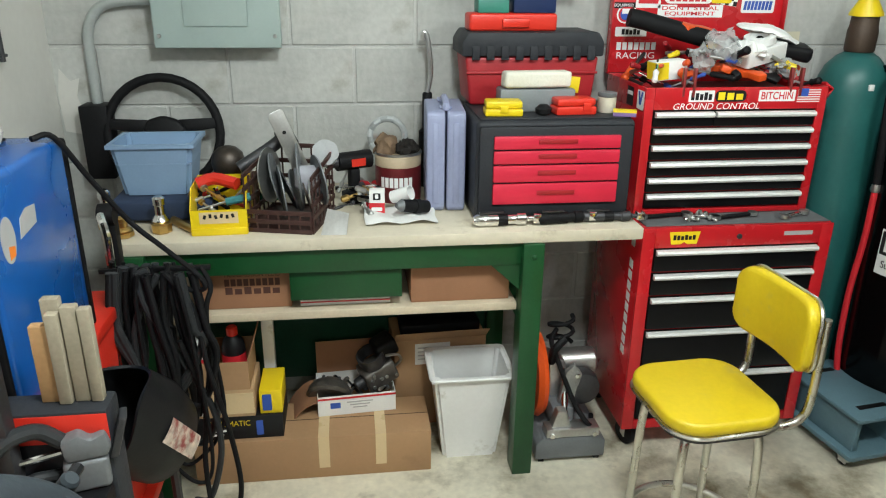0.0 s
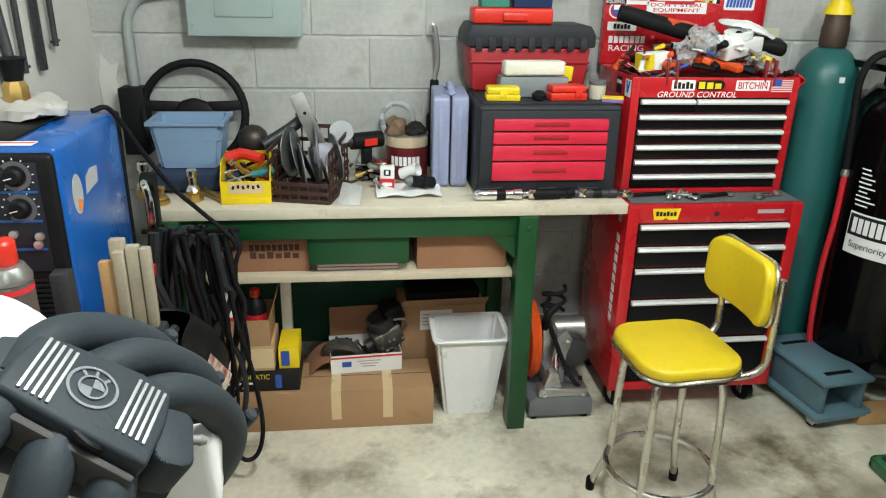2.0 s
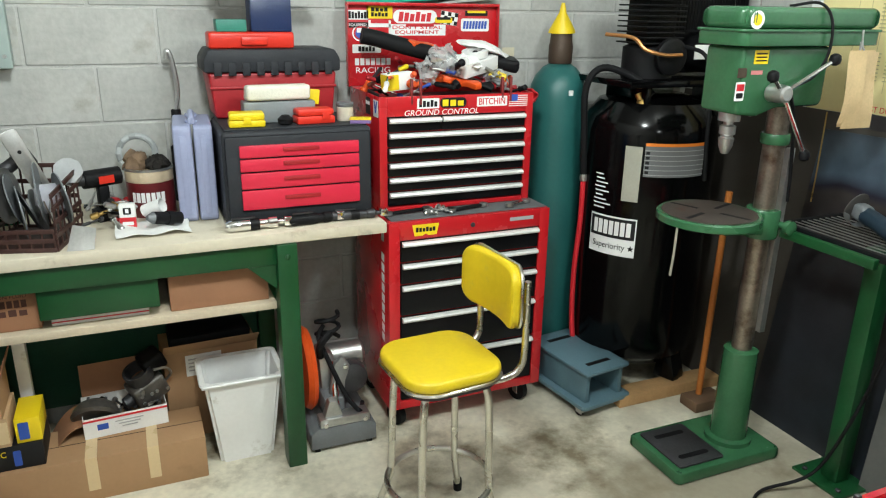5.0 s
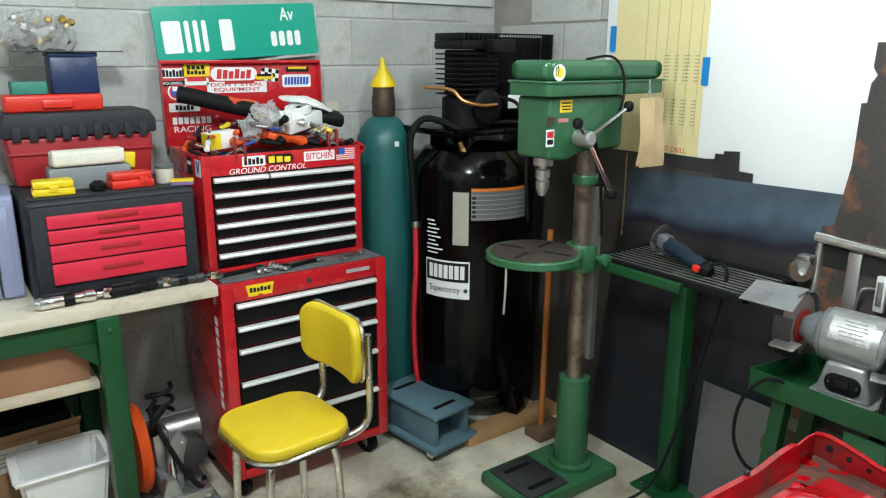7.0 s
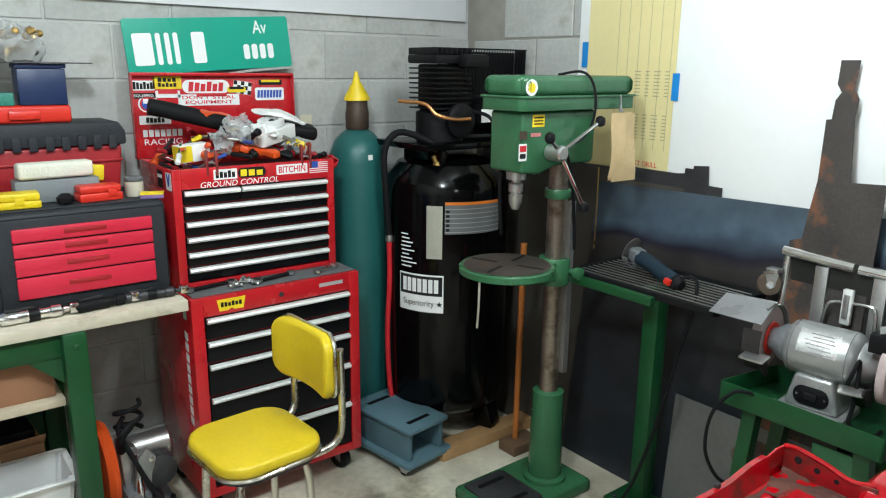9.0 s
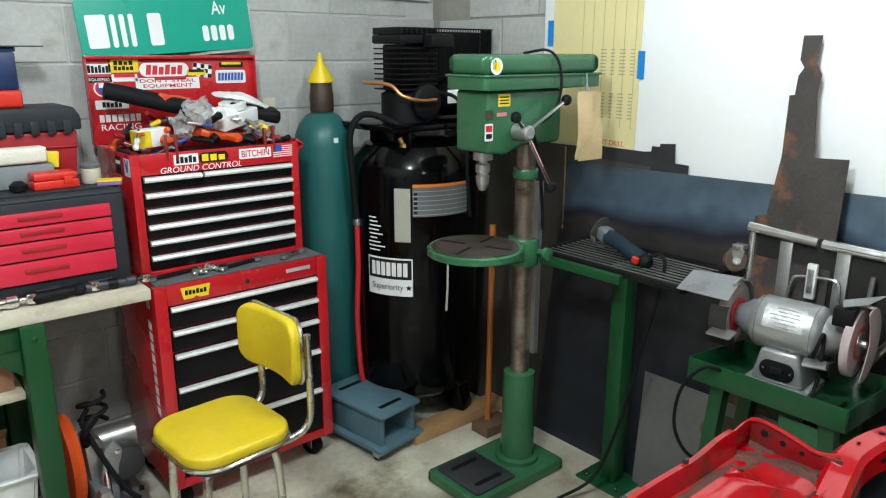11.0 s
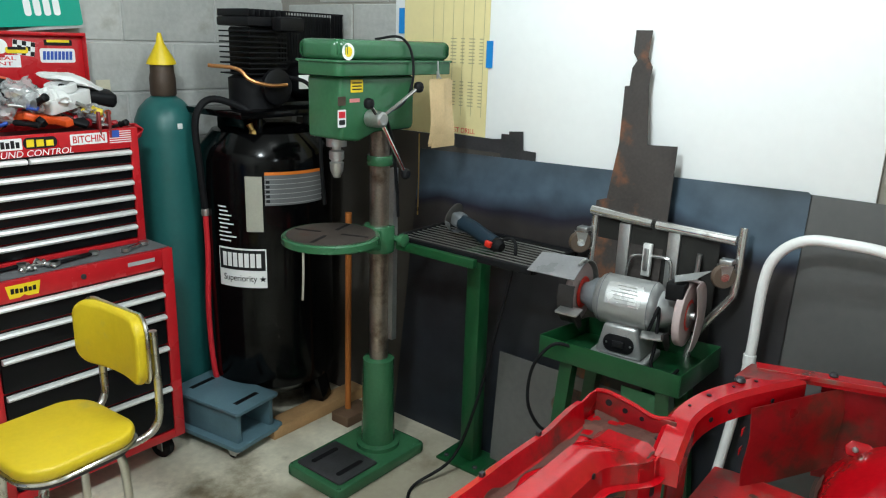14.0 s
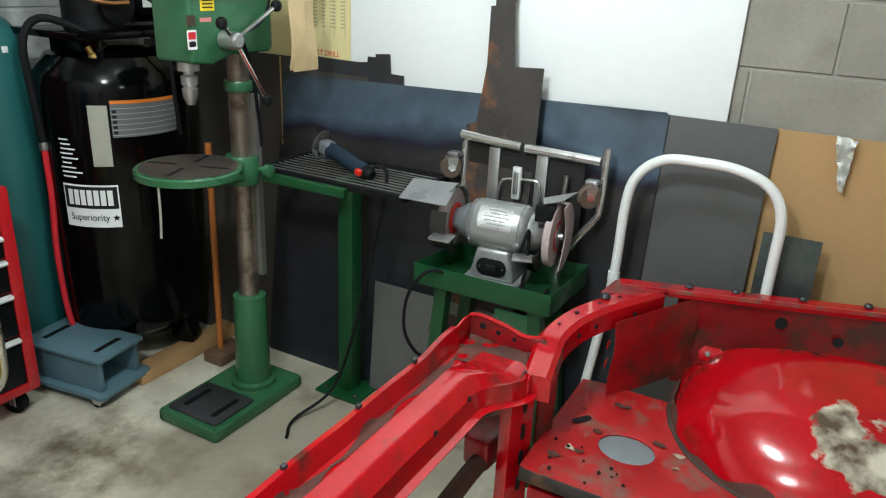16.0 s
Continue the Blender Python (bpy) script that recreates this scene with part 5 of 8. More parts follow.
part("wheel_guard", guard_shell(-60, 25, 0.112, 0.165, 0.225), mat("dark_cast", (0.04, 0.036, 0.034), 0.55, 0.3), bg, "dark cast wheel guard")
part("wheel_guard", guard_shell(60, 215, 0.112, 0.165, 0.225), SILVERP, bg)
part("wheel_guard", guard_shell(88, 225, 0.114, -0.228, -0.165), WHEELPINK, bg, "pale dusty wheel guard")
side = [(0.112 * math.cos(radians(a)), AX + 0.112 * math.sin(radians(a))) for a in range(-112, 113, 8)]
part("guard_side", prism(side + [(-0.012, AX + 0.06), (0.012, AX), (-0.012, AX - 0.06)], -0.232, -0.229, "y", 0.0008), WHEELPINK, bg, "pale dusty guard side plate")
part("outer_blotter", lathe([(0.05, 0.0), (0.05, 0.0015), (0.02, 0.002)], 28, pose(0, -0.2055, AX, 90, 0, 0)), BRIGHTRED, bg, "red wheel blotter")
part("spark_block", box(-0.075, -0.02, -0.2, -0.14, AX + 0.06, AX + 0.115, 0.004), BLACKPL, bg, "black spark arrester block")
part("tool_rest", prism(rounded(-0.03, 0.03, -0.042, 0.042, 0.006), 0, 0.007, "z", 0.002), STEEL, bg, "bare steel tool rest", pose(-0.125, 0.17, AX - 0.035, 0, -6, 0))
part("tool_rest", prism(rounded(-0.026, 0.026, -0.036, 0.036, 0.006), 0, 0.007, "z", 0.002), STEEL, bg, "bare steel tool rest", pose(-0.1, -0.12, AX - 0.062, 0, -6, 14))
for s in (-1, 1):
    part("rest_bracket", prism([(-0.12, AX - 0.04), (-0.06, AX - 0.05), (-0.03, AX - 0.11), (-0.055, AX - 0.115), (-0.12, AX - 0.055)], s * 0.16 - 0.004, s * 0.16 + 0.004, "y", 0.001), mat("dark_cast", (0.04, 0.036, 0.034), 0.55, 0.3), bg)
SH = [Vector(c) for c in ((2.172, 1.338, 0.9), (2.256, 1.334, 0.945), (2.287, 1.185, 0.947), (2.182, 1.172, 0.9))]
es = part("eye_shield", sheet(lambda u, v: (SH[0] * (1 - u) + SH[3] * u) * (1 - v) + (SH[1] * (1 - u) + SH[2] * u) * v, 2, 2, 0.003), mat("scratched_shield", (0.22, 0.22, 0.225), 0.3, 0.1, var=0.2), bg, "scratched flat eye shield", BG.inverted())
part("shield_bracket", tube([(0.0, 0.17, AX + 0.112), (-0.04, 0.165, AX + 0.125), (-0.07, 0.17, AX + 0.112)], 0.005, 6, sub=3), STEEL, bg)
part("eye_shield", prism([(-0.09, -0.012), (-0.07, 0.012), (0.105, 0.0), (0.0, -0.02)], -0.0015, 0.0015, "y"), SILVERP, bg, "bare steel pointed shield", pose(-0.01, -0.2, AX + 0.133, -60, 0, -24))
part("shield_bracket", bar((-0.02, -0.17, AX + 0.112), (-0.05, -0.18, AX + 0.135), 0.005, 6), STEEL, bg)
part("cord", tube([(-0.06, -0.09, 0.115), (-0.09, -0.115, 0.18), (-0.07, -0.125, 0.215), (-0.085, -0.13, 0.1), (-0.1, -0.13, 0.03), (-0.08, -0.19, 0.012), (-0.03, -0.2, 0.012)], 0.006, 8), RUBBER, bg)
plug = part("plug", box(-0.12, -0.075, 0.1, 0.125, 0.004, 0.028, 0.005), STEEL, bg, "grey cord grip")
part("plug_cord", tube([(-0.12, 0.112, 0.018), (-0.15, 0.15, 0.05), (-0.185, 0.2, 0.05), (-0.215, 0.25, -0.03), (-0.225, 0.255, -0.15), (-0.2, 0.22, -0.24), (-0.15, 0.18, -0.28)], 0.006, 8), RUBBER, bg)

# ---- chrome cart frame, white hoop ----
BRIGHTCHROME = mat("bright_chrome", (0.78, 0.77, 0.75), 0.18, 0.9, var=0.15, scale=20, bump=0.03, dirt=(0.22, 0.18, 0.14), dirt_amt=0.3, dirt_scale=14)
tr = thing("chrome_trolley", "folded chrome-tube trolley leaning on the steel sheets", "trolley")
part("frame_tube", tube([(2.44, 0.9, 0.0), (2.46, 0.9, 0.6), (2.475, 0.87, 0.74), (2.485, 0.8, 0.85), (2.49, 0.787, 0.9), (2.5, 0.786, 1.085)], 0.013, 12, sub=4), BRIGHTCHROME, tr)
part("frame_tube", bar((2.44, 1.27, 0.0), (2.498, 1.28, 1.06), 0.013), BRIGHTCHROME, tr)
part("top_bar", bar((2.487, 1.29, 1.062), (2.487, 1.07, 1.05), 0.0165), BRIGHTCHROME, tr, "thick chromed cross bar")
part("top_bar", bar((2.487, 1.055, 1.049), (2.487, 0.8, 1.043), 0.0165), BRIGHTCHROME, tr, "thick chromed cross bar")
for y in (1.163, 0.992):
    part("strut", box(2.481, 2.493, y - 0.02, y + 0.02, 0.55, 1.035, 0.002), STEEL, tr)
part("back_plate", box(2.4945, 2.4985, 0.85, 1.265, 0.55, 1.06, 0.002), mat("dark_ply", (0.02, 0.019, 0.017), 0.6), tr, "dark warped backing board")
part("latch", box(2.45, 2.468, 1.05, 1.08, 0.88, 0.99, 0.004), ALU, tr)
part("latch_pin", box(2.444, 2.4498, 1.057, 1.073, 0.9, 0.975, 0.002), STEEL, tr)
part("bail", tube([(2.46, 1.135, 0.84), (2.46, 1.125, 0.92), (2.46, 1.105, 0.942), (2.46, 1.06, 0.948), (2.46, 1.005, 0.952), (2.46, 0.985, 0.935), (2.46, 0.98, 0.86)], 0.0055, 8, sub=3), BRIGHTCHROME, tr)
part("side_pin", bar((2.47, 0.905, 0.85), (2.47, 0.9, 0.985), 0.008, 8), STEEL, tr)
BROWNRUBBER = mat("brown_rubber", (0.1, 0.07, 0.05), 0.6)
for y, z in ((1.3, 0.99), (0.81, 0.975), (1.32, 0.37)):
    w = part("caster", box(2.44, 2.475, y - 0.02, y + 0.02, z, z + 0.015, 0.003), STEEL, tr)
    part("wheel", lathe([(0.014, -0.012), (0.034, -0.012), (0.038, -0.006), (0.038, 0.006), (0.034, 0.012), (0.014, 0.012)], 24, pose(2.435, y, z - 0.035, 0, 90, 42)), BROWNRUBBER, w)
    part("hub", lathe([(0.013, -0.014), (0.013, 0.014)], 12, pose(2.435, y, z - 0.035, 0, 90, 42)), CHROME, w)
    for o in (-0.016, 0.013):
        part("fork", prism([(-0.02, 0.0), (0.02, 0.0), (0.01, -0.045), (-0.01, -0.045)], o, o + 0.003, "x"), STEEL, w, "", pose(2.44, y, z, 0, 0, 42))
hp = thing("white_tube_cart", "white tubular cart handle standing in front of the sheets", "cart")
part("handle_tube", tube([(2.33, 0.76, 0.05), (2.4, 0.745, 0.25), (2.44, 0.728, 0.45), (2.45, 0.703, 0.7), (2.45, 0.697, 0.94), (2.45, 0.67, 1.035), (2.45, 0.6, 1.09), (2.45, 0.5, 1.098), (2.45, 0.4, 1.093), (2.45, 0.31, 1.06), (2.45, 0.263, 0.985), (2.45, 0.258, 0.85), (2.44, 0.262, 0.6), (2.4, 0.28, 0.3), (2.33, 0.3, 0.05)], 0.0155, 14, sub=5), TUBEWHITE, hp)
part("collar", lathe([(0.019, 0), (0.019, 0.03)], 14, pose(2.45, 0.703, 0.68)), TUBEWHITE, hp)
part("axle", bar((2.33, 0.82, 0.05), (2.33, 0.27, 0.05), 0.012), STEEL, hp)
for y in (0.84, 0.25):
    part("wheel", lathe([(0.015, -0.014), (0.05, -0.014), (0.05, 0.014), (0.015, 0.014)], 22, pose(2.33, y, 0.05, 90, 0, 0)), TUBEWHITE, hp)


# ---- red car front shell ----
car = thing("car_body_shell", "stripped red car front body shell with rust and scraped paint", "car body", pose(0, 0, 0))


def beam(pts, w, h, sub=5, name="rail", material=CARRED, label="", host=None, cut=0.012):
    """A pressed box rail with chamfered edges, swept level along a curve; pts run along the middle of its top."""
    line = smooth_line(pts, sub)
    prof = [(-w / 2, -cut), (-w / 2 + cut, 0), (w / 2 - cut, 0), (w / 2, -cut), (w / 2, -h), (-w / 2, -h)]
    b = bmesh.new()
    rings = []
    for i, p in enumerate(line):
        d = line[min(i + 1, len(line) - 1)] - line[max(i - 1, 0)]
        side = Vector((d.y, -d.x, 0)).normalized()
        rings.append([b.verts.new(p + side * u + Vector((0, 0, v))) for u, v in prof])
    for lo, hi in zip(rings, rings[1:]):
        for k in range(len(prof)):
            b.faces.new((lo[k], lo[(k + 1) % len(prof)], hi[(k + 1) % len(prof)], hi[k]))
    b.faces.new(rings[0][::-1])
    b.faces.new(rings[-1])
    return part(name, b, material, host or car, label)


def hole(host, x, y, z, r, aim, name="bolt_hole"):
    """A small dark hole in a panel that faces aim."""
    m = Matrix.Translation((x, y, z)) @ Vector(aim).to_track_quat("Z", "Y").to_matrix().to_4x4()
    return part(name, lathe([(r, -0.001), (r, 0.0012)], 14, m), BLACK, host)


HPROF = ((0.905, 0.68), (0.912, 0.73), (0.911, 0.742), (0.897, 0.743), (0.894, 0.735), (0.885, 0.7), (0.878, 0.695), (0.856, 0.697), (0.85, 0.702), (0.836, 0.733), (0.831, 0.738), (0.786, 0.74), (0.779, 0.736), (0.764, 0.71), (0.757, 0.703), (0.752, 0.656), (0.735, 0.652))


def header(u, v):
    """The pressed front cross member: an outer flange, a gutter and a wide ridge that dies away at the corner."""
    k = v * (len(HPROF) - 1)
    i = min(int(k), len(HPROF) - 2)
    b, c, w = Vector(HPROF[i]), Vector(HPROF[i + 1]), k - i
    y, z = b + (c - b) * w
    x = 0.5 + 1.24 * u
    end = max(0.0, min(1.0, (x - 1.57) / 0.13))
    end = end * end * (3 - 2 * end)
    ridge = max(0.0, 1 - ((v - 0.66) / 0.2) ** 2)
    y -= 0.07 * end * max(0.0, min(1.0, (v - 0.5) / 0.3))
    z -= 0.026 * end * ridge
    if v < 0.28:
        z += 0.014 * end
    return (x, y + 0.004 * math.sin(math.pi * u), z + 0.0015 * math.sin(27 * u) * math.sin(6 * v))


hd = part("header_rail", sheet(header, 72, 16, 0.003), CARRED, car, "pressed red front cross member")
part("front_skin", box(0.55, 1.74, 0.898, 0.904, 0.6, 0.688, 0.002), CARRED, car)
part("gutter_dirt", lumpy(sheet(lambda u, v: tuple(c + d for c, d in zip(header(0.25 + 0.74 * u, 0.38 + 0.02 * math.sin(17 * u) + 0.012 * math.sin(41 * u) + (0.04 + 0.03 * math.sin(23 * u + 1)) * (v - 0.5) * 2), (0, 0, 0.0016))), 90, 8, 0.001), 0.0014, 0.03), CARDIRT, hd, "caked brown dirt")
for x in (1.1, 1.33, 1.55):
    part("edge_clip", box(x, x + 0.012, 0.903, 0.9135, 0.735, 0.752, 0.002), DKSTEEL, hd, "small rusty edge clip")
for u in (0.72, 0.84):
    p = header(u, 0.86)
    hole(hd, p[0], p[1] - 0.003, p[2], 0.007, (0, -1, 0.1))

# the corner: a dirty pressed pocket with a raised rear wall
cb = part("corner_bracket", box(1.68, 1.828, 0.69, 0.903, 0.688, 0.695, 0.003), CARRED, car, "rusty pressed corner pocket")
part("bracket_wall", prism([(0.905, 0.69), (0.905, 0.758), (0.87, 0.763), (0.8, 0.752), (0.745, 0.738), (0.69, 0.742), (0.69, 0.69)], 1.824, 1.83, "x", 0.002), CARDUST, cb)
part("bracket_lip", tube([(1.823, 0.9, 0.758), (1.824, 0.868, 0.763), (1.824, 0.8, 0.752), (1.824, 0.745, 0.738), (1.84, 0.7, 0.742)], 0.006, 8, sub=4), CARRED, cb)
part("bracket_wall", prism([(1.66, 0.69), (1.83, 0.69), (1.83, 0.758), (1.79, 0.76), (1.74, 0.75), (1.66, 0.742)], 0.9, 0.906, "y", 0.002), CARRED, cb)
part("bracket_wall", prism([(1.7, 0.64), (1.86, 0.66), (1.86, 0.735), (1.76, 0.712), (1.7, 0.7)], 0.682, 0.689, "y", 0.002), CARRED, cb)
part("bracket_dirt", lumpy(sheet(lambda u, v: (1.69 + 0.132 * u, 0.7 + 0.195 * v, 0.7 + 0.004 * math.sin(9 * u + 4 * v)), 26, 26, 0.001), 0.007, 0.022), CARDIRT, cb, "rust and caked dirt")
for y, z, r in ((0.865, 0.735, 0.009), (0.82, 0.728, 0.007), (0.775, 0.722, 0.006)):
    hole(cb, 1.8238, y, z, r, (-1, 0, 0))
for x, y in ((1.735, 0.72), (1.79, 0.715)):
    hole(cb, x, y, 0.7065, 0.01, (0, 0, 1))

# the rail that rises from the corner to the wing
fr = beam([(1.72, 0.672, 0.703), (1.8, 0.685, 0.722), (1.87, 0.69, 0.748), (1.96, 0.672, 0.763), (2.05, 0.637, 0.768), (2.14, 0.59, 0.77), (2.25, 0.53, 0.771)], 0.07, 0.066, name="fender_rail", label="red rail rising to the wing")
for x, y, z, r in ((1.905, 0.69, 0.7575, 0.004), (1.975, 0.668, 0.766, 0.006), (2.06, 0.635, 0.7692, 0.004), (2.13, 0.6, 0.7708, 0.005)):
    hole(fr, x, y, z, r, (0, 0, 1))
for x, y, z in ((1.93, 0.642, 0.725), (2.0, 0.62, 0.728), (2.13, 0.553, 0.73)):
    hole(fr, x, y, z, 0.0065, (-0.35, -0.93, 0))
part("wing_corner", prism([(2.13, 0.655), (2.24, 0.645), (2.3, 0.47), (2.24, 0.5), (2.16, 0.575)], 0.762, 0.771, "z", 0.003), CARDUST, car, "dusty wing corner plate")
part("corner_knob", lathe([(0.012, 0.77), (0.015, 0.774), (0.01, 0.782)], 12, pose(2.1, 0.632, 0)), DKSTEEL, car, "rusty rubber stop")


def wing_x(y):
    return 2.245 + 0.333 * (0.6 - y)


ar = beam([(wing_x(0.63), 0.63, 0.773), (wing_x(0.4), 0.4, 0.772), (wing_x(0.1), 0.1, 0.771), (wing_x(-0.28), -0.28, 0.77)], 0.05, 0.022, name="apron_rail", label="long red wing rail with a rusted flange", cut=0.006)
beam([(wing_x(0.62) - 0.027, 0.62, 0.7745), (wing_x(0.2) - 0.027, 0.2, 0.7735), (wing_x(-0.28) - 0.027, -0.28, 0.7725)], 0.006, 0.012, name="flange_edge", material=CARDECK, host=ar, label="bare rusted flange edge", cut=0.001)
for y in (0.45, 0.33, 0.16, 0.0):
    part("bolt", lathe([(0.011, 0.772), (0.012, 0.776), (0.007, 0.783)], 8, pose(wing_x(y) + 0.006, y, 0)), DKSTEEL, ar)
apron = part("inner_apron", lumpy(sheet(lambda u, v: (wing_x(0.47 - 0.75 * u) + 0.05 * (1 - v) + 0.006 * math.sin(9 * u), 0.47 - 0.75 * u, 0.45 + 0.305 * v), 40, 16, 0.003), 0.006, 0.12), CARDUST, car, "dusty red inner wing panel")
hole(apron, wing_x(0.2) - 0.004, 0.2, 0.7, 0.017, (-1, -0.3, 0.2))
hole(apron, wing_x(0.05) - 0.002, 0.05, 0.66, 0.014, (-1, -0.3, 0.2))
fa = part("front_apron", sheet(lambda u, v: (2.06 + 0.255 * u, 0.583 - 0.165 * u + 0.004 * math.sin(7 * v), 0.49 + 0.235 * v + 0.02 * u), 14, 12, 0.003), CARDUST, car, "dusty red front wing panel")
for z in (0.6, 0.655):
    part("tab", prism([(0, 0), (0.03, 0.006), (0.03, 0.016), (0, 0.02)], -0.0015, 0.0015, "y", 0.0005), CARRED, fa, "", pose(2.032, 0.592, z))

# the domed wheel housing
HC, HR = Vector((2.27, -0.02, 0.4)), (0.5, 0.46, 0.29)


def house(u, v):
    a, e = math.pi * u, math.pi / 2 * v
    ca, sa, ce, se = math.cos(a), math.sin(a), math.cos(e), math.sin(e)
    k = (abs(ca) ** 2.5 + abs(sa) ** 2.5) ** -0.4
    q = (abs(ce) ** 2.5 + abs(se) ** 2.5) ** -0.4
    return (HC.x - HR[0] * sa * k * ce * q, HC.y + HR[1] * ca * k * ce * q, HC.z + HR[2] * se * q)


def dome_paint():
    """Glossy red paint with brown road dirt low down along the seam and one bare, scraped patch."""
    m = CARRED.copy()
    m.name = "car_red_scraped"
    n, ln = m.node_tree.nodes, m.node_tree.links
    bs = n["Principled BSDF"]
    was = bs.inputs["Base Color"].links[0].from_socket
    tc, no, di, ad, st = n.new("ShaderNodeTexCoord"), n.new("ShaderNodeTexNoise"), n.new("ShaderNodeVectorMath"), n.new("ShaderNodeMath"), n.new("ShaderNodeMapRange")
    no.inputs["Scale"].default_value, no.inputs["Detail"].default_value = 9, 7
    di.operation = "DISTANCE"
    di.inputs[1].default_value = (1.92, -0.02, 0.62)
    ad.operation = "MULTIPLY_ADD"
    ad.inputs[1].default_value = 0.3
    ln.new(tc.outputs["Object"], no.inputs["Vector"])
    ln.new(tc.outputs["Object"], di.inputs[0])
    ln.new(no.outputs["Fac"], ad.inputs[0])
    ln.new(di.outputs["Value"], ad.inputs[2])
    st.inputs["From Min"].default_value, st.inputs["From Max"].default_value = 0.262, 0.25
    ln.new(ad.outputs[0], st.inputs["Value"])
    mx = n.new("ShaderNodeMix")
    mx.data_type = "RGBA"
    bare = n.new("ShaderNodeValToRGB")
    bare.color_ramp.elements[0].position, bare.color_ramp.elements[0].color = 0.38, (0.1, 0.065, 0.04, 1)
    bare.color_ramp.elements[1].position, bare.color_ramp.elements[1].color = 0.62, (0.6, 0.54, 0.42, 1)
    n2 = n.new("ShaderNodeTexNoise")
    n2.inputs["Scale"].default_value, n2.inputs["Detail"].default_value = 15, 7
    ln.new(tc.outputs["Object"], n2.inputs["Vector"])
    ln.new(n2.outputs["Fac"], bare.inputs[0])
    ln.new(st.outputs[0], mx.inputs["Factor"])
    ln.new(was, mx.inputs["A"])
    ln.new(bare.outputs[0], mx.inputs["B"])
    ln.new(mx.outputs["Result"], bs.inputs["Base Color"])
    return m


wh = part("wheel_house", lumpy(sheet(house, 56, 24, 0.004), 0.008, 0.16, 3), dome_paint(), car, "domed red wheel housing with a bare scraped patch")
part("seam_sealer", lumpy(tube([Vector(house(0.02 + k / 20, 0.21)) + Vector((-0.003, 0.002, 0.0)) for k in range(12)], 0.009, 8, sub=3), 0.003, 0.03), SEALER, wh, "dark seam sealer")
part("road_dirt", lumpy(sheet(lambda u, v: tuple(c + d for c, d in zip(house(0.02 + 0.5 * u, 0.2 + (0.05 + 0.03 * math.sin(11 * u) + 0.02 * math.sin(29 * u)) * v), (-0.004, 0.002, 0.003))), 70, 6, 0.001), 0.003, 0.03), CARDIRT, wh, "brown road dirt")
br = part("hinge_bracket", prism([(-0.045, 0.012), (-0.03, 0.03), (0.01, 0.028), (0.05, -0.002), (0.048, -0.02), (0.0, -0.012), (-0.04, -0.01)], 0, 0.012, "z", 0.003), CARRED, car, "", Matrix.Translation((2.262, 0.345, 0.6)) @ Vector((-0.9, -0.2, 0.25)).to_track_quat("Z", "Y").to_matrix().to_4x4())
for x, y in ((-0.02, 0.008), (0.022, 0.004)):
    part("bolt", lathe([(0.008, 0.0122), (0.008, 0.018), (0.005, 0.021)], 8, pose(x, y, 0)), STEEL, br)

# the flat tray with its oval hole
dk_hole, dk_out, N = [], [], 48
for k in range(N):
    c, s_ = math.cos(2 * math.pi * k / N), math.sin(2 * math.pi * k / N)
    dk_hole.append((1.85 + 0.058 * c, 0.466 + 0.07 * s_))
    f = min((0.27 if c > 0 else 0.215) / max(abs(c), 1e-6), (0.2 if s_ > 0 else 0.4) / max(abs(s_), 1e-6))
    dk_out.append((1.85 + f * c, 0.466 + f * s_))
deck = bmesh.new()
vi = [deck.verts.new((x, y, 0.497)) for x, y in dk_hole]
vm = [deck.verts.new((x + (x - 1.85) * 0.25, y + (y - 0.466) * 0.25, 0.5)) for x, y in dk_hole]
vo = [deck.verts.new((x, y, 0.5)) for x, y in dk_out]
for lo, hi in ((vi, vm), (vm, vo)):
    for k in range(N):
        deck.faces.new((lo[k], lo[(k + 1) % N], hi[(k + 1) % N], hi[k]))
bmesh.ops.recalc_face_normals(deck, faces=deck.faces[:])
bmesh.ops.solidify(deck, geom=deck.faces[:], thickness=0.004)
dk = part("deck", deck, CARDECK, car, "scuffed red tray with an oval hole")
random.seed(2)
for k in range(13):
    hole(dk, 1.66 + random.uniform(0, 0.13), 0.4 + random.uniform(0, 0.24), 0.5042, random.uniform(0.0025, 0.0055), (0, 0, 1))
part("plug", lathe([(0.056, 0.486), (0.06, 0.492), (0.05, 0.494)], 32, Matrix.Translation((1.85, 0.466, 0)) @ Matrix.Diagonal((1, 1.2, 1, 1))), mat("grey_plug", (0.2, 0.22, 0.23), 0.45, var=0.12), dk, "grey plate under the oval hole")
part("slot", prism(rounded(-0.028, 0.028, -0.009, 0.009, 0.008), 0.5042, 0.5054, "z"), BLACK, dk, "", pose(1.905, 0.6, 0, 0, 0, -35))
part("deck_edge", lumpy(box(1.632, 1.637, 0.06, 0.66, 0.47, 0.5045, 0.001), 0.0015, 0.03), RUST, dk, "rust-eaten tray edge")
for k in range(9):
    random.seed(60 + k)
    part("deck_rust", lumpy(lathe([(0.001, 0), (random.uniform(0.004, 0.012), 0), (0.001, 0.0008)], 18, pose(random.uniform(1.66, 2.05), random.uniform(0.25, 0.62), 0.5042) @ Matrix.Diagonal((1, random.uniform(1.2, 2.6), 1, 1))), 0.006, 0.012, k), CARDIRT if k % 3 else CARRUST, dk)
part("lower_rail", box(1.64, 1.78, -0.3, 0.64, 0.36, 0.453, 0.006), CARDUST, car)

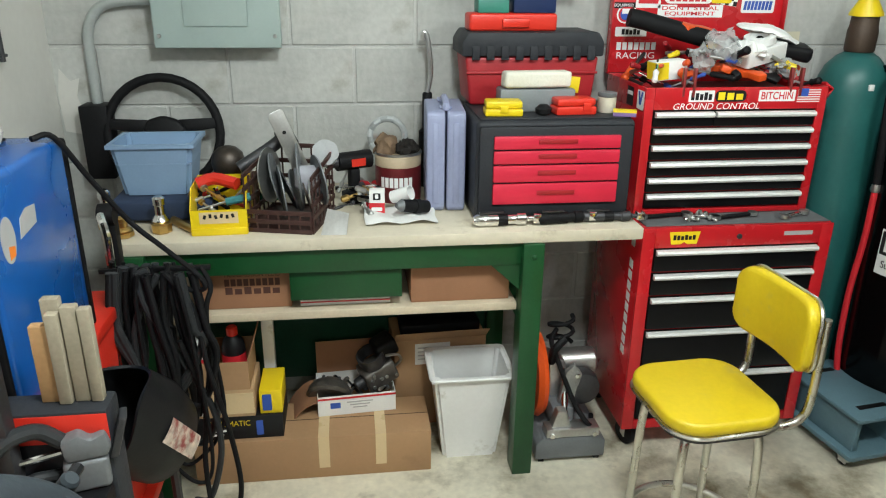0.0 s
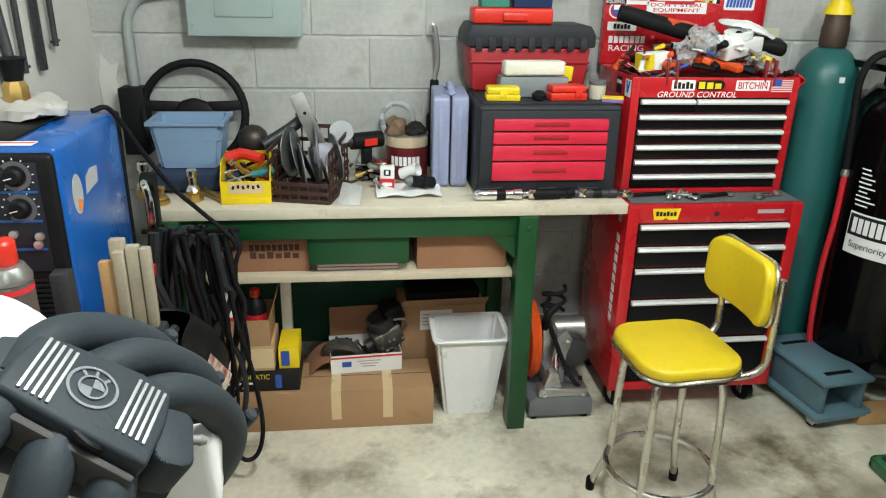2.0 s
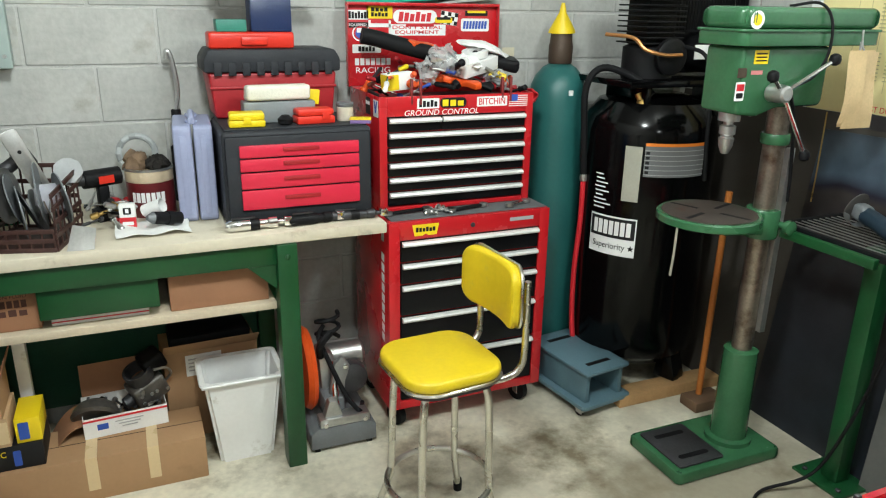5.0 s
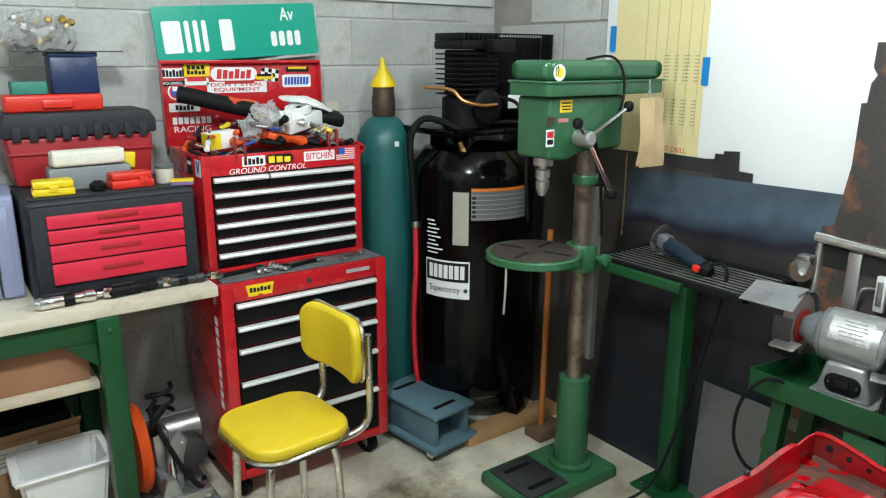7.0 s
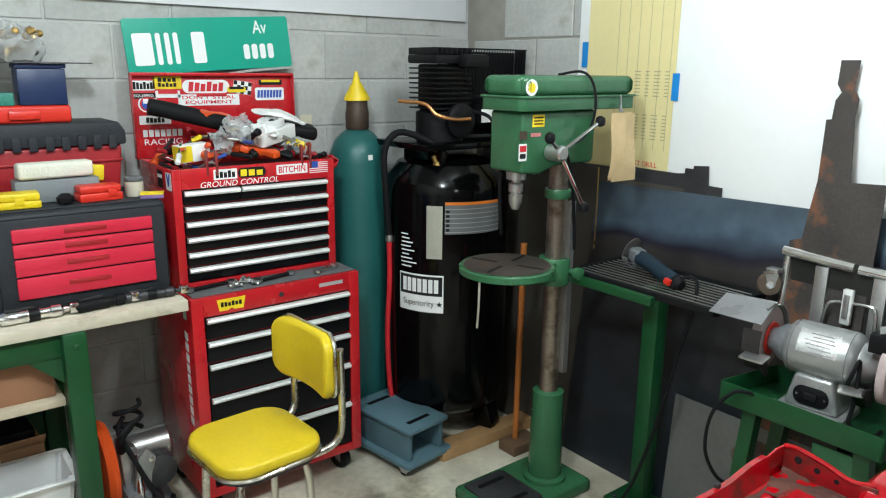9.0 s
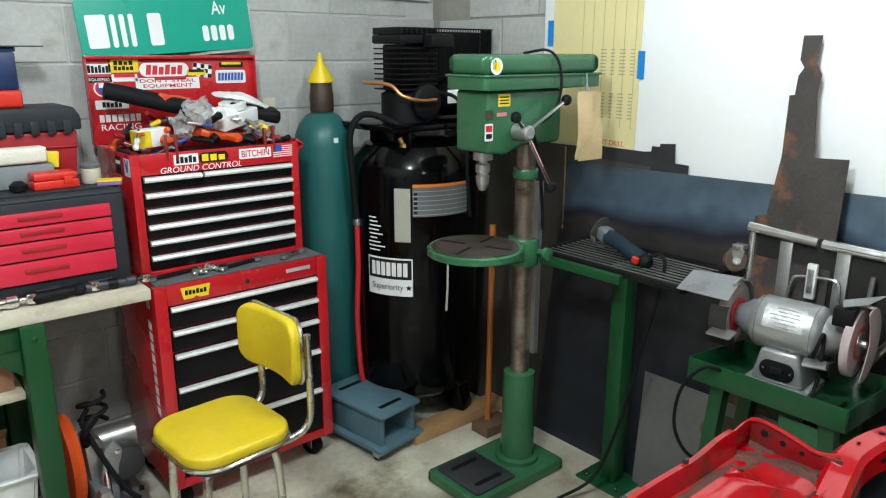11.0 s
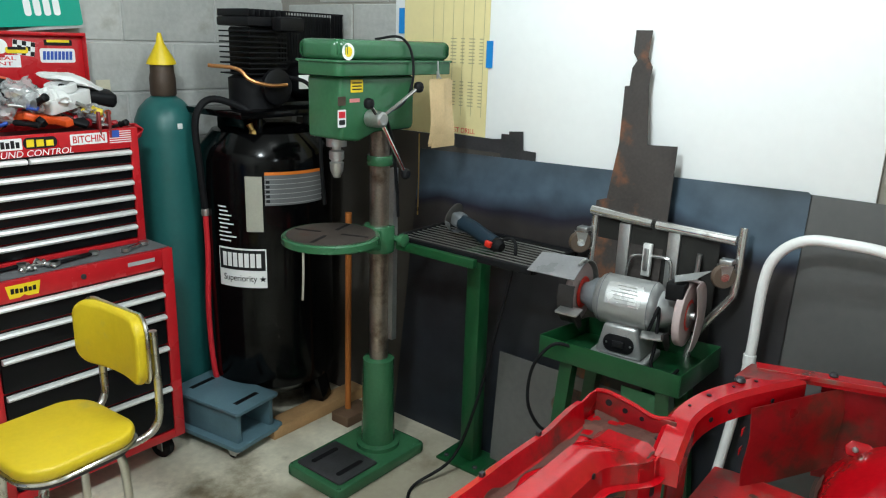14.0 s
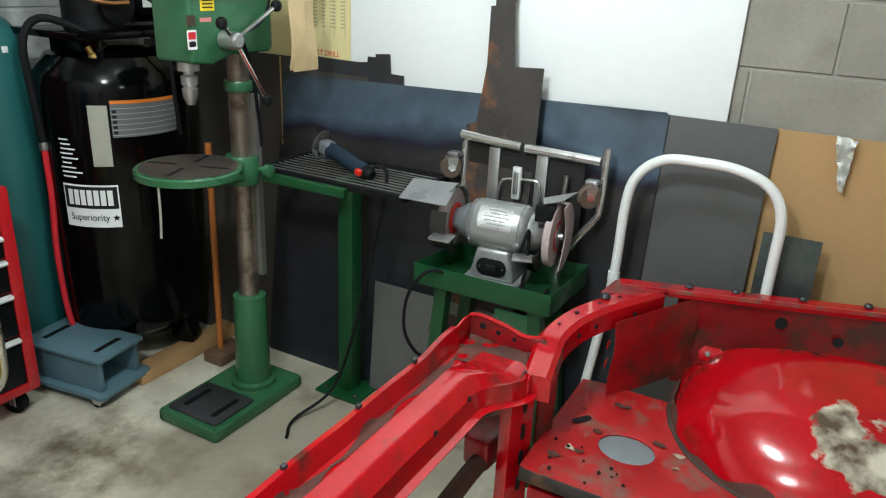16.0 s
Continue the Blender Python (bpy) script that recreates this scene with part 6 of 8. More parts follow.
# the upright between the corner and the tray, a folded channel
pl0 = part("pillar", prism([(1.655, 0.7), (1.735, 0.675), (1.76, 0.69), (1.754, 0.696), (1.733, 0.683), (1.664, 0.706), (1.67, 0.73), (1.663, 0.732)], 0.0, 0.69, "z", 0.0015), CARRED, car, "red upright channel")
part("pillar_flange", prism([(1.762, 0.672), (1.835, 0.655), (1.838, 0.661), (1.765, 0.68)], 0.3, 0.7, "z", 0.0015), CARDUST, pl0)
for k in range(5):
    part("pillar_slot", prism(rounded(-0.007, 0.007, -0.022, 0.022, 0.006), -0.0005, 0.001, "z"), BLACK, pl0, "", Matrix.Translation((1.7, 0.6845, 0.33 + 0.075 * k)) @ Vector((-0.3, -0.95, 0)).to_track_quat("Z", "Y").to_matrix().to_4x4())
part("horn_box", prism([(1.67, 0.76), (1.8, 0.745), (1.82, 0.8), (1.76, 0.85), (1.68, 0.83)], 0.42, 0.5, "z", 0.01, 3), CARDUST, car, "dusty red tow bracket")
part("tie_bar", tube([(1.1, 0.8, 0.36), (1.55, 0.79, 0.425), (1.72, 0.78, 0.445)], 0.024, 14, sub=3), mat("brown_tube", (0.12, 0.07, 0.055), 0.5, 0.4), car, "brown steel tube")
part("jack_post", box(1.9, 2.0, -0.1, 0.0, 0.0, 0.38, 0.004), DKSTEEL, car)


# ---- electrical panel and conduit ----
ep = thing("electrical_panel", "grey-green steel electrical panel on the block wall", "electrical panel")
part("cabinet", box(-0.552, -0.158, 2.985, 3.071, 1.372, 2.15, 0.004), PANELGREY, ep)
part("cover", box(-0.558, -0.152, 2.972, 2.9845, 1.366, 2.156, 0.006, 3), PANELGREY, ep)
dr = part("door", box(-0.458, -0.255, 2.966, 2.9715, 1.435, 2.05, 0.004, 2), PANELGREY, ep, "hinged panel door")
for x in (-0.54, -0.172):
    part("screw", lathe([(0.007, 0), (0.006, 0.004)], 10, pose(x, 2.972, 1.405, 90, 0, 0)), STEEL, ep)
part("conduit", tube([(-0.56, 3.045, 1.512), (-0.65, 3.045, 1.51), (-0.73, 3.045, 1.49), (-0.775, 3.045, 1.43), (-0.784, 3.045, 1.35), (-0.784, 3.045, 1.18)], 0.0165, 12, sub=5), mat("conduit_grey", (0.4, 0.43, 0.42), 0.4, 0.3), ep, "bent steel conduit")
solid("junction_box", box(-0.83, -0.74, 2.98, 3.07, 0.93, 1.18, 0.006), BLACKPL, "black outlet box under the conduit", "outlet box")


# ---- things on the bench ----
BZ = 0.8802
rg = solid("folded_cloth", lumpy(box(-0.66, -0.36, 2.62, 2.9, BZ + 0.008, 0.958, 0.012, 3), 0.006, 0.06), mat("navy_cloth", (0.02, 0.035, 0.075), 0.9), "folded navy cloth under the plastic tub", "cloth")
tubx = thing("plastic_tub", "empty blue-grey plastic tub on a folded cloth", "tub", pose(-0.53, 2.745, 0.96))


def open_bin(w0, d0, w1, d1, h, t, material, parent, lip=0.0, name="shell"):
    """A tapered open container, wall thickness t, from its base size to its rim size."""
    b = bmesh.new()
    prof = [(w0 / 2, d0 / 2, 0), (w1 / 2, d1 / 2, h), (w1 / 2 + lip, d1 / 2 + lip, h), (w1 / 2 + lip, d1 / 2 + lip, h + (0.012 if lip else 0.0001)), (w1 / 2 - t, d1 / 2 - t, h + (0.012 if lip else 0.0001)), (w0 / 2 - t, d0 / 2 - t, t)]
    rings = [[b.verts.new((sx * a, sy * c, z)) for sx, sy in ((-1, -1), (1, -1), (1, 1), (-1, 1))] for a, c, z in prof]
    for lo, hi in zip(rings, rings[1:]):
        for k in range(4):
            b.faces.new((lo[k], lo[(k + 1) % 4], hi[(k + 1) % 4], hi[k]))
    b.faces.new(rings[0][::-1])
    b.faces.new(rings[-1])
    bmesh.ops.recalc_face_normals(b, faces=b.faces[:])
    bmesh.ops.bevel(b, geom=[e for e in b.edges if abs(e.verts[0].co.z - e.verts[1].co.z) > h * 0.5], offset=min(w0, d0) * 0.09, segments=3, affect="EDGES")
    return part(name, b, material, parent)


open_bin(0.195, 0.15, 0.238, 0.185, 0.148, 0.004, BASINBLUE, tubx, 0.008)
part("step_line", prism(rounded(-0.1125, 0.1125, -0.0875, 0.0875, 0.018), 0.096, 0.1, "z"), BASINBLUE, tubx)
sw = thing("steering_wheel", "black car steering wheel leaning against the wall", "steering wheel", pose(-0.565, 2.99, 1.085, -8, 0, 0))
part("rim", tube([(0.185 * math.cos(k * math.pi / 16), 0, 0.185 * math.sin(k * math.pi / 16)) for k in range(32)], 0.0155, 12, closed=True, sub=1), RUBBER, sw)
part("hub_pad", prism([(-0.075, -0.02), (-0.05, 0.045), (0.0, 0.06), (0.05, 0.045), (0.075, 0.02), (0.07, -0.06), (-0.05, -0.07)], -0.03, 0.012, "y", 0.012, 3), BLACKPL, sw)
for sx in (-1, 1):
    part("spoke", prism([(sx * 0.05, 0.045), (sx * 0.175, 0.05), (sx * 0.178, 0.015), (sx * 0.05, 0.0)], -0.012, 0.008, "y", 0.004), BLACKPL, sw)
yb = thing("parts_bin", "yellow plastic parts bin full of pliers and small tools", "parts bin", pose(-0.33, 2.61, BZ, 0, 0, 2))
sd0 = [(-0.1, 0), (0.1, 0), (0.1, 0.13), (-0.05, 0.13), (-0.1, 0.075)]
for x in (-0.08, 0.077):
    part("side_wall", prism(sd0, x, x + 0.003, "x"), YELLOWP, yb)
part("base", box(-0.077, 0.077, -0.1, 0.1, 0.0, 0.004), YELLOWP, yb)
part("front_wall", box(-0.077, 0.077, -0.1, -0.097, 0.0, 0.075), YELLOWP, yb)
part("rear_wall", box(-0.077, 0.077, 0.097, 0.1, 0.0, 0.13), YELLOWP, yb)
part("foot_rim", box(-0.08, 0.08, -0.108, -0.1005, 0.0, 0.022, 0.002), YELLOWP, yb)
tp = flat("tape_label", 0.11, 0.035, TAPE, yb, face(0.0, -0.1, 0.052), "masking tape with handwriting")
for k in range(6):
    flat("mark", 0.008, 0.012, BLACK, tp, pose(-0.04 + 0.016 * k, 0.006 if k % 2 else 0.003, 0.001, 0, 0, 15 * (k % 3 - 1)))
tk = thing("pliers", "tool with red grips lying in the yellow bin", "pliers")
part("grip", tube([(-0.4, 2.62, 1.005), (-0.35, 2.63, 1.018), (-0.28, 2.6, 1.008)], 0.019, 10, sub=3), BRIGHTRED, tk)
tk = thing("screwdriver", "screwdriver with a teal handle in the yellow bin", "screwdriver")
part("handle", tube([(-0.31, 2.56, 0.965), (-0.24, 2.565, 0.978)], 0.012, 10, sub=0), mat("teal_handle", (0.04, 0.2, 0.22), 0.4), tk)
part("blade", bar((-0.39, 2.55, 0.945), (-0.31, 2.56, 0.965), 0.004, 6), STEEL, tk)


def scatter(n, x0, x1, y0, y1, z0, z1, kinds, group, seed, lmin=0.04, lmax=0.12):
    """Small tools and fittings lying at random in a heap."""
    random.seed(seed)
    for i in range(n):
        name, label, cat, mats_ = kinds[i % len(kinds)]
        x, y, z = random.uniform(x0, x1), random.uniform(y0, y1), random.uniform(z0, z1)
        t = thing(name, label, cat, pose(x, y, z, random.uniform(-25, 25), random.uniform(-25, 25), random.uniform(0, 180)), group)
        L, r = random.uniform(lmin, lmax), random.uniform(0.005, 0.012)
        a, c = random.choice(mats_), random.choice(mats_)
        part("body", lathe([(r * 0.6, -L / 2), (r, -L / 2 + 0.004), (r, -L * 0.1), (r * 0.55, -L * 0.05), (r * 0.5, L / 2 - 0.005), (r * 0.3, L / 2)], 10, pose(0, 0, 0, 0, 90, 0)), a, t)
        part("end", lathe([(r * 0.4, 0), (r * 1.5, 0.003), (r * 1.5, 0.012), (r * 0.5, 0.016)], 10, pose(L / 2 - 0.01, 0, 0, 0, 90, 0)), c, t)


KT = (("hand_tool", "small steel and black hand tool", "tool", (STEEL, BLACKPL, CHROME)), ("fitting", "bare metal pipe fitting", "fitting", (STEEL, BRASS, DKSTEEL)), ("hand_tool", "small tool with a coloured grip", "tool", (REDDK, STEEL, BLACKPL)))
scatter(12, -0.39, -0.27, 2.56, 2.68, 0.93, 0.985, KT, "small tools in the yellow bin", 21, 0.05, 0.11)

# maroon crate with cut-off wheels
cr = thing("plastic_crate", "maroon lattice plastic crate of grinding discs", "crate", pose(-0.125, 2.63, BZ, 0, 0, -14))
for y in (-0.13, 0.125):
    for z in (0.0, 0.028, 0.056) if y < 0 else (0.0, 0.05, 0.1, 0.15, 0.2):
        part("rail", box(-0.1, 0.1, y, y + 0.005, z, z + 0.014, 0.001), MAROON, cr)
    for k in range(7):
        x = -0.1 + 0.0325 * k
        part("bar", box(x, x + 0.005, y + 0.0006, y + 0.0044, 0.0142, 0.056 if y < 0 else 0.2), MAROON, cr)
for x in (-0.105, 0.1):
    for k in range(5):
        part("side_rail", prism([(-0.125, 0.04 * k), (0.125, 0.04 * k + 0.025 * (k > 2)), (0.125, 0.04 * k + 0.014 + 0.025 * (k > 2)), (-0.125, 0.04 * k + 0.014)], x, x + 0.005, "x"), MAROON, cr)
    for k in range(7):
        y = -0.12 + 0.038 * k
        part("side_bar", box(x + 0.0006, x + 0.0044, y, y + 0.006, 0.0, 0.16), MAROON, cr)
part("base", box(-0.1, 0.1, -0.125, 0.125, 0.002, 0.006), MAROON, cr)
random.seed(5)
for k in range(9):
    r = random.uniform(0.06, 0.1)
    solid("grinding_disc", lathe([(0.01, 0), (r, 0), (r, 0.004), (0.01, 0.004)], 28), random.choice((DKSTEEL, GREYCAST, STEEL, mat("disc_brown", (0.1, 0.075, 0.06), 0.8))), "worn abrasive disc standing in the crate", "grinding disc", pose(-0.19 + 0.019 * k, 2.62 + random.uniform(-0.02, 0.06), 0.885 + r + random.uniform(0, 0.05), random.uniform(-8, 8), 78 + random.uniform(-8, 8), random.uniform(-15, 15)), "discs in the crate")
jg = thing("steel_bracket", "slotted bare steel bracket leaning in the crate", "bracket", pose(-0.12, 2.68, 1.1, 0, -22, 20))
part("plate", prism(rounded(-0.025, 0.025, -0.12, 0.12, 0.012), 0, 0.004, "y", 0.001), STEEL, jg)
for z in (-0.06, 0.05):
    part("hole", lathe([(0.006, 0), (0.006, 0.001)], 10, pose(0, -0.0002, z, 90, 0, 0)), BLACK, jg)
ml = thing("cutoff_tool", "dark steel cut-off tool lying on the crate", "tool", pose(-0.2, 2.72, 1.08, 0, -28, 20))
part("body", tube([(-0.1, 0, 0), (0.0, 0, 0.0), (0.06, 0, 0.005)], 0.02, 12, sub=2), DKSTEEL, ml)
part("head", box(0.05, 0.1, -0.03, 0.03, -0.03, 0.03, 0.008), DKSTEEL, ml)
solid("wire_brush", lumpy(lathe([(0.02, 0), (0.04, 0.006), (0.042, 0.03), (0.02, 0.034)], 20, pose(-0.02, 2.73, 1.06, 60, 10, 0)), 0.004, 0.02), mat("grey_brush", (0.35, 0.36, 0.37), 0.6), "grey wire cup brush on the crate", "brush")
solid("cloth_bag", lumpy(box(-0.04, 0.04, -0.03, 0.03, -0.03, 0.05, 0.02, 3), 0.014, 0.03, 3), mat("grey_rag", (0.45, 0.45, 0.5), 0.9), "pale grey rag stuffed in the crate", "rag", pose(-0.07, 2.62, 1.0))
solid("steel_shim", prism([(-0.045, -0.03), (0.03, -0.045), (0.05, 0.02), (-0.01, 0.05)], 0, 0.003, "z"), STEEL, "bare sheet steel offcut resting on the bench edge", "offcut", pose(0.005, 2.5, BZ + 0.028, 50, -12, 0))
hb = solid("hitch_ball", lathe([(0.012, -0.052), (0.03, -0.048), (0.047, -0.03), (0.054, 0), (0.047, 0.03), (0.028, 0.047), (0.008, 0.053)], 28), mat("brown_cast", (0.06, 0.048, 0.04), 0.4, 0.6, var=0.3), "dark cast steel ball", "ball", pose(-0.33, 2.79, 1.03))
solid("wood_riser", box(-0.4, -0.25, 2.74, 2.88, BZ, 0.976, 0.004), mat("dark_wood", (0.14, 0.08, 0.045), 0.7), "dark wooden block at the back of the bench", "block")
solid("green_bottle", lathe([(0.035, 0), (0.036, 0.1), (0.03, 0.13), (0.012, 0.15)], 20, pose(-0.22, 2.86, BZ)), mat("dark_green_glass", (0.01, 0.09, 0.045), 0.2), "dark green bottle behind the crate", "bottle")
for x, y, h in ((-0.5, 2.55, 0.11), (-0.665, 2.6, 0.12), (-0.6, 2.52, 0.06)):
    vl = thing("gas_valve", "brass and chrome gas fitting standing on the bench", "valve", pose(x, y, BZ), "gas fittings")
    part("base_nut", lathe([(0.026, 0), (0.03, 0.004), (0.03, h * 0.25), (0.022, h * 0.28)], 8), BRASS, vl)
    part("stem", lathe([(0.022, h * 0.28), (0.026, h * 0.34), (0.022, h * 0.42), (0.014, h * 0.5), (0.014, h * 0.75), (0.018, h * 0.78), (0.018, h * 0.95), (0.012, h)], 18), CHROME if h > 0.08 else BRASS, vl)
solid("brass_rod", bar((-0.48, 2.62, BZ + 0.013), (-0.4, 2.52, BZ + 0.013), 0.013), BRASS, "short brass rod on the bench", "rod")

# coffee can
cn = thing("coffee_can", "red and cream coffee can stuffed with rags and parts", "can", pose(0.22, 2.84, BZ))
part("body", lathe([(0.076, 0), (0.078, 0.003), (0.078, 0.118), (0.076, 0.12)], 36), mat("can_maroon", (0.13, 0.012, 0.015), 0.35), cn)
part("cream_band", lathe([(0.0765, 0.12), (0.0785, 0.122), (0.0785, 0.155), (0.077, 0.158)], 36), mat("can_cream", (0.55, 0.44, 0.3), 0.4), cn)
part("rim", lathe([(0.077, 0.158), (0.08, 0.16), (0.08, 0.166), (0.072, 0.166), (0.072, 0.15)], 36, cap=False), STEEL, cn)
ob = logo((7,), 0.034, WHITE, cn, Matrix.Identity(4), 0.115)
for v in ob.data.vertices:
    a = radians(262) + v.co.x / 0.079
    v.co = ((0.0786 + v.co.z) * math.cos(a), (0.0786 + v.co.z) * math.sin(a), 0.072 + v.co.y)
def crumple(r, h, seed):
    """A finely crumpled lump of cloth or paper."""
    b = lathe([(r * 0.3, -0.02), (r * 0.8, -0.018), (r, 0.0), (r * 1.02, h * 0.35), (r * 0.9, h * 0.6), (r * 0.65, h * 0.85), (r * 0.3, h)], 40)
    bmesh.ops.subdivide_edges(b, edges=b.edges[:], cuts=1)
    lumpy(b, r * 0.4, r * 0.55, seed)
    return lumpy(b, r * 0.14, r * 0.16, seed + 3)


solid("brown_paper_rag", crumple(0.04, 0.05, 4), mat("brown_rag", (0.2, 0.13, 0.08), 0.9, var=0.3, scale=30), "crumpled brown paper in the coffee can", "paper", pose(0.18, 2.84, 1.05))
solid("oily_rag", crumple(0.036, 0.035, 9), mat("oily_cloth", (0.025, 0.022, 0.02), 0.8, var=0.3, scale=30), "dark oily rag in the coffee can", "rag", pose(0.25, 2.83, 1.045))
solid("grey_gasket", tube([(0.06 * math.cos(k * math.pi / 8), 0.008 * math.sin(3 * k), 0.06 * math.sin(k * math.pi / 8)) for k in range(16)], 0.011, 8, closed=True, sub=2), mat("grey_seal", (0.4, 0.42, 0.42), 0.6), "grey ring gasket leaning behind the can", "gasket", pose(0.19, 2.93, 1.075, -10, 0, 0))
scatter(16, 0.0, 0.13, 2.62, 2.86, BZ + 0.015, BZ + 0.07, KT, "loose tools beside the crate", 33, 0.06, 0.14)
pd = thing("cordless_drill", "black cordless drill standing on the bench", "drill", pose(0.07, 2.8, BZ, 0, 0, 25))
part("battery", box(-0.035, 0.035, -0.03, 0.03, 0, 0.04, 0.006), BLACKPL, pd)
part("grip", box(-0.018, 0.018, -0.016, 0.016, 0.0402, 0.12, 0.008, 3), BLACKPL, pd)
part("motor_housing", tube([(-0.06, 0, 0.145), (0.06, 0, 0.145)], 0.03, 16, sub=0), BLACKPL, pd)
part("chuck", lathe([(0.02, 0), (0.018, 0.03), (0.008, 0.045)], 14, pose(-0.06, 0, 0.145, 0, -90, 0)), DKSTEEL, pd)
part("badge", box(-0.02, 0.03, -0.0315, -0.029, 0.13, 0.155), BRIGHTRED, pd)
mb = thing("parts_carton", "small red and white parts carton", "carton", pose(0.14, 2.66, BZ, 0, 0, -6))
part("carton", box(-0.024, 0.024, -0.014, 0.014, 0, 0.085, 0.001), PAPER, mb)
part("red_panel", box(-0.0245, 0.0245, -0.0146, 0.0, 0.002, 0.042), REDPRINT, mb)
flat("mark", 0.024, 0.022, BLACK, mb, face(0, -0.0142, 0.063), r=0.003)
flat("mark", 0.01, 0.014, WHITE, mb, face(0, -0.016, 0.064))
flat("mark", 0.034, 0.012, WHITE, mb, face(0, -0.0148, 0.022), r=0.003)
solid("paper_towel", lumpy(sheet(lambda u, v: (0.1 + 0.22 * u, 2.54 + 0.16 * v, BZ + 0.006 + 0.012 * math.sin(6 * u + 2 * v) ** 2), 14, 10, 0.002), 0.006, 0.05, 2), PAPER, "crumpled white paper towel on the bench", "paper")
nz = thing("spray_nozzle", "short black rubber-capped tool on a paper towel", "tool", pose(0.255, 2.61, BZ + 0.04, 0, 12, 30))
part("body", tube([(-0.05, 0, 0), (0.05, 0, 0)], 0.02, 14, sub=0), RUBBER, nz)
part("collar", lathe([(0.023, 0), (0.023, 0.02)], 14, pose(0.0, 0, 0, 0, 90, 0)), BLACKPL, nz)
part("nozzle", lathe([(0.02, 0), (0.008, 0.02)], 14, pose(-0.05, 0, 0, 0, -90, 0)), GREYCAST, nz)
solid("cup_white", lathe([(0.02, 0), (0.024, 0.07), (0.022, 0.07), (0.018, 0.004)], 20, pose(0.19, 2.68, BZ + 0.05, 70, 0, 60), cap=False), WHITEP, "white plastic tube lying on the bench", "tube")

# moulded tool case
cs = thing("tool_case", "scuffed lavender-blue moulded plastic tool case standing upright", "tool case", pose(0.37, 2.8, BZ, 0, 0, -4))
for x0, x1 in ((-0.062, -0.003), (0.003, 0.062)):
    part("half_shell", prism(rounded(-0.135, 0.135, 0.0, 0.325, 0.022, 4), x0, x1, "x", 0.008, 3), CASEBLUE, cs)
    part("ridge", box(x0 + 0.02, x1 - 0.02, -0.1385, -0.1352, 0.03, 0.29, 0.001), CASEBLUE, cs)
part("handle", tube([(0.0, -0.1, 0.325), (0.0, -0.09, 0.345), (0.0, 0.02, 0.345), (0.0, 0.03, 0.325)], 0.012, 8, sub=3), CASEBLUE, cs)
for y in (-0.07, 0.07):
    part("latch", box(-0.02, 0.02, y - 0.02, y + 0.02, 0.3255, 0.335, 0.003), CASEBLUE, cs)

# four-drawer box
fb = thing("drawer_box", "charcoal plastic tool box with four red drawers", "tool box", pose(0.685, 2.72, BZ))
part("body", box(-0.248, 0.248, -0.165, 0.16, 0, 0.315, 0.016, 3), CHARCOAL, fb)
part("face_frame", box(-0.24, 0.24, -0.175, -0.1655, 0.02, 0.3, 0.008), CHARCOAL, fb)
for z0, z1 in ((0.06, 0.125), (0.13, 0.182), (0.187, 0.227), (0.232, 0.272)):
    d = part("drawer", box(-0.197, 0.197, -0.187, -0.1755, z0, z1, 0.004), REDPINK, fb)
    part("pull_recess", box(-0.06, 0.06, -0.1915, -0.1872, (z0 + z1) / 2 - 0.003, (z0 + z1) / 2 + 0.011, 0.002), REDDK, d)
part("top_tray", box(-0.235, 0.235, -0.15, 0.15, 0.3152, 0.32, 0.002), CHARCOAL, fb)
TZ = BZ + 0.3205
yc = thing("bit_case", "small yellow plastic bit case", "case", pose(0.53, 2.63, TZ, 0, 0, -4))
part("base", box(-0.058, 0.058, -0.035, 0.035, 0, 0.022, 0.005), YELLOWP, yc)
part("lid", box(-0.056, 0.056, -0.033, 0.033, 0.0225, 0.046, 0.007), YELLOWP, yc)
part("latch", box(-0.012, 0.012, -0.0385, -0.0355, 0.012, 0.032, 0.001), YELLOWP, yc)
rc = thing("bit_case", "small red plastic bit case", "case", pose(0.755, 2.64, TZ, 0, 0, 4))
part("base", box(-0.065, 0.065, -0.035, 0.035, 0, 0.026, 0.005), BRIGHTRED, rc)
part("lid", box(-0.063, 0.063, -0.033, 0.033, 0.0265, 0.05, 0.008), BRIGHTRED, rc)
part("latch", box(0.02, 0.045, -0.039, -0.0355, 0.014, 0.036, 0.001), BRIGHTRED, rc)
gt = thing("grey_case", "low grey plastic case holding a white sponge", "case", pose(0.65, 2.71, TZ))
part("case", box(-0.12, 0.12, -0.04, 0.04, 0, 0.07, 0.006), mat("grey_plastic", (0.2, 0.22, 0.23), 0.5), gt)
sp = solid("sponge", lumpy(box(-0.11, 0.105, -0.03, 0.035, 0, 0.05, 0.01, 3), 0.004, 0.03), mat("dirty_white_foam", (0.72, 0.7, 0.6), 0.9, bump=0.4), "dirty white foam block on a grey case", "foam", pose(0.65, 2.7, TZ + 0.0725, 0, 0, 3))
solid("yellow_pack", box(-0.02, 0.02, -0.01, 0.01, 0, 0.05, 0.002), YELLOWPRINT, "small yellow packet beside the foam", "packet", pose(0.775, 2.735, TZ + 0.0505, 0, 6, 0))
jr = thing("small_jar", "small jar with a pale label and grey lid", "jar", pose(0.87, 2.66, TZ))
part("jar", lathe([(0.027, 0), (0.029, 0.004), (0.029, 0.045), (0.026, 0.048)], 20), mat("jar_label", (0.6, 0.55, 0.45), 0.5), jr)
part("lid", lathe([(0.029, 0.0485), (0.03, 0.05), (0.03, 0.06), (0.028, 0.062)], 20), GREYCAST, jr)
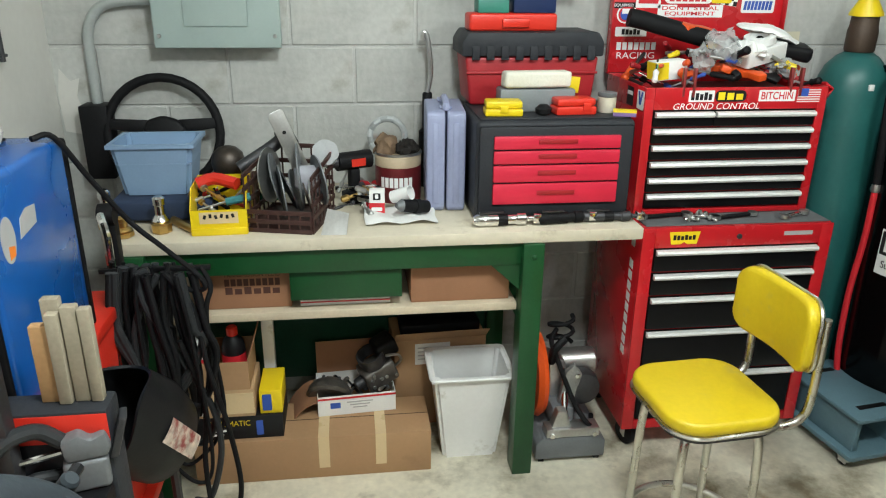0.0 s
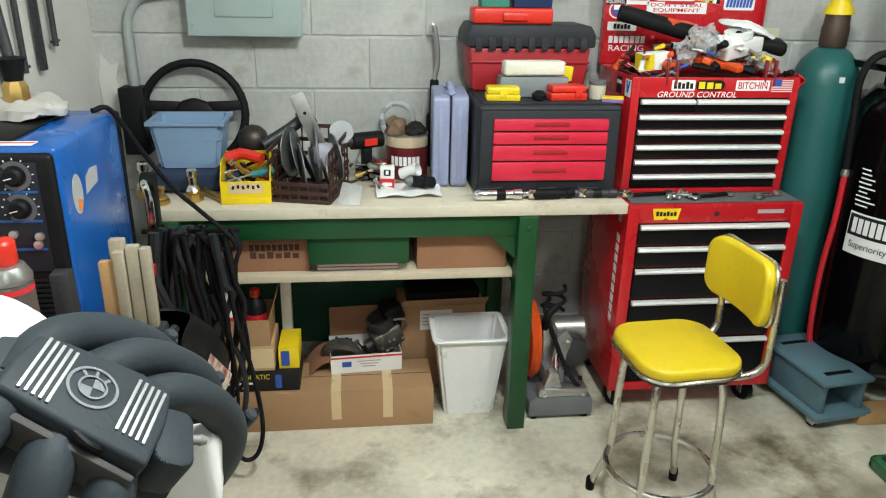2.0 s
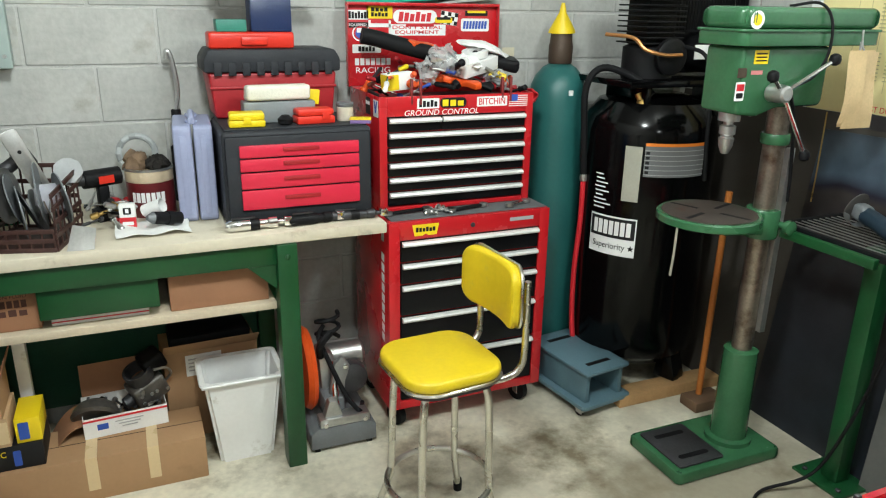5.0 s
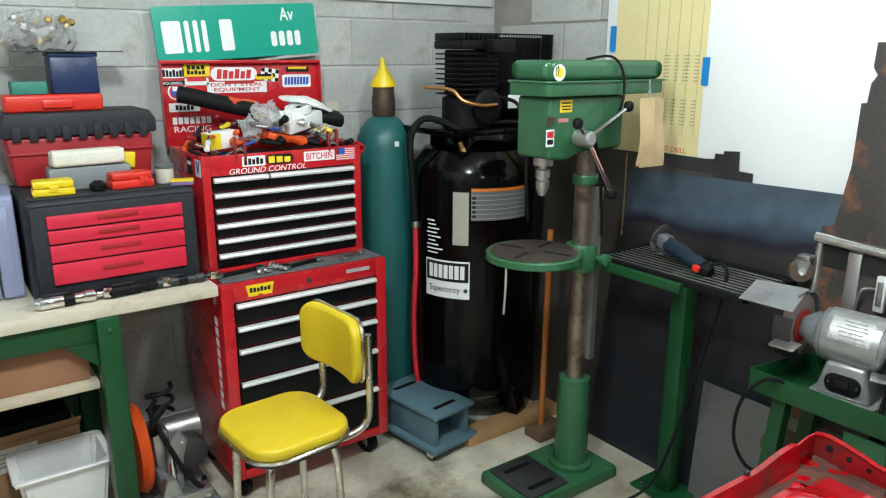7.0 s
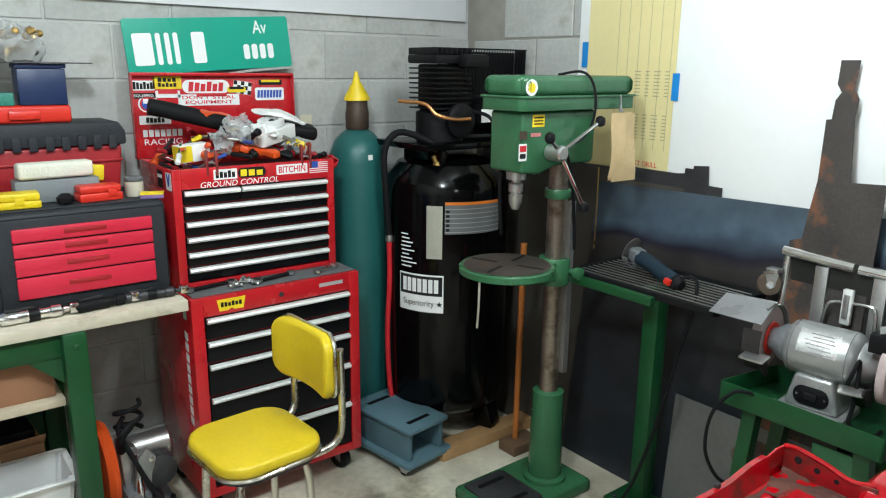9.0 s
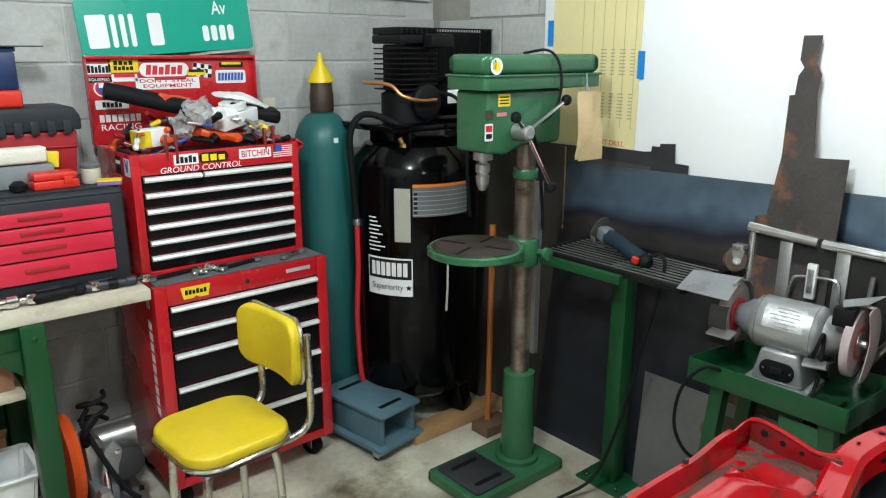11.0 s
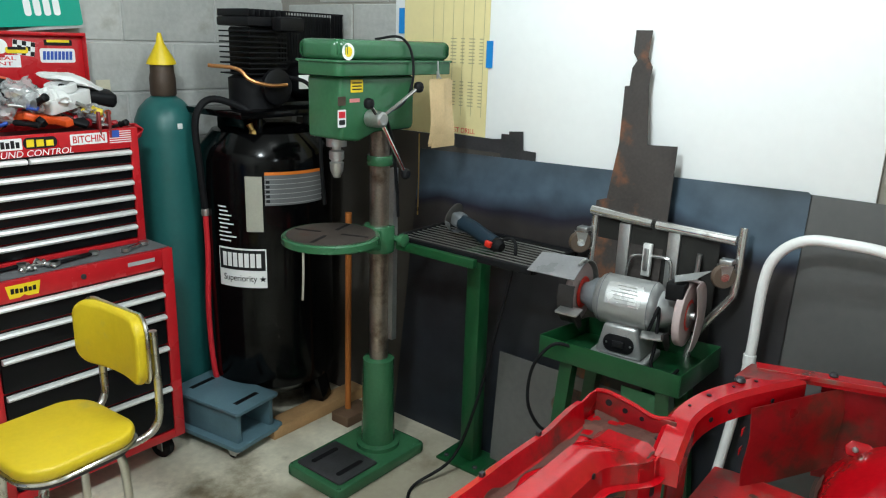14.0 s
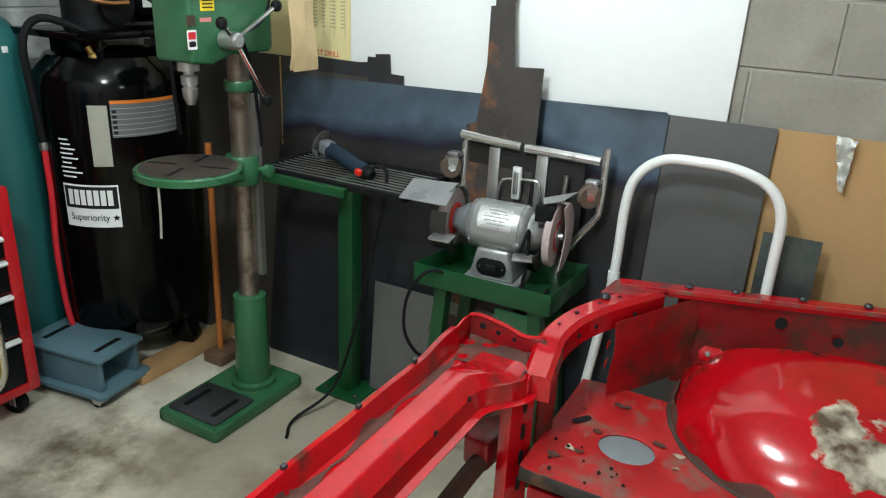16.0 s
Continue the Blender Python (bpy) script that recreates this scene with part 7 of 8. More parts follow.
solid("black_knob", lathe([(0.012, 0), (0.024, 0.005), (0.026, 0.02), (0.012, 0.032)], 12, pose(0.655, 2.62, TZ)), BLACKPL, "black knob on the drawer box", "knob")
bk = thing("card_box", "flat yellow and purple card box", "carton", pose(0.905, 2.59, TZ, 0, 0, -20))
part("carton", box(-0.035, 0.035, -0.022, 0.022, 0, 0.012, 0.001), mat("purple_print", (0.2, 0.12, 0.3), 0.5), bk)
part("band", box(-0.0355, 0.0355, -0.0225, 0.0225, 0.0122, 0.017), YELLOWPRINT, bk)

# red hip-roof toolbox and the cases on it
rt = thing("toolbox", "red plastic toolbox with a dark grey ribbed lid", "toolbox", pose(0.66, 2.905, TZ))
part("body", prism([(-0.205, 0), (0.205, 0), (0.222, 0.155), (-0.222, 0.155)], -0.1, 0.1, "y", 0.01, 3), REDDK, rt)
part("body_step", box(-0.219, 0.219, -0.107, -0.1005, 0.1, 0.108, 0.002), REDDK, rt)
ld = part("lid", prism([(-0.235, 0.156), (0.235, 0.156), (0.235, 0.2), (0.215, 0.232), (-0.215, 0.232), (-0.235, 0.2)], -0.112, 0.112, "y", 0.008, 2), CHARCOAL, rt)
for k in range(9):
    x = -0.19 + 0.0475 * k
    part("lid_tab", box(x - 0.013, x + 0.013, -0.117, -0.1125, 0.145, 0.19, 0.003), CHARCOAL, ld)
oc = thing("driver_case", "orange-red plastic case with a moulded handle", "case", pose(0.595, 2.87, TZ + 0.2325, 0, 0, 2))
part("case", box(-0.145, 0.145, -0.045, 0.045, 0, 0.055, 0.009, 3), BRIGHTRED, oc)
part("handle", box(-0.04, 0.05, -0.058, -0.0455, 0.012, 0.04, 0.005), BRIGHTRED, oc)
nb = thing("navy_box", "dark navy plastic box", "box", pose(0.665, 2.88, TZ + 0.288))
part("case", box(-0.07, 0.07, -0.05, 0.05, 0, 0.115, 0.005), NAVY, nb)
part("lid", box(-0.073, 0.073, -0.053, 0.053, 0.1155, 0.13, 0.003), NAVY, nb)
solid("small_green_box", box(-0.05, 0.05, -0.04, 0.04, 0, 0.04, 0.003), TEALBOX, "small green plastic box", "box", pose(0.53, 2.87, TZ + 0.288))
solid("metal_plate", box(-0.15, 0.17, -0.07, 0.07, 0, 0.004, 0.001), DKSTEEL, "thin dark plate laid over the navy box", "plate", pose(0.645, 2.88, TZ + 0.4185))
bagf = thing("bag_of_fittings", "clear plastic bag full of brass and steel fittings", "bag", pose(0.58, 2.88, TZ + 0.423))
part("bag", crinkle(lathe([(0.02, 0.0), (0.09, 0.004), (0.108, 0.03), (0.105, 0.06), (0.085, 0.085), (0.04, 0.11), (0.015, 0.125)], 36), 0.022, 0.035, 6), GLASSY, bagf)
random.seed(14)
for k in range(60):
    a, r = random.uniform(0, 6.28), random.uniform(0.02, 0.095)
    part("fitting", lathe([(0.007, 0), (0.012, 0.004), (0.012, 0.016), (0.007, 0.026)], 6, pose(r * math.cos(a), r * 0.8 * math.sin(a), 0.02 + random.uniform(0, 0.075), random.uniform(0, 180), random.uniform(0, 90), 0)), random.choice((STEEL, BRASS, CHROME)), bagf)
hk = thing("flexible_spout", "steel gooseneck spout with a black base behind the bench", "spout", pose(0.335, 2.99, BZ))
part("base", lathe([(0.03, 0), (0.03, 0.2), (0.018, 0.21), (0.017, 0.33), (0.014, 0.335)], 16), RUBBER, hk)
part("neck", tube([(0, 0, 0.335), (0.012, 0, 0.4), (0.006, 0, 0.48), (-0.004, 0, 0.53), (-0.014, 0, 0.535), (-0.018, 0, 0.51)], 0.009, 10, sub=4), STEEL, hk)

# air tools along the front edge of the bench
def air_tool(x, y, rz, L, r, body_mat, label):
    t = thing("air_tool", label, "air tool", pose(x, y, BZ + r + 0.002, 0, 0, rz), "air tools on the bench")
    part("body", lathe([(r * 0.6, -L / 2), (r, -L / 2 + 0.012), (r, 0), (r * 0.8, 0.008), (r * 0.8, L * 0.2), (r, L * 0.22), (r, L * 0.36), (r * 0.5, L * 0.4), (r * 0.4, L / 2)], 16, pose(0, 0, 0, 0, 90, 0)), body_mat, t)
    part("head", box(L / 2 - 0.004, L / 2 + 0.022, -r * 0.9, r * 0.9, -r * 0.7, r * 0.9, 0.004), CHROME, t)
    part("lever", box(-L * 0.4, 0.0, -0.006, 0.006, r + 0.001, r + 0.006, 0.001), DKSTEEL, t)
    part("band", lathe([(r * 1.03, 0), (r * 1.03, 0.03)], 16, pose(-L * 0.1, 0, 0, 0, 90, 0)), BLACKPL, t)


air_tool(0.52, 2.51, 2, 0.19, 0.019, CHROME, "chromed air ratchet lying on the bench")
air_tool(0.71, 2.515, 5, 0.17, 0.018, RUBBER, "black-bodied air drill lying on the bench")
air_tool(0.86, 2.52, -3, 0.18, 0.016, DKSTEEL, "dark die grinder lying on the bench")
for x, y, rz, L in ((1.08, 2.6, 8, 0.16), (1.2, 2.58, -20, 0.09), (1.31, 2.575, 12, 0.15), (1.52, 2.57, 24, 0.1)):
    t = thing("wrench", "steel wrench lying on the cabinet top", "wrench", pose(x, y, 0.8635, 0, 0, rz), "wrenches on the cabinet")
    m0 = CHROME if L < 0.12 else RUBBER
    part("shaft", box(-L / 2, L / 2, -0.008, 0.008, 0, 0.01, 0.003), m0, t)
    for e in (-1, 1):
        part("jaw", lathe([(0.016, 0), (0.016, 0.012)], 12, pose(e * L / 2, 0, 0)), STEEL, t)
scatter(7, 1.12, 1.25, 2.54, 2.61, 0.866, 0.87, (("socket", "small steel socket lying on the cabinet top", "socket", (STEEL, CHROME)),), "sockets on the cabinet", 41, 0.02, 0.03)


# ---- under the bench ----
def carton(name, x0, x1, y0, y1, z0, z1, material, label, rz=0.0, tapes=(), seam=True):
    c = thing(name, label, "cardboard box", pose((x0 + x1) / 2, (y0 + y1) / 2, z0, 0, 0, rz))
    w, d, h = (x1 - x0) / 2, (y1 - y0) / 2, z1 - z0
    part("carton", box(-w, w, -d, d, 0, h, 0.003), material, c)
    for tx in tapes:
        part("tape", box(tx - 0.018, tx + 0.018, -d - 0.0012, d, h + 0.0002, h + 0.0012), TAPE, c)
        part("tape", box(tx - 0.018, tx + 0.018, -d - 0.0016, -d - 0.0004, h * 0.25, h + 0.0012), TAPE, c)
    if seam:
        part("flap_seam", box(-w + 0.002, w - 0.002, -0.0015, 0.0015, h + 0.0001, h + 0.0008), mat("box_gap", (0.06, 0.035, 0.02), 0.9), c)
    return c


SZ = 0.6285
c = carton("fluid_carton", -0.425, -0.135, 2.53, 2.8, SZ, 0.758, CARDR, "brown carton of transmission fluid on the bench shelf")
logo((9, 6), 0.055, mat("box_ink", (0.08, 0.03, 0.02), 0.8), c, face(0.03, -0.1355, 0.072), 0.17)
words("TRANSMISSION FLUID", 0.011, mat("box_ink", (0.08, 0.03, 0.02), 0.8), c, face(0.03, -0.1355, 0.112), 0.17)
gb = thing("mail_carton", "flat white and red mailing carton on the shelf", "cardboard box", pose(0.03, 2.62, SZ))
part("carton", box(-0.14, 0.14, -0.09, 0.12, 0, 0.036, 0.002), PAPER, gb)
for z in (0.01, 0.022):
    part("red_stripe", box(-0.14, 0.14, -0.0915, -0.0903, z, z + 0.004), REDPRINT, gb)
gd = thing("green_metal_box", "green painted steel box resting on a mailing carton", "drawer", pose(0.035, 2.62, SZ + 0.0365))
part("box", box(-0.17, 0.17, -0.13, 0.16, 0, 0.098, 0.003), GREEN, gd)
carton("brown_carton", 0.235, 0.55, 2.52, 2.85, SZ, 0.76, CARDR, "plain reddish brown carton on the bench shelf")
big = carton("long_carton", -0.48, 0.3, 2.5, 2.72, 0.0, 0.16, CARD, "long brown taped carton on the floor", 0, (0.03, 0.22))
ub = thing("parts_mail_box", "open white mailing box heaped with greasy engine parts", "cardboard box", pose(0.05, 2.7, 0.161, 0, 0, 4))
for q in ((-0.135, 0.135, -0.07, -0.068), (-0.135, 0.135, 0.1, 0.102), (-0.135, -0.133, -0.068, 0.1), (0.133, 0.135, -0.068, 0.1)):
    part("wall", box(*q, 0, 0.075), PAPER, ub)
part("base", box(-0.133, 0.133, -0.068, 0.1, 0.0, 0.003), CARD, ub)
part("red_stripe", box(-0.135, 0.135, -0.0712, -0.0702, 0.062, 0.069), REDPRINT, ub)
flat("logo", 0.035, 0.022, BLUEPRINT, ub, face(-0.075, -0.0702, 0.038))
for k in range(3):
    flat("print_bar", 0.09 - 0.02 * k, 0.004, GREYPRINT, ub, face(0.01, -0.0702, 0.048 - 0.011 * k))
part("flap", sheet(lambda u, v: (-0.136 - 0.11 * u, -0.068 + 0.16 * v, 0.075 - 0.1 * u * u - 0.02), 6, 2, 0.003), CARDR, ub)
part("flap", sheet(lambda u, v: (-0.13 + 0.26 * v, 0.102 + 0.03 * u, 0.075 + 0.11 * u), 4, 2, 0.003), CARDR, ub)
cbm = thing("carburetor", "greasy carburetor on top of the mailing box", "carburetor", pose(0.13, 2.73, 0.27, 8, -22, 20))
part("float_bowl", box(-0.06, 0.06, -0.045, 0.045, -0.05, 0.04, 0.012, 3), mat("greasy_alloy", (0.12, 0.11, 0.1), 0.4, 0.5, var=0.4, scale=20), cbm)
part("throat", lathe([(0.045, 0.04), (0.05, 0.06), (0.05, 0.09), (0.042, 0.09), (0.04, 0.045)], 20, cap=False), DKSTEEL, cbm)
part("accelerator_pump", lathe([(0.025, 0), (0.022, 0.03), (0.01, 0.035)], 14, pose(-0.06, 0, -0.01, 0, -90, 0)), DKSTEEL, cbm)
part("linkage", tube([(0.06, 0.0, -0.03), (0.09, -0.02, 0.0), (0.08, -0.05, 0.06), (0.04, -0.055, 0.09)], 0.005, 6, sub=3), STEEL, cbm)
part("valve_cover", box(0.02, 0.1, -0.03, 0.05, 0.042, 0.11, 0.014, 3), BLACKPL, cbm)
random.seed(8)
for k in range(8):
    part("screw", lathe([(0.007, 0), (0.006, 0.005)], 8, pose(random.uniform(-0.05, 0.05), -0.045, random.uniform(-0.04, 0.03), 90, 0, 0)), STEEL, cbm)
hl = thing("flywheel_housing", "round greasy metal housing in the mailing box", "engine part", pose(-0.04, 2.69, 0.225, -55, 10, 0))
part("shell", lathe([(0.02, 0.03), (0.045, 0.03), (0.06, 0.02), (0.075, 0.0), (0.08, -0.02), (0.07, -0.03)], 28), mat("greasy_alloy", (0.12, 0.11, 0.1), 0.4, 0.5, var=0.4, scale=20), hl)
part("hub", lathe([(0.015, 0.031), (0.015, 0.045), (0.008, 0.05)], 16), STEEL, hl)
for k in range(6):
    part("bolt", lathe([(0.005, 0.02), (0.005, 0.03)], 6, pose(0.055 * math.cos(k * 1.047), 0.055 * math.sin(k * 1.047), 0)), DKSTEEL, hl)
scatter(12, -0.07, 0.15, 2.66, 2.77, 0.2, 0.25, (("engine_part", "greasy metal part in the mailing box", "engine part", (DKSTEEL, STEEL, BLACKPL)),), "greasy parts in the box", 52, 0.05, 0.1)
oc2 = carton("open_carton", 0.19, 0.53, 2.78, 2.98, 0.0, 0.36, CARD, "tall brown carton with a white shipping label", 3, seam=False)
lbx = flat("shipping_label", 0.13, 0.085, PAPER, oc2, face(-0.03, -0.1005, 0.3), "white shipping label")
for k in range(4):
    flat("print_bar", 0.05, 0.005, GREYPRINT, lbx, pose(-0.03, 0.025 - 0.015 * k, 0.001))
flat("print_bar", 0.03, 0.03, GREYPRINT, lbx, pose(0.035, 0.0, 0.001))
part("flap", sheet(lambda u, v: (-0.17 + 0.34 * v, -0.1 - 0.05 * u, 0.362 + 0.05 * u), 3, 2, 0.003), CARD, oc2)
part("folded_liner", lumpy(box(-0.14, 0.15, -0.08, 0.08, 0.361, 0.41, 0.01), 0.012, 0.08), BLACKPL, oc2, "black folded material")
wb = thing("waste_bin", "white plastic waste bin with scuffs", "waste bin", pose(0.445, 2.635, 0))
open_bin(0.19, 0.15, 0.262, 0.21, 0.325, 0.004, WHITEP, wb, 0.01)
part("rolled_rim", tube([(x, y, 0.334) for x, y in rounded(-0.142, 0.142, -0.116, 0.116, 0.02, 4)], 0.006, 6, closed=True, sub=0), WHITEP, wb)

# saw
ms = thing("chop_saw", "small grey chop saw with an orange blade guard", "saw", pose(0.79, 2.64, 0))
part("base", prism([(-0.125, 0.015), (0.125, 0.015), (0.125, 0.08), (0.09, 0.1), (-0.1, 0.1), (-0.125, 0.08)], -0.15, 0.13, "y", 0.006), GREYCAST, ms)
for x in (-0.11, 0.09):
    for y in (-0.14, 0.1):
        part("foot", box(x, x + 0.02, y, y + 0.02, 0, 0.0148), BLACKPL, ms)
part("blade_guard", lathe([(0.02, -0.02), (0.15, -0.018), (0.162, 0), (0.15, 0.018), (0.02, 0.02)], 40, pose(-0.1, 0.03, 0.27, 0, 90, 0)), ORANGE, ms, "round orange guard")
part("arm", box(-0.06, 0.02, -0.1, 0.05, 0.105, 0.19, 0.012), GREYCAST, ms)
part("arm_post", prism([(-0.05, 0.18), (0.03, 0.18), (0.0, 0.33), (-0.06, 0.36)], -0.02, 0.05, "y", 0.01), STEEL, ms)
part("vise_screw", bar((-0.02, -0.12, 0.13), (0.0, -0.02, 0.3), 0.012), CHROME, ms)
part("vise_bed", box(-0.09, 0.1, -0.152, -0.09, 0.101, 0.135, 0.006), STEEL, ms)
part("vise_jaw", prism([(-0.07, 0.136), (0.0, 0.136), (-0.02, 0.2), (-0.05, 0.2)], -0.14, -0.1, "y", 0.004), STEEL, ms)
part("pivot_arm", prism([(-0.04, 0.14), (0.01, 0.13), (0.05, 0.3), (0.02, 0.34), (-0.01, 0.31)], -0.07, -0.045, "y", 0.006), mat("worn_alloy", (0.32, 0.32, 0.31), 0.4, 0.6, var=0.3, scale=14), ms, "worn alloy arm")
part("gear_case", lathe([(0.06, 0), (0.065, 0.01), (0.06, 0.05), (0.03, 0.06)], 24, pose(0.06, -0.01, 0.235, 90, 0, 0)), DKSTEEL, ms)
for bx, bz in ((-0.07, 0.115), (0.08, 0.115), (0.03, 0.3), (0.0, 0.16)):
    part("bolt", lathe([(0.01, 0), (0.01, 0.008), (0.005, 0.01)], 6, pose(bx, -0.153 if bz < 0.12 else -0.071, bz, 90, 0, 0)), CHROME, ms)
part("motor", lathe([(0.04, -0.07), (0.05, -0.06), (0.05, 0.07), (0.04, 0.08)], 20, pose(0.05, 0.05, 0.29, 0, 90, 0)), STEEL, ms)
part("cord", tube([(-0.02, 0.05, 0.42), (-0.05, 0.0, 0.4), (-0.03, -0.05, 0.33), (0.02, -0.1, 0.2), (0.07, -0.13, 0.13), (0.1, -0.05, 0.12)], 0.009, 8), RUBBER, ms)
part("cord_bundle", tube([(0.0 + 0.045 * math.cos(k), 0.06 + 0.03 * math.sin(k), 0.36 + 0.008 * k) for k in range(14)], 0.008, 8, sub=2), RUBBER, ms)
part("handle", tube([(-0.05, -0.02, 0.33), (-0.06, -0.07, 0.4), (-0.02, -0.06, 0.44)], 0.014, 8), BLACKPL, ms)

# stack of small boxes
pb = thing("air_filter_box", "black printed air filter carton", "carton", pose(-0.33, 2.6, 0.161))
part("carton", box(-0.14, 0.14, -0.08, 0.1, 0, 0.085, 0.002), BLACK, pb)
words("PNEUMATIC", 0.02, YELLOWPRINT, pb, face(-0.03, -0.0805, 0.06), 0.13)
for k in range(2):
    flat("print_bar", 0.09 - 0.03 * k, 0.008, WHITE, pb, face(-0.07 - 0.012 * k, -0.0805, 0.035 - 0.016 * k))
flat("picture", 0.022, 0.055, BLUEPRINT, pb, face(0.065, -0.0805, 0.04), "blue product picture", r=0.004)
y2 = thing("yellow_box", "yellow and white product carton", "carton", pose(-0.225, 2.6, 0.2465))
part("carton", box(-0.036, 0.036, -0.07, 0.08, 0, 0.085, 0.002), YELLOWPRINT, y2)
flat("picture", 0.03, 0.06, BLUEPRINT, y2, face(-0.012, -0.0705, 0.042), "blue product picture", r=0.004)
l2 = thing("shallow_carton", "shallow brown carton with yellowed tape", "cardboard box", pose(-0.375, 2.6, 0.2465))
part("carton", box(-0.1, 0.1, -0.08, 0.1, 0, 0.1, 0.002), CARDL, l2)
part("tape", box(-0.03, 0.098, -0.0812, -0.0802, 0.012, 0.088), TAPE, l2)
part("label", box(-0.09, -0.05, -0.0812, -0.0802, 0.01, 0.08), PAPER, l2)
o3 = thing("bottle_carton", "open brown carton holding bottles", "cardboard box", pose(-0.385, 2.6, 0.347))
for q in ((-0.1, 0.1, -0.08, -0.077), (-0.1, 0.1, 0.097, 0.1), (-0.1, -0.097, -0.077, 0.097), (0.097, 0.1, -0.077, 0.097)):
    part("wall", box(*q, 0, 0.1), CARD, o3)
part("base", box(-0.097, 0.097, -0.077, 0.097, 0, 0.003), CARD, o3)
part("flap", sheet(lambda u, v: (0.1 + 0.03 * u, -0.077 + 0.17 * v, 0.1 + 0.09 * u), 3, 2, 0.003), CARDR, o3)
for x, y, m0, m1, lab0 in ((-0.43, 2.57, WHITEP, WHITE, "white plastic bottle with blue and red label"), (-0.335, 2.58, BLACKPL, BRIGHTRED, "black oil bottle with a red cap")):
    bt = thing("bottle", lab0, "bottle", pose(x, y, 0.351))
    part("body", lathe([(0.035, 0), (0.038, 0.005), (0.038, 0.12), (0.03, 0.15), (0.015, 0.165)], 20), m0, bt)
    part("cap", lathe([(0.018, 0.1655), (0.018, 0.19), (0.012, 0.195)], 14), m1, bt)
    part("label", lathe([(0.0386, 0.05), (0.0386, 0.105)], 20, cap=False), REDPRINT, bt)
solid("white_board_offcut", box(-0.262, -0.224, 2.72, 2.76, 0.161, 0.53, 0.002), WHITEP, "narrow white board standing behind the boxes", "board")


# ---- welder, cart, cables at the left ----
we = thing("welding_machine", "blue and black welding power source with dial controls", "welder", pose(-0.77, 1.92, 0.8))
part("case", box(-0.14, 0.2, -0.225, 0.185, 0, 0.462, 0.014, 3), WELDBLUE, we)
fp = part("front_panel", box(-0.142, 0.196, -0.245, -0.2255, 0.0, 0.452, 0.012, 3), BLACKPL, we)
part("top_tray", box(-0.13, 0.1, -0.18, 0.15, 0.4625, 0.469, 0.002), BLACKPL, we)
part("top_label", box(0.02, 0.15, -0.215, -0.18, 0.4625, 0.464), PAPER, we)
part("red_strip", box(0.02, 0.15, -0.2, -0.192, 0.4642, 0.4648), REDPRINT, we)
part("inner_panel", box(-0.13, 0.165, -0.2478, -0.2452, 0.2, 0.435, 0.001), mat("panel_black", (0.02, 0.022, 0.028), 0.35), fp)
for z in (0.372, 0.31, 0.248):
    part("blue_rule", box(-0.12, 0.16, -0.2492, -0.2479, z, z + 0.005), WELDBLUE, fp)
for z in (0.408, 0.34):
    part("dial_scale", prism([(0.031 * math.cos(radians(a)), 0.031 * math.sin(radians(a))) for a in range(-140, 141, 10)] + [(0.022 * math.cos(radians(a)), 0.022 * math.sin(radians(a))) for a in range(140, -141, -10)], 0, 0.001, "z"), mat("dial_grey", (0.1, 0.1, 0.11), 0.5), fp, "grey dial scale", face(0.122, -0.248, z))
    for a in range(-140, 141, 28):
        part("tick", box(-0.0012, 0.0012, 0.033, 0.037, 0, 0.0008), WHITE, fp, "", face(0.122, -0.248, z) @ pose(0, 0, 0, 0, 0, a))
    part("knob", lathe([(0.019, 0), (0.019, 0.012), (0.013, 0.017)], 20, pose(0.122, -0.248, z, 90, 0, 0)), BLACKPL, fp)
    part("pointer", box(-0.016, 0.0, -0.001, 0.001, 0.0172, 0.0182), WHITE, fp, "", face(0.122, -0.248, z) @ pose(0, 0, 0, 0, 0, 15))
for x, z in ((0.04, 0.28), (0.1, 0.285), (0.15, 0.28), (0.145, 0.262), (0.06, 0.225)):
    part("socket", lathe([(0.009, 0), (0.009, 0.008), (0.004, 0.009)], 14, pose(x, -0.248, z, 90, 0, 0)), STEEL, fp)
for k in range(14):
    part("vent_louvre", box(-0.1, 0.15, -0.2475, -0.2452, 0.02 + 0.012 * k, 0.026 + 0.012 * k), BLACK, fp)
wm = lambda y, z: pose(0.2, y, z, 0, 0, 90) @ pose(0, 0, 0, 90, 0, 0)
part("logo", prism([(0.036 * math.cos(radians(a)) * 0.8, 0.045 * math.sin(radians(a))) for a in range(0, 360, 15)], 0, 0.001, "z"), GREYPRINT, we, "pale maker's logo", wm(-0.15, 0.34))
part("logo_mark", prism([(-0.012, -0.012), (0.012, -0.01), (0.014, 0.008), (-0.01, 0.014)], 0.001, 0.0016, "z"), ORANGEP, we, "", wm(-0.145, 0.315))
part("logo_script", prism([(-0.04, -0.02), (0.04, -0.012), (0.045, 0.025), (0.0, 0.03), (-0.03, 0.018)], 0, 0.001, "z"), GREYPRINT, we, "", wm(-0.06, 0.345))
part("rear_bezel", box(-0.142, 0.203, 0.1855, 0.2, 0.0, 0.458, 0.008), BLACKPL, we)
ct = thing("welding_cart", "red steel welding cart under the welder", "cart", pose(-0.77, 1.92, 0))
part("shelf", box(-0.14, 0.22, -0.3, 0.4, 0.765, 0.7995, 0.005), BRIGHTRED, ct)
part("lower_deck", box(-0.14, 0.24, -0.4, 0.45, 0.16, 0.2, 0.006), BRIGHTRED, ct)
part("side_panel", prism([(-0.3, 0.2), (0.4, 0.2), (0.32, 0.764), (-0.25, 0.764)], 0.2, 0.21, "x", 0.003), BRIGHTRED, ct)
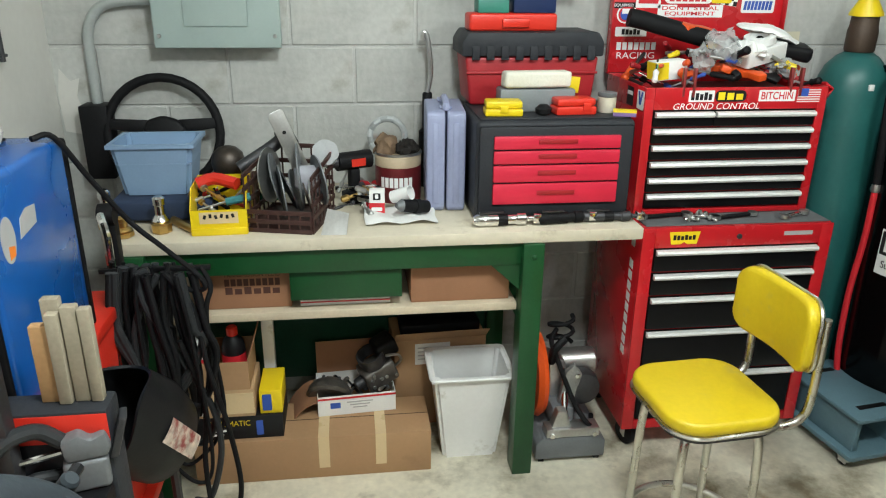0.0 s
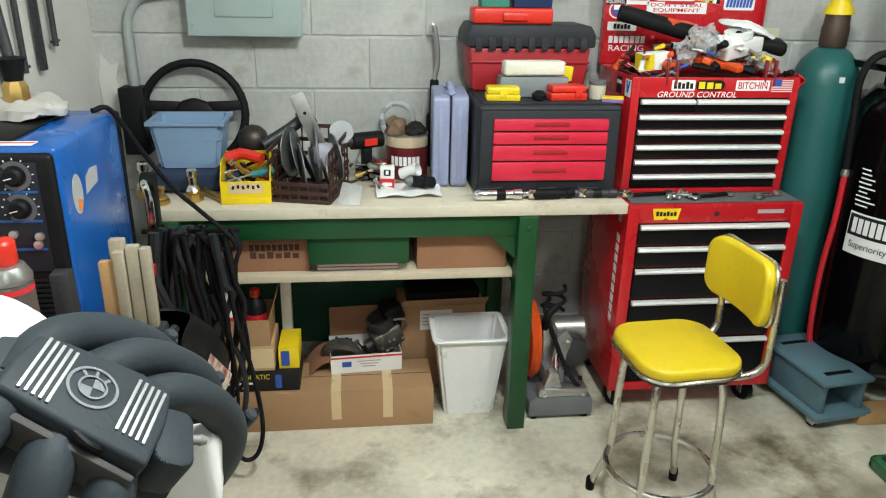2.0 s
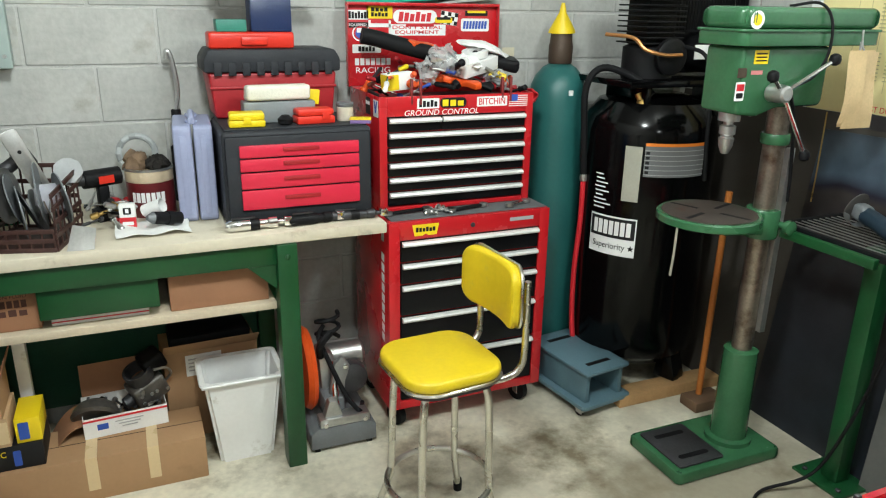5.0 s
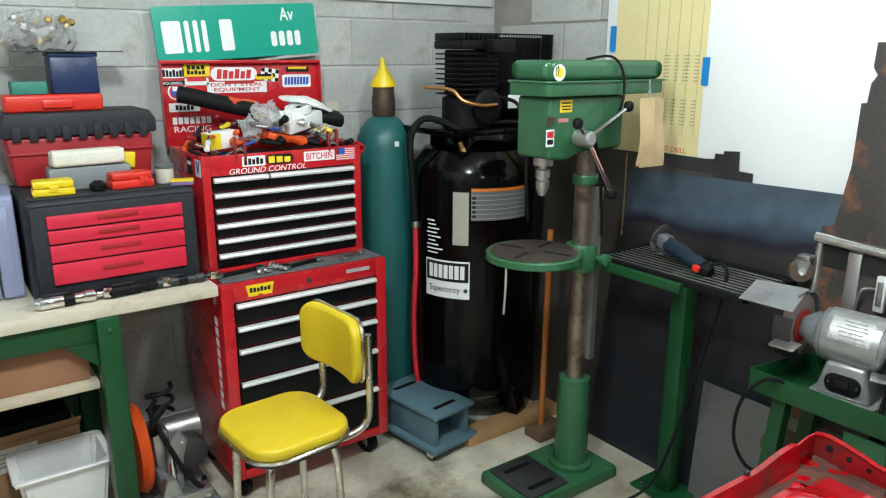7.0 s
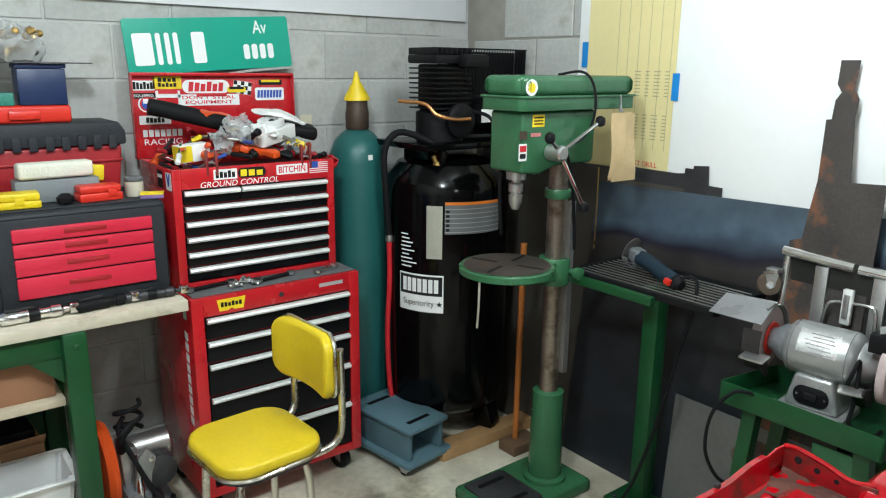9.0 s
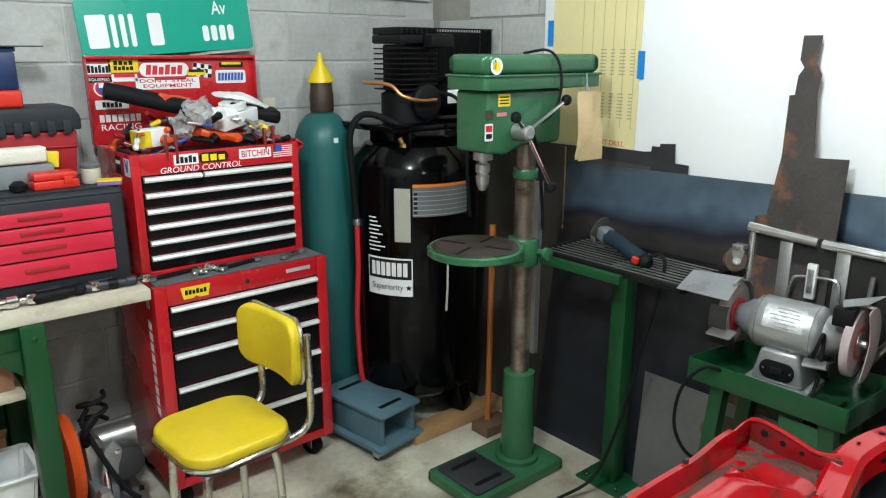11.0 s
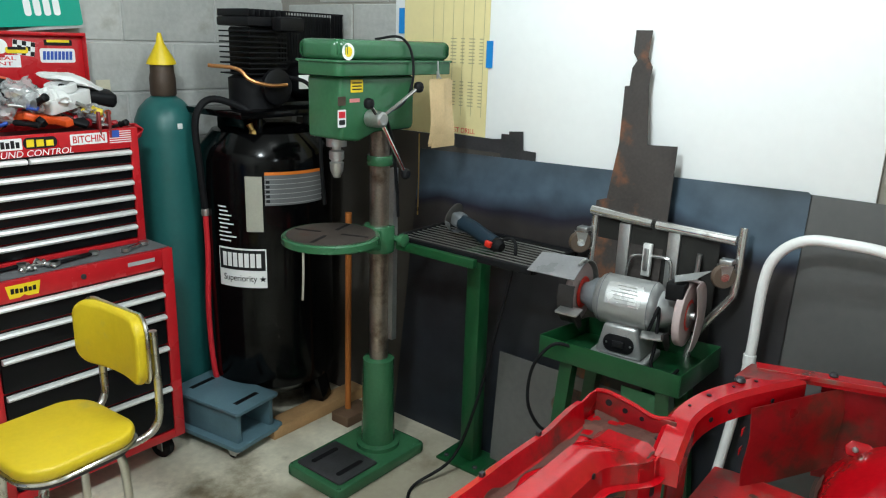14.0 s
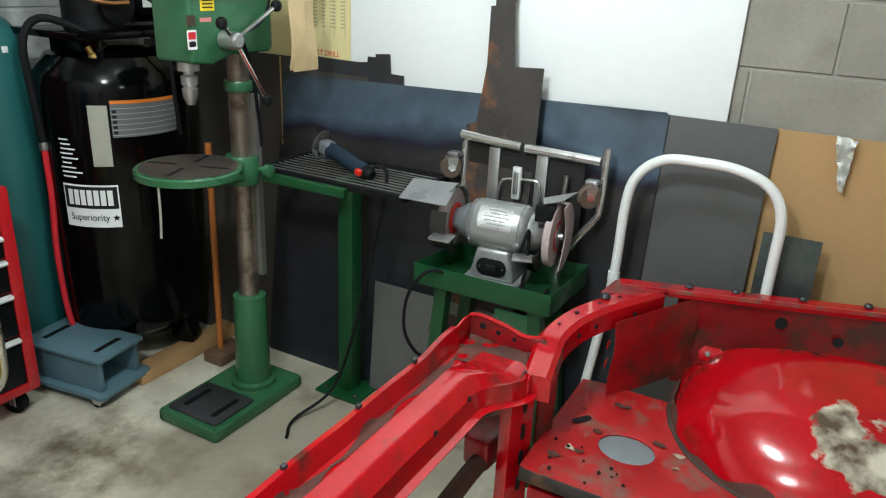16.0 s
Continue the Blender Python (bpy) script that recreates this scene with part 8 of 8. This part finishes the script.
for y in (-0.28, 0.36):
    for x in (-0.11, 0.2):
        part("wheel", lathe([(0.02, -0.02), (0.08, -0.02), (0.08, 0.02), (0.02, 0.02)], 22, pose(x, y, 0.08, 0, 90, 0)), RUBBER, ct)
tr2 = part("front_tray", box(-0.1, 0.2, -0.62, -0.3705, 0.91, 0.92, 0.003), BRIGHTRED, ct)
part("tray_bracket", box(0.18, 0.2, -0.6, -0.3005, 0.77, 0.9098, 0.003), BRIGHTRED, tr2)
sc = thing("spray_can", "aerosol can with a red cap and steel body", "spray can", pose(-0.578, 1.42, 0.9205))
part("body", lathe([(0.037, 0), (0.039, 0.004), (0.039, 0.16), (0.036, 0.168)], 24), mat("can_print", (0.14, 0.11, 0.1), 0.35, 0.4, var=0.4, scale=30, dirt=(0.4, 0.03, 0.03), dirt_amt=0.4, dirt_scale=20), sc)
for z in (0.004, 0.15):
    part("red_band", lathe([(0.0395, z), (0.0395, z + 0.01)], 24, cap=False), REDPRINT, sc)
part("shoulder", lathe([(0.0395, 0.168), (0.04, 0.176), (0.03, 0.196), (0.02, 0.2)], 24), STEEL, sc)
part("cap", lathe([(0.021, 0.2005), (0.022, 0.203), (0.022, 0.238), (0.018, 0.243)], 20), BRIGHTRED, sc)
tz = 1.27
solid("paper_packet", crinkle(lathe([(0.01, 0.035), (0.05, 0.036), (0.08, 0.02), (0.085, 0.002), (0.01, 0.001)], 26), 0.022, 0.045, 2), mat("grey_paper", (0.42, 0.4, 0.37), 0.8), "crumpled grey paper packet on the welder", "packet", pose(-0.72, 1.98, tz + 0.005))
tw = thing("torch_nozzle", "brass torch fitting with a black hose end on the welder", "torch", pose(-0.74, 1.96, tz + 0.035))
part("brass_nut", lathe([(0.025, 0), (0.03, 0.004), (0.03, 0.035), (0.022, 0.05)], 8), BRASS, tw)
part("cone", lathe([(0.02, 0.05), (0.03, 0.095), (0.034, 0.1), (0.014, 0.105)], 16), RUBBER, tw)
part("stem", bar((0, 0, 0.1), (-0.015, 0.0, 0.27), 0.011), DKSTEEL, tw)
part("stem", bar((-0.02, 0, 0.1), (-0.04, 0.0, 0.27), 0.009), STEEL, tw)
part("lamp_shade", lathe([(0.1, 0), (0.095, 0.035), (0.055, 0.08), (0.02, 0.09)], 24, pose(-0.04, 0.02, 0.262, 8, -10, 0)), BLACKPL, tw, "black shade")
# bar clamps on the side wall
for y, z0 in ((2.3, 1.25), (2.55, 1.3)):
    bc = thing("bar_clamp", "dark steel bar clamp hanging on the wall", "clamp", pose(-0.905, y, z0, 0, 0, 0), "bar clamps on the wall")
    part("bar", box(-0.004, 0.012, -0.014, 0.014, 0.0, 0.85, 0.002), DKSTEEL, bc)
    part("jaw", box(-0.004, 0.022, -0.02, 0.13, 0.3, 0.34, 0.004), DKSTEEL, bc)
    part("screw", bar((0.008, 0.11, 0.06), (0.008, 0.11, 0.38), 0.009), DKSTEEL, bc)
    part("tommy_bar", bar((0.008, 0.08, 0.075), (0.008, 0.14, 0.075), 0.005, 8), DKSTEEL, bc)

# timber strips and square tube standing on the cart's toe box
part("toe_box", box(0.0, 0.4, -0.37, -0.3005, 0.2005, 0.905, 0.008), CHARCOAL, ct, "dark steel toe box")
part("toe_trim", box(0.0, 0.4, -0.3725, -0.3705, 0.845, 0.9, 0.0008), BRIGHTRED, ct, "red painted edge")
part("toe_step", box(0.0, 0.395, -0.47, -0.371, 0.2005, 0.762, 0.008), BLACKPL, ct, "black steel step")
OLDTIMBER = mat("dirty_timber", (0.3, 0.26, 0.19), 0.7, var=0.25, scale=8, dirt=(0.16, 0.13, 0.1), dirt_amt=0.4)
for k, (dx, dy, w, h, m0) in enumerate(((0.0, 0.0, 0.03, -0.03, PINE), (0.032, -0.02, 0.022, -0.006, OLDTIMBER), (0.056, -0.005, 0.026, 0.004, OLDTIMBER), (0.02, 0.03, 0.03, 0.012, OLDTIMBER), (0.084, -0.012, 0.02, 0.0, OLDTIMBER))):
    solid("timber_strip", box(-0.485 + dx, -0.485 + dx + w, 1.584 + dy * 0.5, 1.604 + dy * 0.5, 0.9055, 1.082 + h, 0.003), m0, "dirty pale wooden strip standing on the cart", "timber", group="timber strips by the cart")
sq = solid("square_tube", prism([(0, 0), (0.034, 0), (0.034, 0.034), (0, 0.034)], 0, 0.3, "z", 0.002), DKSTEEL, "short length of dark square steel tube standing on the cart", "steel tube", pose(-0.545, 1.5, 0.7625))

# cable hook with hanging welding leads
rk = thing("cable_post", "black steel post with a chrome hook for cables", "post", pose(-0.585, 2.37, 0))
part("post", box(-0.018, 0.018, -0.018, 0.018, 0.0, 1.0, 0.004), BLACKPL, rk)
part("foot_plate", box(-0.06, 0.06, -0.06, 0.06, 0, 0.008, 0.002), BLACKPL, rk)
part("hook", tube([(0.0, -0.02, 0.99), (0.0, -0.06, 1.01), (0.02, -0.1, 0.97), (0.02, -0.1, 0.84)], 0.011, 8, sub=4), CHROME, rk)
part("roller", lathe([(0.028, -0.02), (0.03, 0), (0.028, 0.02)], 18, pose(0.0, -0.01, 1.0, 0, 90, 0)), RUBBER, rk)
part("arm", box(-0.01, 0.27, -0.115, -0.1, 0.87, 0.884, 0.003), BLACKPL, rk)


def lead(y, r, *xz):
    """One hanging lead in a nearly upright plane."""
    pts = [(x, y + 0.012 * math.sin(1.7 * i + 9 * y), z) for i, (x, z) in enumerate(xz)]
    solid("welding_cable", tube(pts, r, 9, sub=6), RUBBER if r < 0.009 else HOSE, "looped black rubber welding cable hanging from the post", "cable", group="hanging welding cables")


lead(2.24, 0.013, (-0.53, 0.89), (-0.554, 0.78), (-0.565, 0.65), (-0.555, 0.5), (-0.52, 0.36))
lead(2.25, 0.012, (-0.507, 0.888), (-0.507, 0.78), (-0.504, 0.66), (-0.524, 0.52), (-0.5, 0.35))
lead(2.22, 0.01, (-0.441, 0.873), (-0.489, 0.796), (-0.514, 0.7), (-0.508, 0.51), (-0.47, 0.4), (-0.43, 0.5), (-0.45, 0.7), (-0.49, 0.885))
lead(2.21, 0.009, (-0.46, 0.893), (-0.488, 0.875), (-0.472, 0.795), (-0.424, 0.679), (-0.381, 0.569), (-0.335, 0.466), (-0.328, 0.337), (-0.373, 0.18), (-0.42, 0.17))
lead(2.26, 0.011, (-0.416, 0.879), (-0.433, 0.77), (-0.434, 0.64), (-0.406, 0.56), (-0.4, 0.44), (-0.434, 0.39))
lead(2.23, 0.007, (-0.368, 0.875), (-0.348, 0.815), (-0.338, 0.73), (-0.347, 0.648), (-0.377, 0.629), (-0.397, 0.69), (-0.411, 0.8), (-0.414, 0.88))
lead(2.245, 0.007, (-0.34, 0.885), (-0.317, 0.829), (-0.332, 0.769), (-0.343, 0.61), (-0.358, 0.51), (-0.384, 0.44))
lead(2.27, 0.012, (-0.523, 0.885), (-0.534, 0.74), (-0.564, 0.61), (-0.548, 0.49), (-0.517, 0.44), (-0.48, 0.5), (-0.474, 0.64), (-0.476, 0.77), (-0.481, 0.885))
lead(2.275, 0.01, (-0.46, 0.885), (-0.47, 0.75), (-0.455, 0.6), (-0.47, 0.45), (-0.5, 0.38))
random.seed(31)
for k in range(11):
    x0, x1, low = random.uniform(-0.56, -0.42), random.uniform(-0.46, -0.32), random.uniform(0.2, 0.58)
    mid = (x0 + x1) / 2 + random.uniform(-0.03, 0.03)
    lead(random.uniform(2.19, 2.28), random.choice((0.0055, 0.007, 0.0085, 0.0105)), (x0, 0.888), (x0 - 0.012, 0.76), (x0 + 0.008, low + 0.16), (mid - 0.03, low + 0.02), (mid + 0.025, low), (x1 + 0.01, low + 0.15), (x1 - 0.008, 0.74), (x1 - 0.03, 0.884))
lead(2.2, 0.0075, (-0.42, 0.886), (-0.36, 0.79), (-0.335, 0.62), (-0.3, 0.42), (-0.285, 0.22), (-0.31, 0.12), (-0.36, 0.13), (-0.375, 0.3), (-0.36, 0.5), (-0.4, 0.7))
solid("power_cable", tube([(-0.6, 2.02, 1.275), (-0.57, 2.06, 1.27), (-0.53, 2.12, 1.16), (-0.473, 2.17, 1.04), (-0.412, 2.19, 0.966), (-0.359, 2.2, 0.907), (-0.328, 2.2, 0.872), (-0.322, 2.2, 0.845), (-0.358, 2.21, 0.836), (-0.406, 2.22, 0.87), (-0.42, 2.24, 0.9)], 0.0065, 10), RUBBER, "black cable drooping from the welder to the cable bundle", "cable")
HA, HB = Vector((-0.455, 1.77, 0.79)), Vector((-0.4, 1.98, 0.54))  # the helmet's mouth and crown
hm = thing("welding_helmet", "black welding helmet with a worn sticker, lying open", "welding helmet", Matrix.Translation(HB) @ (HA - HB).to_track_quat("Z", "Y").to_matrix().to_4x4())
b = lathe([(0.02, -0.02), (0.07, -0.005), (0.11, 0.06), (0.118, 0.16), (0.105, 0.3), (0.098, 0.3), (0.11, 0.16), (0.1, 0.06), (0.06, 0.005), (0.02, -0.01)], 36, cap=False)
for v in b.verts:
    k = max(0.0, v.co.z) / 0.3
    v.co.x *= 0.86
    v.co.z += 0.05 * k * math.cos(2 * math.atan2(v.co.y, v.co.x))
hs = part("shell", b, mat("helmet_black", (0.007, 0.0075, 0.009), 0.5, bump=0.1), hm)
part("sticker", sheet(lambda u, v: (0.1195 * 0.86 * math.cos(radians(-24 + 27 * u)), 0.1195 * math.sin(radians(-24 + 27 * u)), 0.06 + 0.16 * v), 8, 6, 0.001), mat("sticker_art", (0.55, 0.45, 0.38), 0.5, var=0.6, scale=40, dirt=(0.28, 0.03, 0.025), dirt_amt=0.75, dirt_scale=26), hs, "torn printed sticker")
solid("helmet_stand", tube([(-0.41, 2.03, 0.0), (-0.41, 2.03, 0.3), (-0.405, 2.0, 0.55)], 0.012, 8, sub=0), DKSTEEL, "thin dark stand rod under the helmet", "rod")
vs = thing("ground_clamp", "grey cast ground clamp on a thick cable", "clamp", pose(-0.415, 1.55, 0.763, 0, 0, 15))
part("jaw", box(-0.036, 0.036, -0.03, 0.03, 0.0, 0.06, 0.008, 3), GREYCAST, vs)
part("jaw", prism([(-0.03, 0.061), (0.036, 0.061), (0.044, 0.08), (0.036, 0.108), (0.012, 0.098), (-0.004, 0.112), (-0.034, 0.1)], -0.028, 0.028, "y", 0.006), GREYCAST, vs)
part("spring_arm", prism([(0.037, 0.05), (0.052, 0.05), (0.075, 0.125), (0.062, 0.125)], -0.02, 0.02, "y", 0.003), DKSTEEL, vs)
part("screw", bar((-0.036, 0, 0.07), (-0.11, 0.0, 0.062), 0.006, 8), CHROME, vs)
part("lead", tube([(-0.03, 0, 0.09), (-0.07, 0, 0.12), (-0.12, -0.02, 0.115), (-0.16, -0.04, 0.06), (-0.18, -0.06, 0.0), (-0.185, -0.1, -0.1), (-0.16, -0.1, -0.755)], 0.014, 10), HOSE, vs)
part("lead", tube([(-0.04, 0.01, 0.02), (-0.1, -0.02, 0.03), (-0.13, -0.05, -0.05), (-0.12, -0.1, -0.3), (-0.1, -0.1, -0.755)], 0.011, 10), HOSE, vs)


# ---- intake manifold on a white sheet ----
# its own frame: x along the cover plate, y towards the runners' far ends, z out of the plate
MX, MY, MZ = Vector((0.801, 0.151, -0.579)), Vector((-0.02, 0.974, 0.227)), Vector((0.598, -0.17, 0.783))
MM = Matrix((MX, MY, MZ)).transposed().to_4x4()
MM.translation = (-0.205, 0.757, 1.258)
im = thing("intake_manifold", "grey-black composite intake manifold with curved runners", "intake manifold", MM)
pl = part("cover_plate", prism([(-0.058, 0.042), (-0.03, 0.046), (0.04, 0.046), (0.072, 0.04), (0.074, 0.0), (0.066, -0.056), (0.0, -0.046), (-0.074, -0.031), (-0.07, 0.0)], -0.034, 0.0, "z", 0.005, 3), MANIFOLD, im, "flat cover with bare ribs and a round badge")
RIB, EMBOSS = mat("bare_rib", (0.5, 0.5, 0.5), 0.35, 0.5), mat("grey_emboss", (0.17, 0.18, 0.19), 0.4)
for x0, y0 in ((-0.058, -0.026), (0.029, -0.032)):
    for k in range(5):
        x, y = x0 + 0.0064 * k, y0 - 0.0012 * k
        part("rib", prism([(x, y), (x + 0.0032, y), (x + 0.0115, y + 0.066), (x + 0.0083, y + 0.066)], 0.0002, 0.0022, "z", 0.0006), RIB, pl, "bare metal rib")
rd = part("roundel", lathe([(0.0205, 0.0002), (0.0238, 0.0002), (0.0235, 0.002), (0.0208, 0.002)], 36, cap=False), EMBOSS, pl, "embossed round badge", pose(0.0, 0.003, 0))
part("roundel_ring", lathe([(0.0112, 0.0002), (0.0135, 0.0002), (0.0133, 0.002), (0.0114, 0.002)], 28, cap=False), EMBOSS, rd)
for s in (0, 180):
    part("roundel_quarter", prism([(0, 0)] + [(0.0108 * math.cos(radians(a)), 0.0108 * math.sin(radians(a))) for a in range(0, 91, 15)], 0.0002, 0.001, "z"), EMBOSS, rd, "", pose(0, 0, 0, 0, 0, s))
for k in range(3):
    part("roundel_mark", box(-0.0015, 0.0015, -0.003, 0.003, 0.0002, 0.0012), EMBOSS, rd, "", pose(0, 0, 0, 0, 0, 38 * (k - 1)) @ pose(0, 0.017, 0))


def runner(r, *pts):
    part("runner", tube(pts, r, 20, sub=7), MANIFOLD, im, "smooth curved intake runner")


runner(0.0215, (-0.06, 0.0, -0.03), (-0.045, 0.06, -0.022), (-0.002, 0.112, -0.036), (0.052, 0.15, -0.062), (0.095, 0.17, -0.1), (0.115, 0.178, -0.16), (0.118, 0.178, -0.2))
runner(0.0215, (-0.012, 0.03, -0.03), (0.034, 0.086, -0.026), (0.086, 0.124, -0.048), (0.132, 0.148, -0.082), (0.155, 0.156, -0.13), (0.16, 0.154, -0.19))
runner(0.0215, (0.035, 0.02, -0.03), (0.082, 0.062, -0.026), (0.13, 0.09, -0.048), (0.172, 0.105, -0.084), (0.192, 0.104, -0.13), (0.196, 0.098, -0.2))
runner(0.026, (-0.05, -0.012, -0.034), (-0.068, -0.05, -0.034), (-0.068, -0.09, -0.05), (-0.055, -0.115, -0.1), (-0.045, -0.12, -0.16))
runner(0.024, (-0.003, -0.02, -0.036), (-0.006, -0.058, -0.036), (0.0, -0.092, -0.058), (0.006, -0.112, -0.11), (0.01, -0.115, -0.17))
runner(0.022, (0.045, -0.03, -0.038), (0.052, -0.062, -0.04), (0.058, -0.094, -0.066), (0.062, -0.108, -0.12), (0.065, -0.11, -0.17))
part("plenum", tube([(-0.085, 0.0, -0.07), (-0.03, 0.004, -0.075), (0.05, 0.006, -0.078), (0.105, 0.012, -0.085)], 0.044, 24, sub=4), MANIFOLD, im)
part("end_boss", prism(rounded(-0.02, 0.02, -0.035, 0.03, 0.012), -0.06, -0.012, "z", 0.004), MANIFOLD, im, "", pose(0.088, 0.0, 0, 0, 0, 10))
part("side_tab", prism([(-0.092, 0.0), (-0.085, 0.036), (-0.066, 0.046), (-0.055, 0.02), (-0.07, -0.01)], -0.04, -0.014, "z", 0.003), MANIFOLD, im, "notched side tab")
part("skirt", prism([(-0.07, -0.034), (0.062, -0.06), (0.06, -0.068), (-0.07, -0.044)], -0.045, -0.012, "z", 0.003), mat("dusty_composite", (0.05, 0.045, 0.042), 0.75, var=0.2), im, "dusty lower edge")
part("clip", tube([(-0.002, -0.042, -0.006), (0.012, -0.052, -0.004), (0.024, -0.05, -0.008), (0.026, -0.042, -0.014)], 0.004, 8, sub=3), BLACKPL, im)
for x, y, z, dx, dy, dz in ((0.148, 0.168, -0.085, 0.006, 0.018, -0.006), (0.2, 0.138, -0.092, 0.012, 0.02, -0.004), (0.075, 0.185, -0.07, 0.004, 0.02, 0.002)):
    nb = part("bolt_lug", lathe([(0.0075, -0.02), (0.0085, -0.015), (0.0085, 0.008), (0.006, 0.011)], 12, pose(x, y, z)), MANIFOLD, im)
    part("lug_pin", tube([(x, y, z), (x + dx, y + dy, z + dz)], 0.0055, 8, sub=0), BLACKPL, nb)
part("runner_flange", tube([(0.11, 0.175, -0.195), (0.16, 0.155, -0.2), (0.2, 0.1, -0.205)], 0.03, 10, sub=3), MANIFOLD, im)
part("hose_nipple", lathe([(0.005, 0), (0.005, 0.018), (0.006, 0.02), (0.004, 0.026)], 12, pose(0.1, 0.012, -0.03, 0, 80, 15)), mat("pale_nipple", (0.2, 0.2, 0.19), 0.5), im, "pale hose nipple")


def drape(u, v):
    """A cloth thrown over a narrow stand: a soft rounded top, then folds to the floor."""
    a = 2 * math.pi * u
    fold = 0.014 * math.sin(7 * a) * max(0.0, v - 0.25)
    if v < 0.4:
        e = v / 0.4 * math.pi / 2
        r, z = 0.125 * math.sin(e), 1.12 + 0.165 * math.cos(e)
    else:
        r, z = 0.125 + 0.03 * (v - 0.4), 1.12 * (1 - (v - 0.4) / 0.6)
    return (-0.385 + (r + fold) * 0.85 * math.cos(a), 0.905 + (r + fold) * 0.95 * math.sin(a), max(0.006, z))


solid("draped_sheet", lumpy(sheet(drape, 72, 40, 0.004), 0.006, 0.08), CLOTHW, "white cloth sheet draped over a stand behind the manifold", "cloth")
st = thing("parts_stand", "plain dark stand post carrying the manifold", "stand", pose(-0.27, 0.84, 0))
part("post", lathe([(0.018, 0.012), (0.018, 1.03)], 14), DKSTEEL, st)
part("foot_plate", prism(rounded(-0.09, 0.09, -0.09, 0.09, 0.02), 0, 0.012, "z", 0.002), DKSTEEL, st)
part("head_plate", prism(rounded(-0.07, 0.07, -0.06, 0.06, 0.02), 1.031, 1.045, "z", 0.003), DKSTEEL, st)
solid("foam_block", lumpy(box(-0.032, 0.032, -0.028, 0.028, -0.045, 0.04, 0.014, 3), 0.008, 0.05), CLOTHW, "white foam block under the manifold", "foam", Matrix.Translation((-0.158, 0.88, 1.085)))


# ---- concrete blocks of the walls ----
def block_mesh(name, w, h, d, material):
    me = bpy.data.meshes.new(name)
    bm = box(0, w, 0, d, 0, h, 0.003, 1)
    bm.to_mesh(me)
    bm.free()
    me.materials.append(material)
    return me


JW, BW, BH, Z0 = 0.009, 0.432, 0.2, 1.163 - 5 * 0.2
full, cut = block_mesh("block", BW - JW, BH - JW, 0.012, BLOCK), block_mesh("block_half", BW / 2 - JW, BH - JW, 0.012, BLOCK)
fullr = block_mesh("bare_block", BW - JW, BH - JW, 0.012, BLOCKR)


def lay(wall, along, start, end, shift, meshes, put, painted=None):
    row = 0
    z = Z0 - BH
    while z < TOP:
        off = shift + (BW / 2 if row % 2 else 0)
        k = math.floor((start - off) / BW)
        while off + k * BW < end:
            a = off + k * BW
            if a >= start - 0.02 and a + BW <= end + 0.25 and z > -0.05:
                ob = new("block", painted if painted and a > 1.85 else meshes)
                ob.parent = wall
                ob.matrix_local = put(a, z + JW / 2)
            k += 1
        row += 1
        z += BH


lay(wall_back, "x", -1.4, 2.62, 0.09 - 4 * BW, full, lambda a, z: pose(a, WY, z))
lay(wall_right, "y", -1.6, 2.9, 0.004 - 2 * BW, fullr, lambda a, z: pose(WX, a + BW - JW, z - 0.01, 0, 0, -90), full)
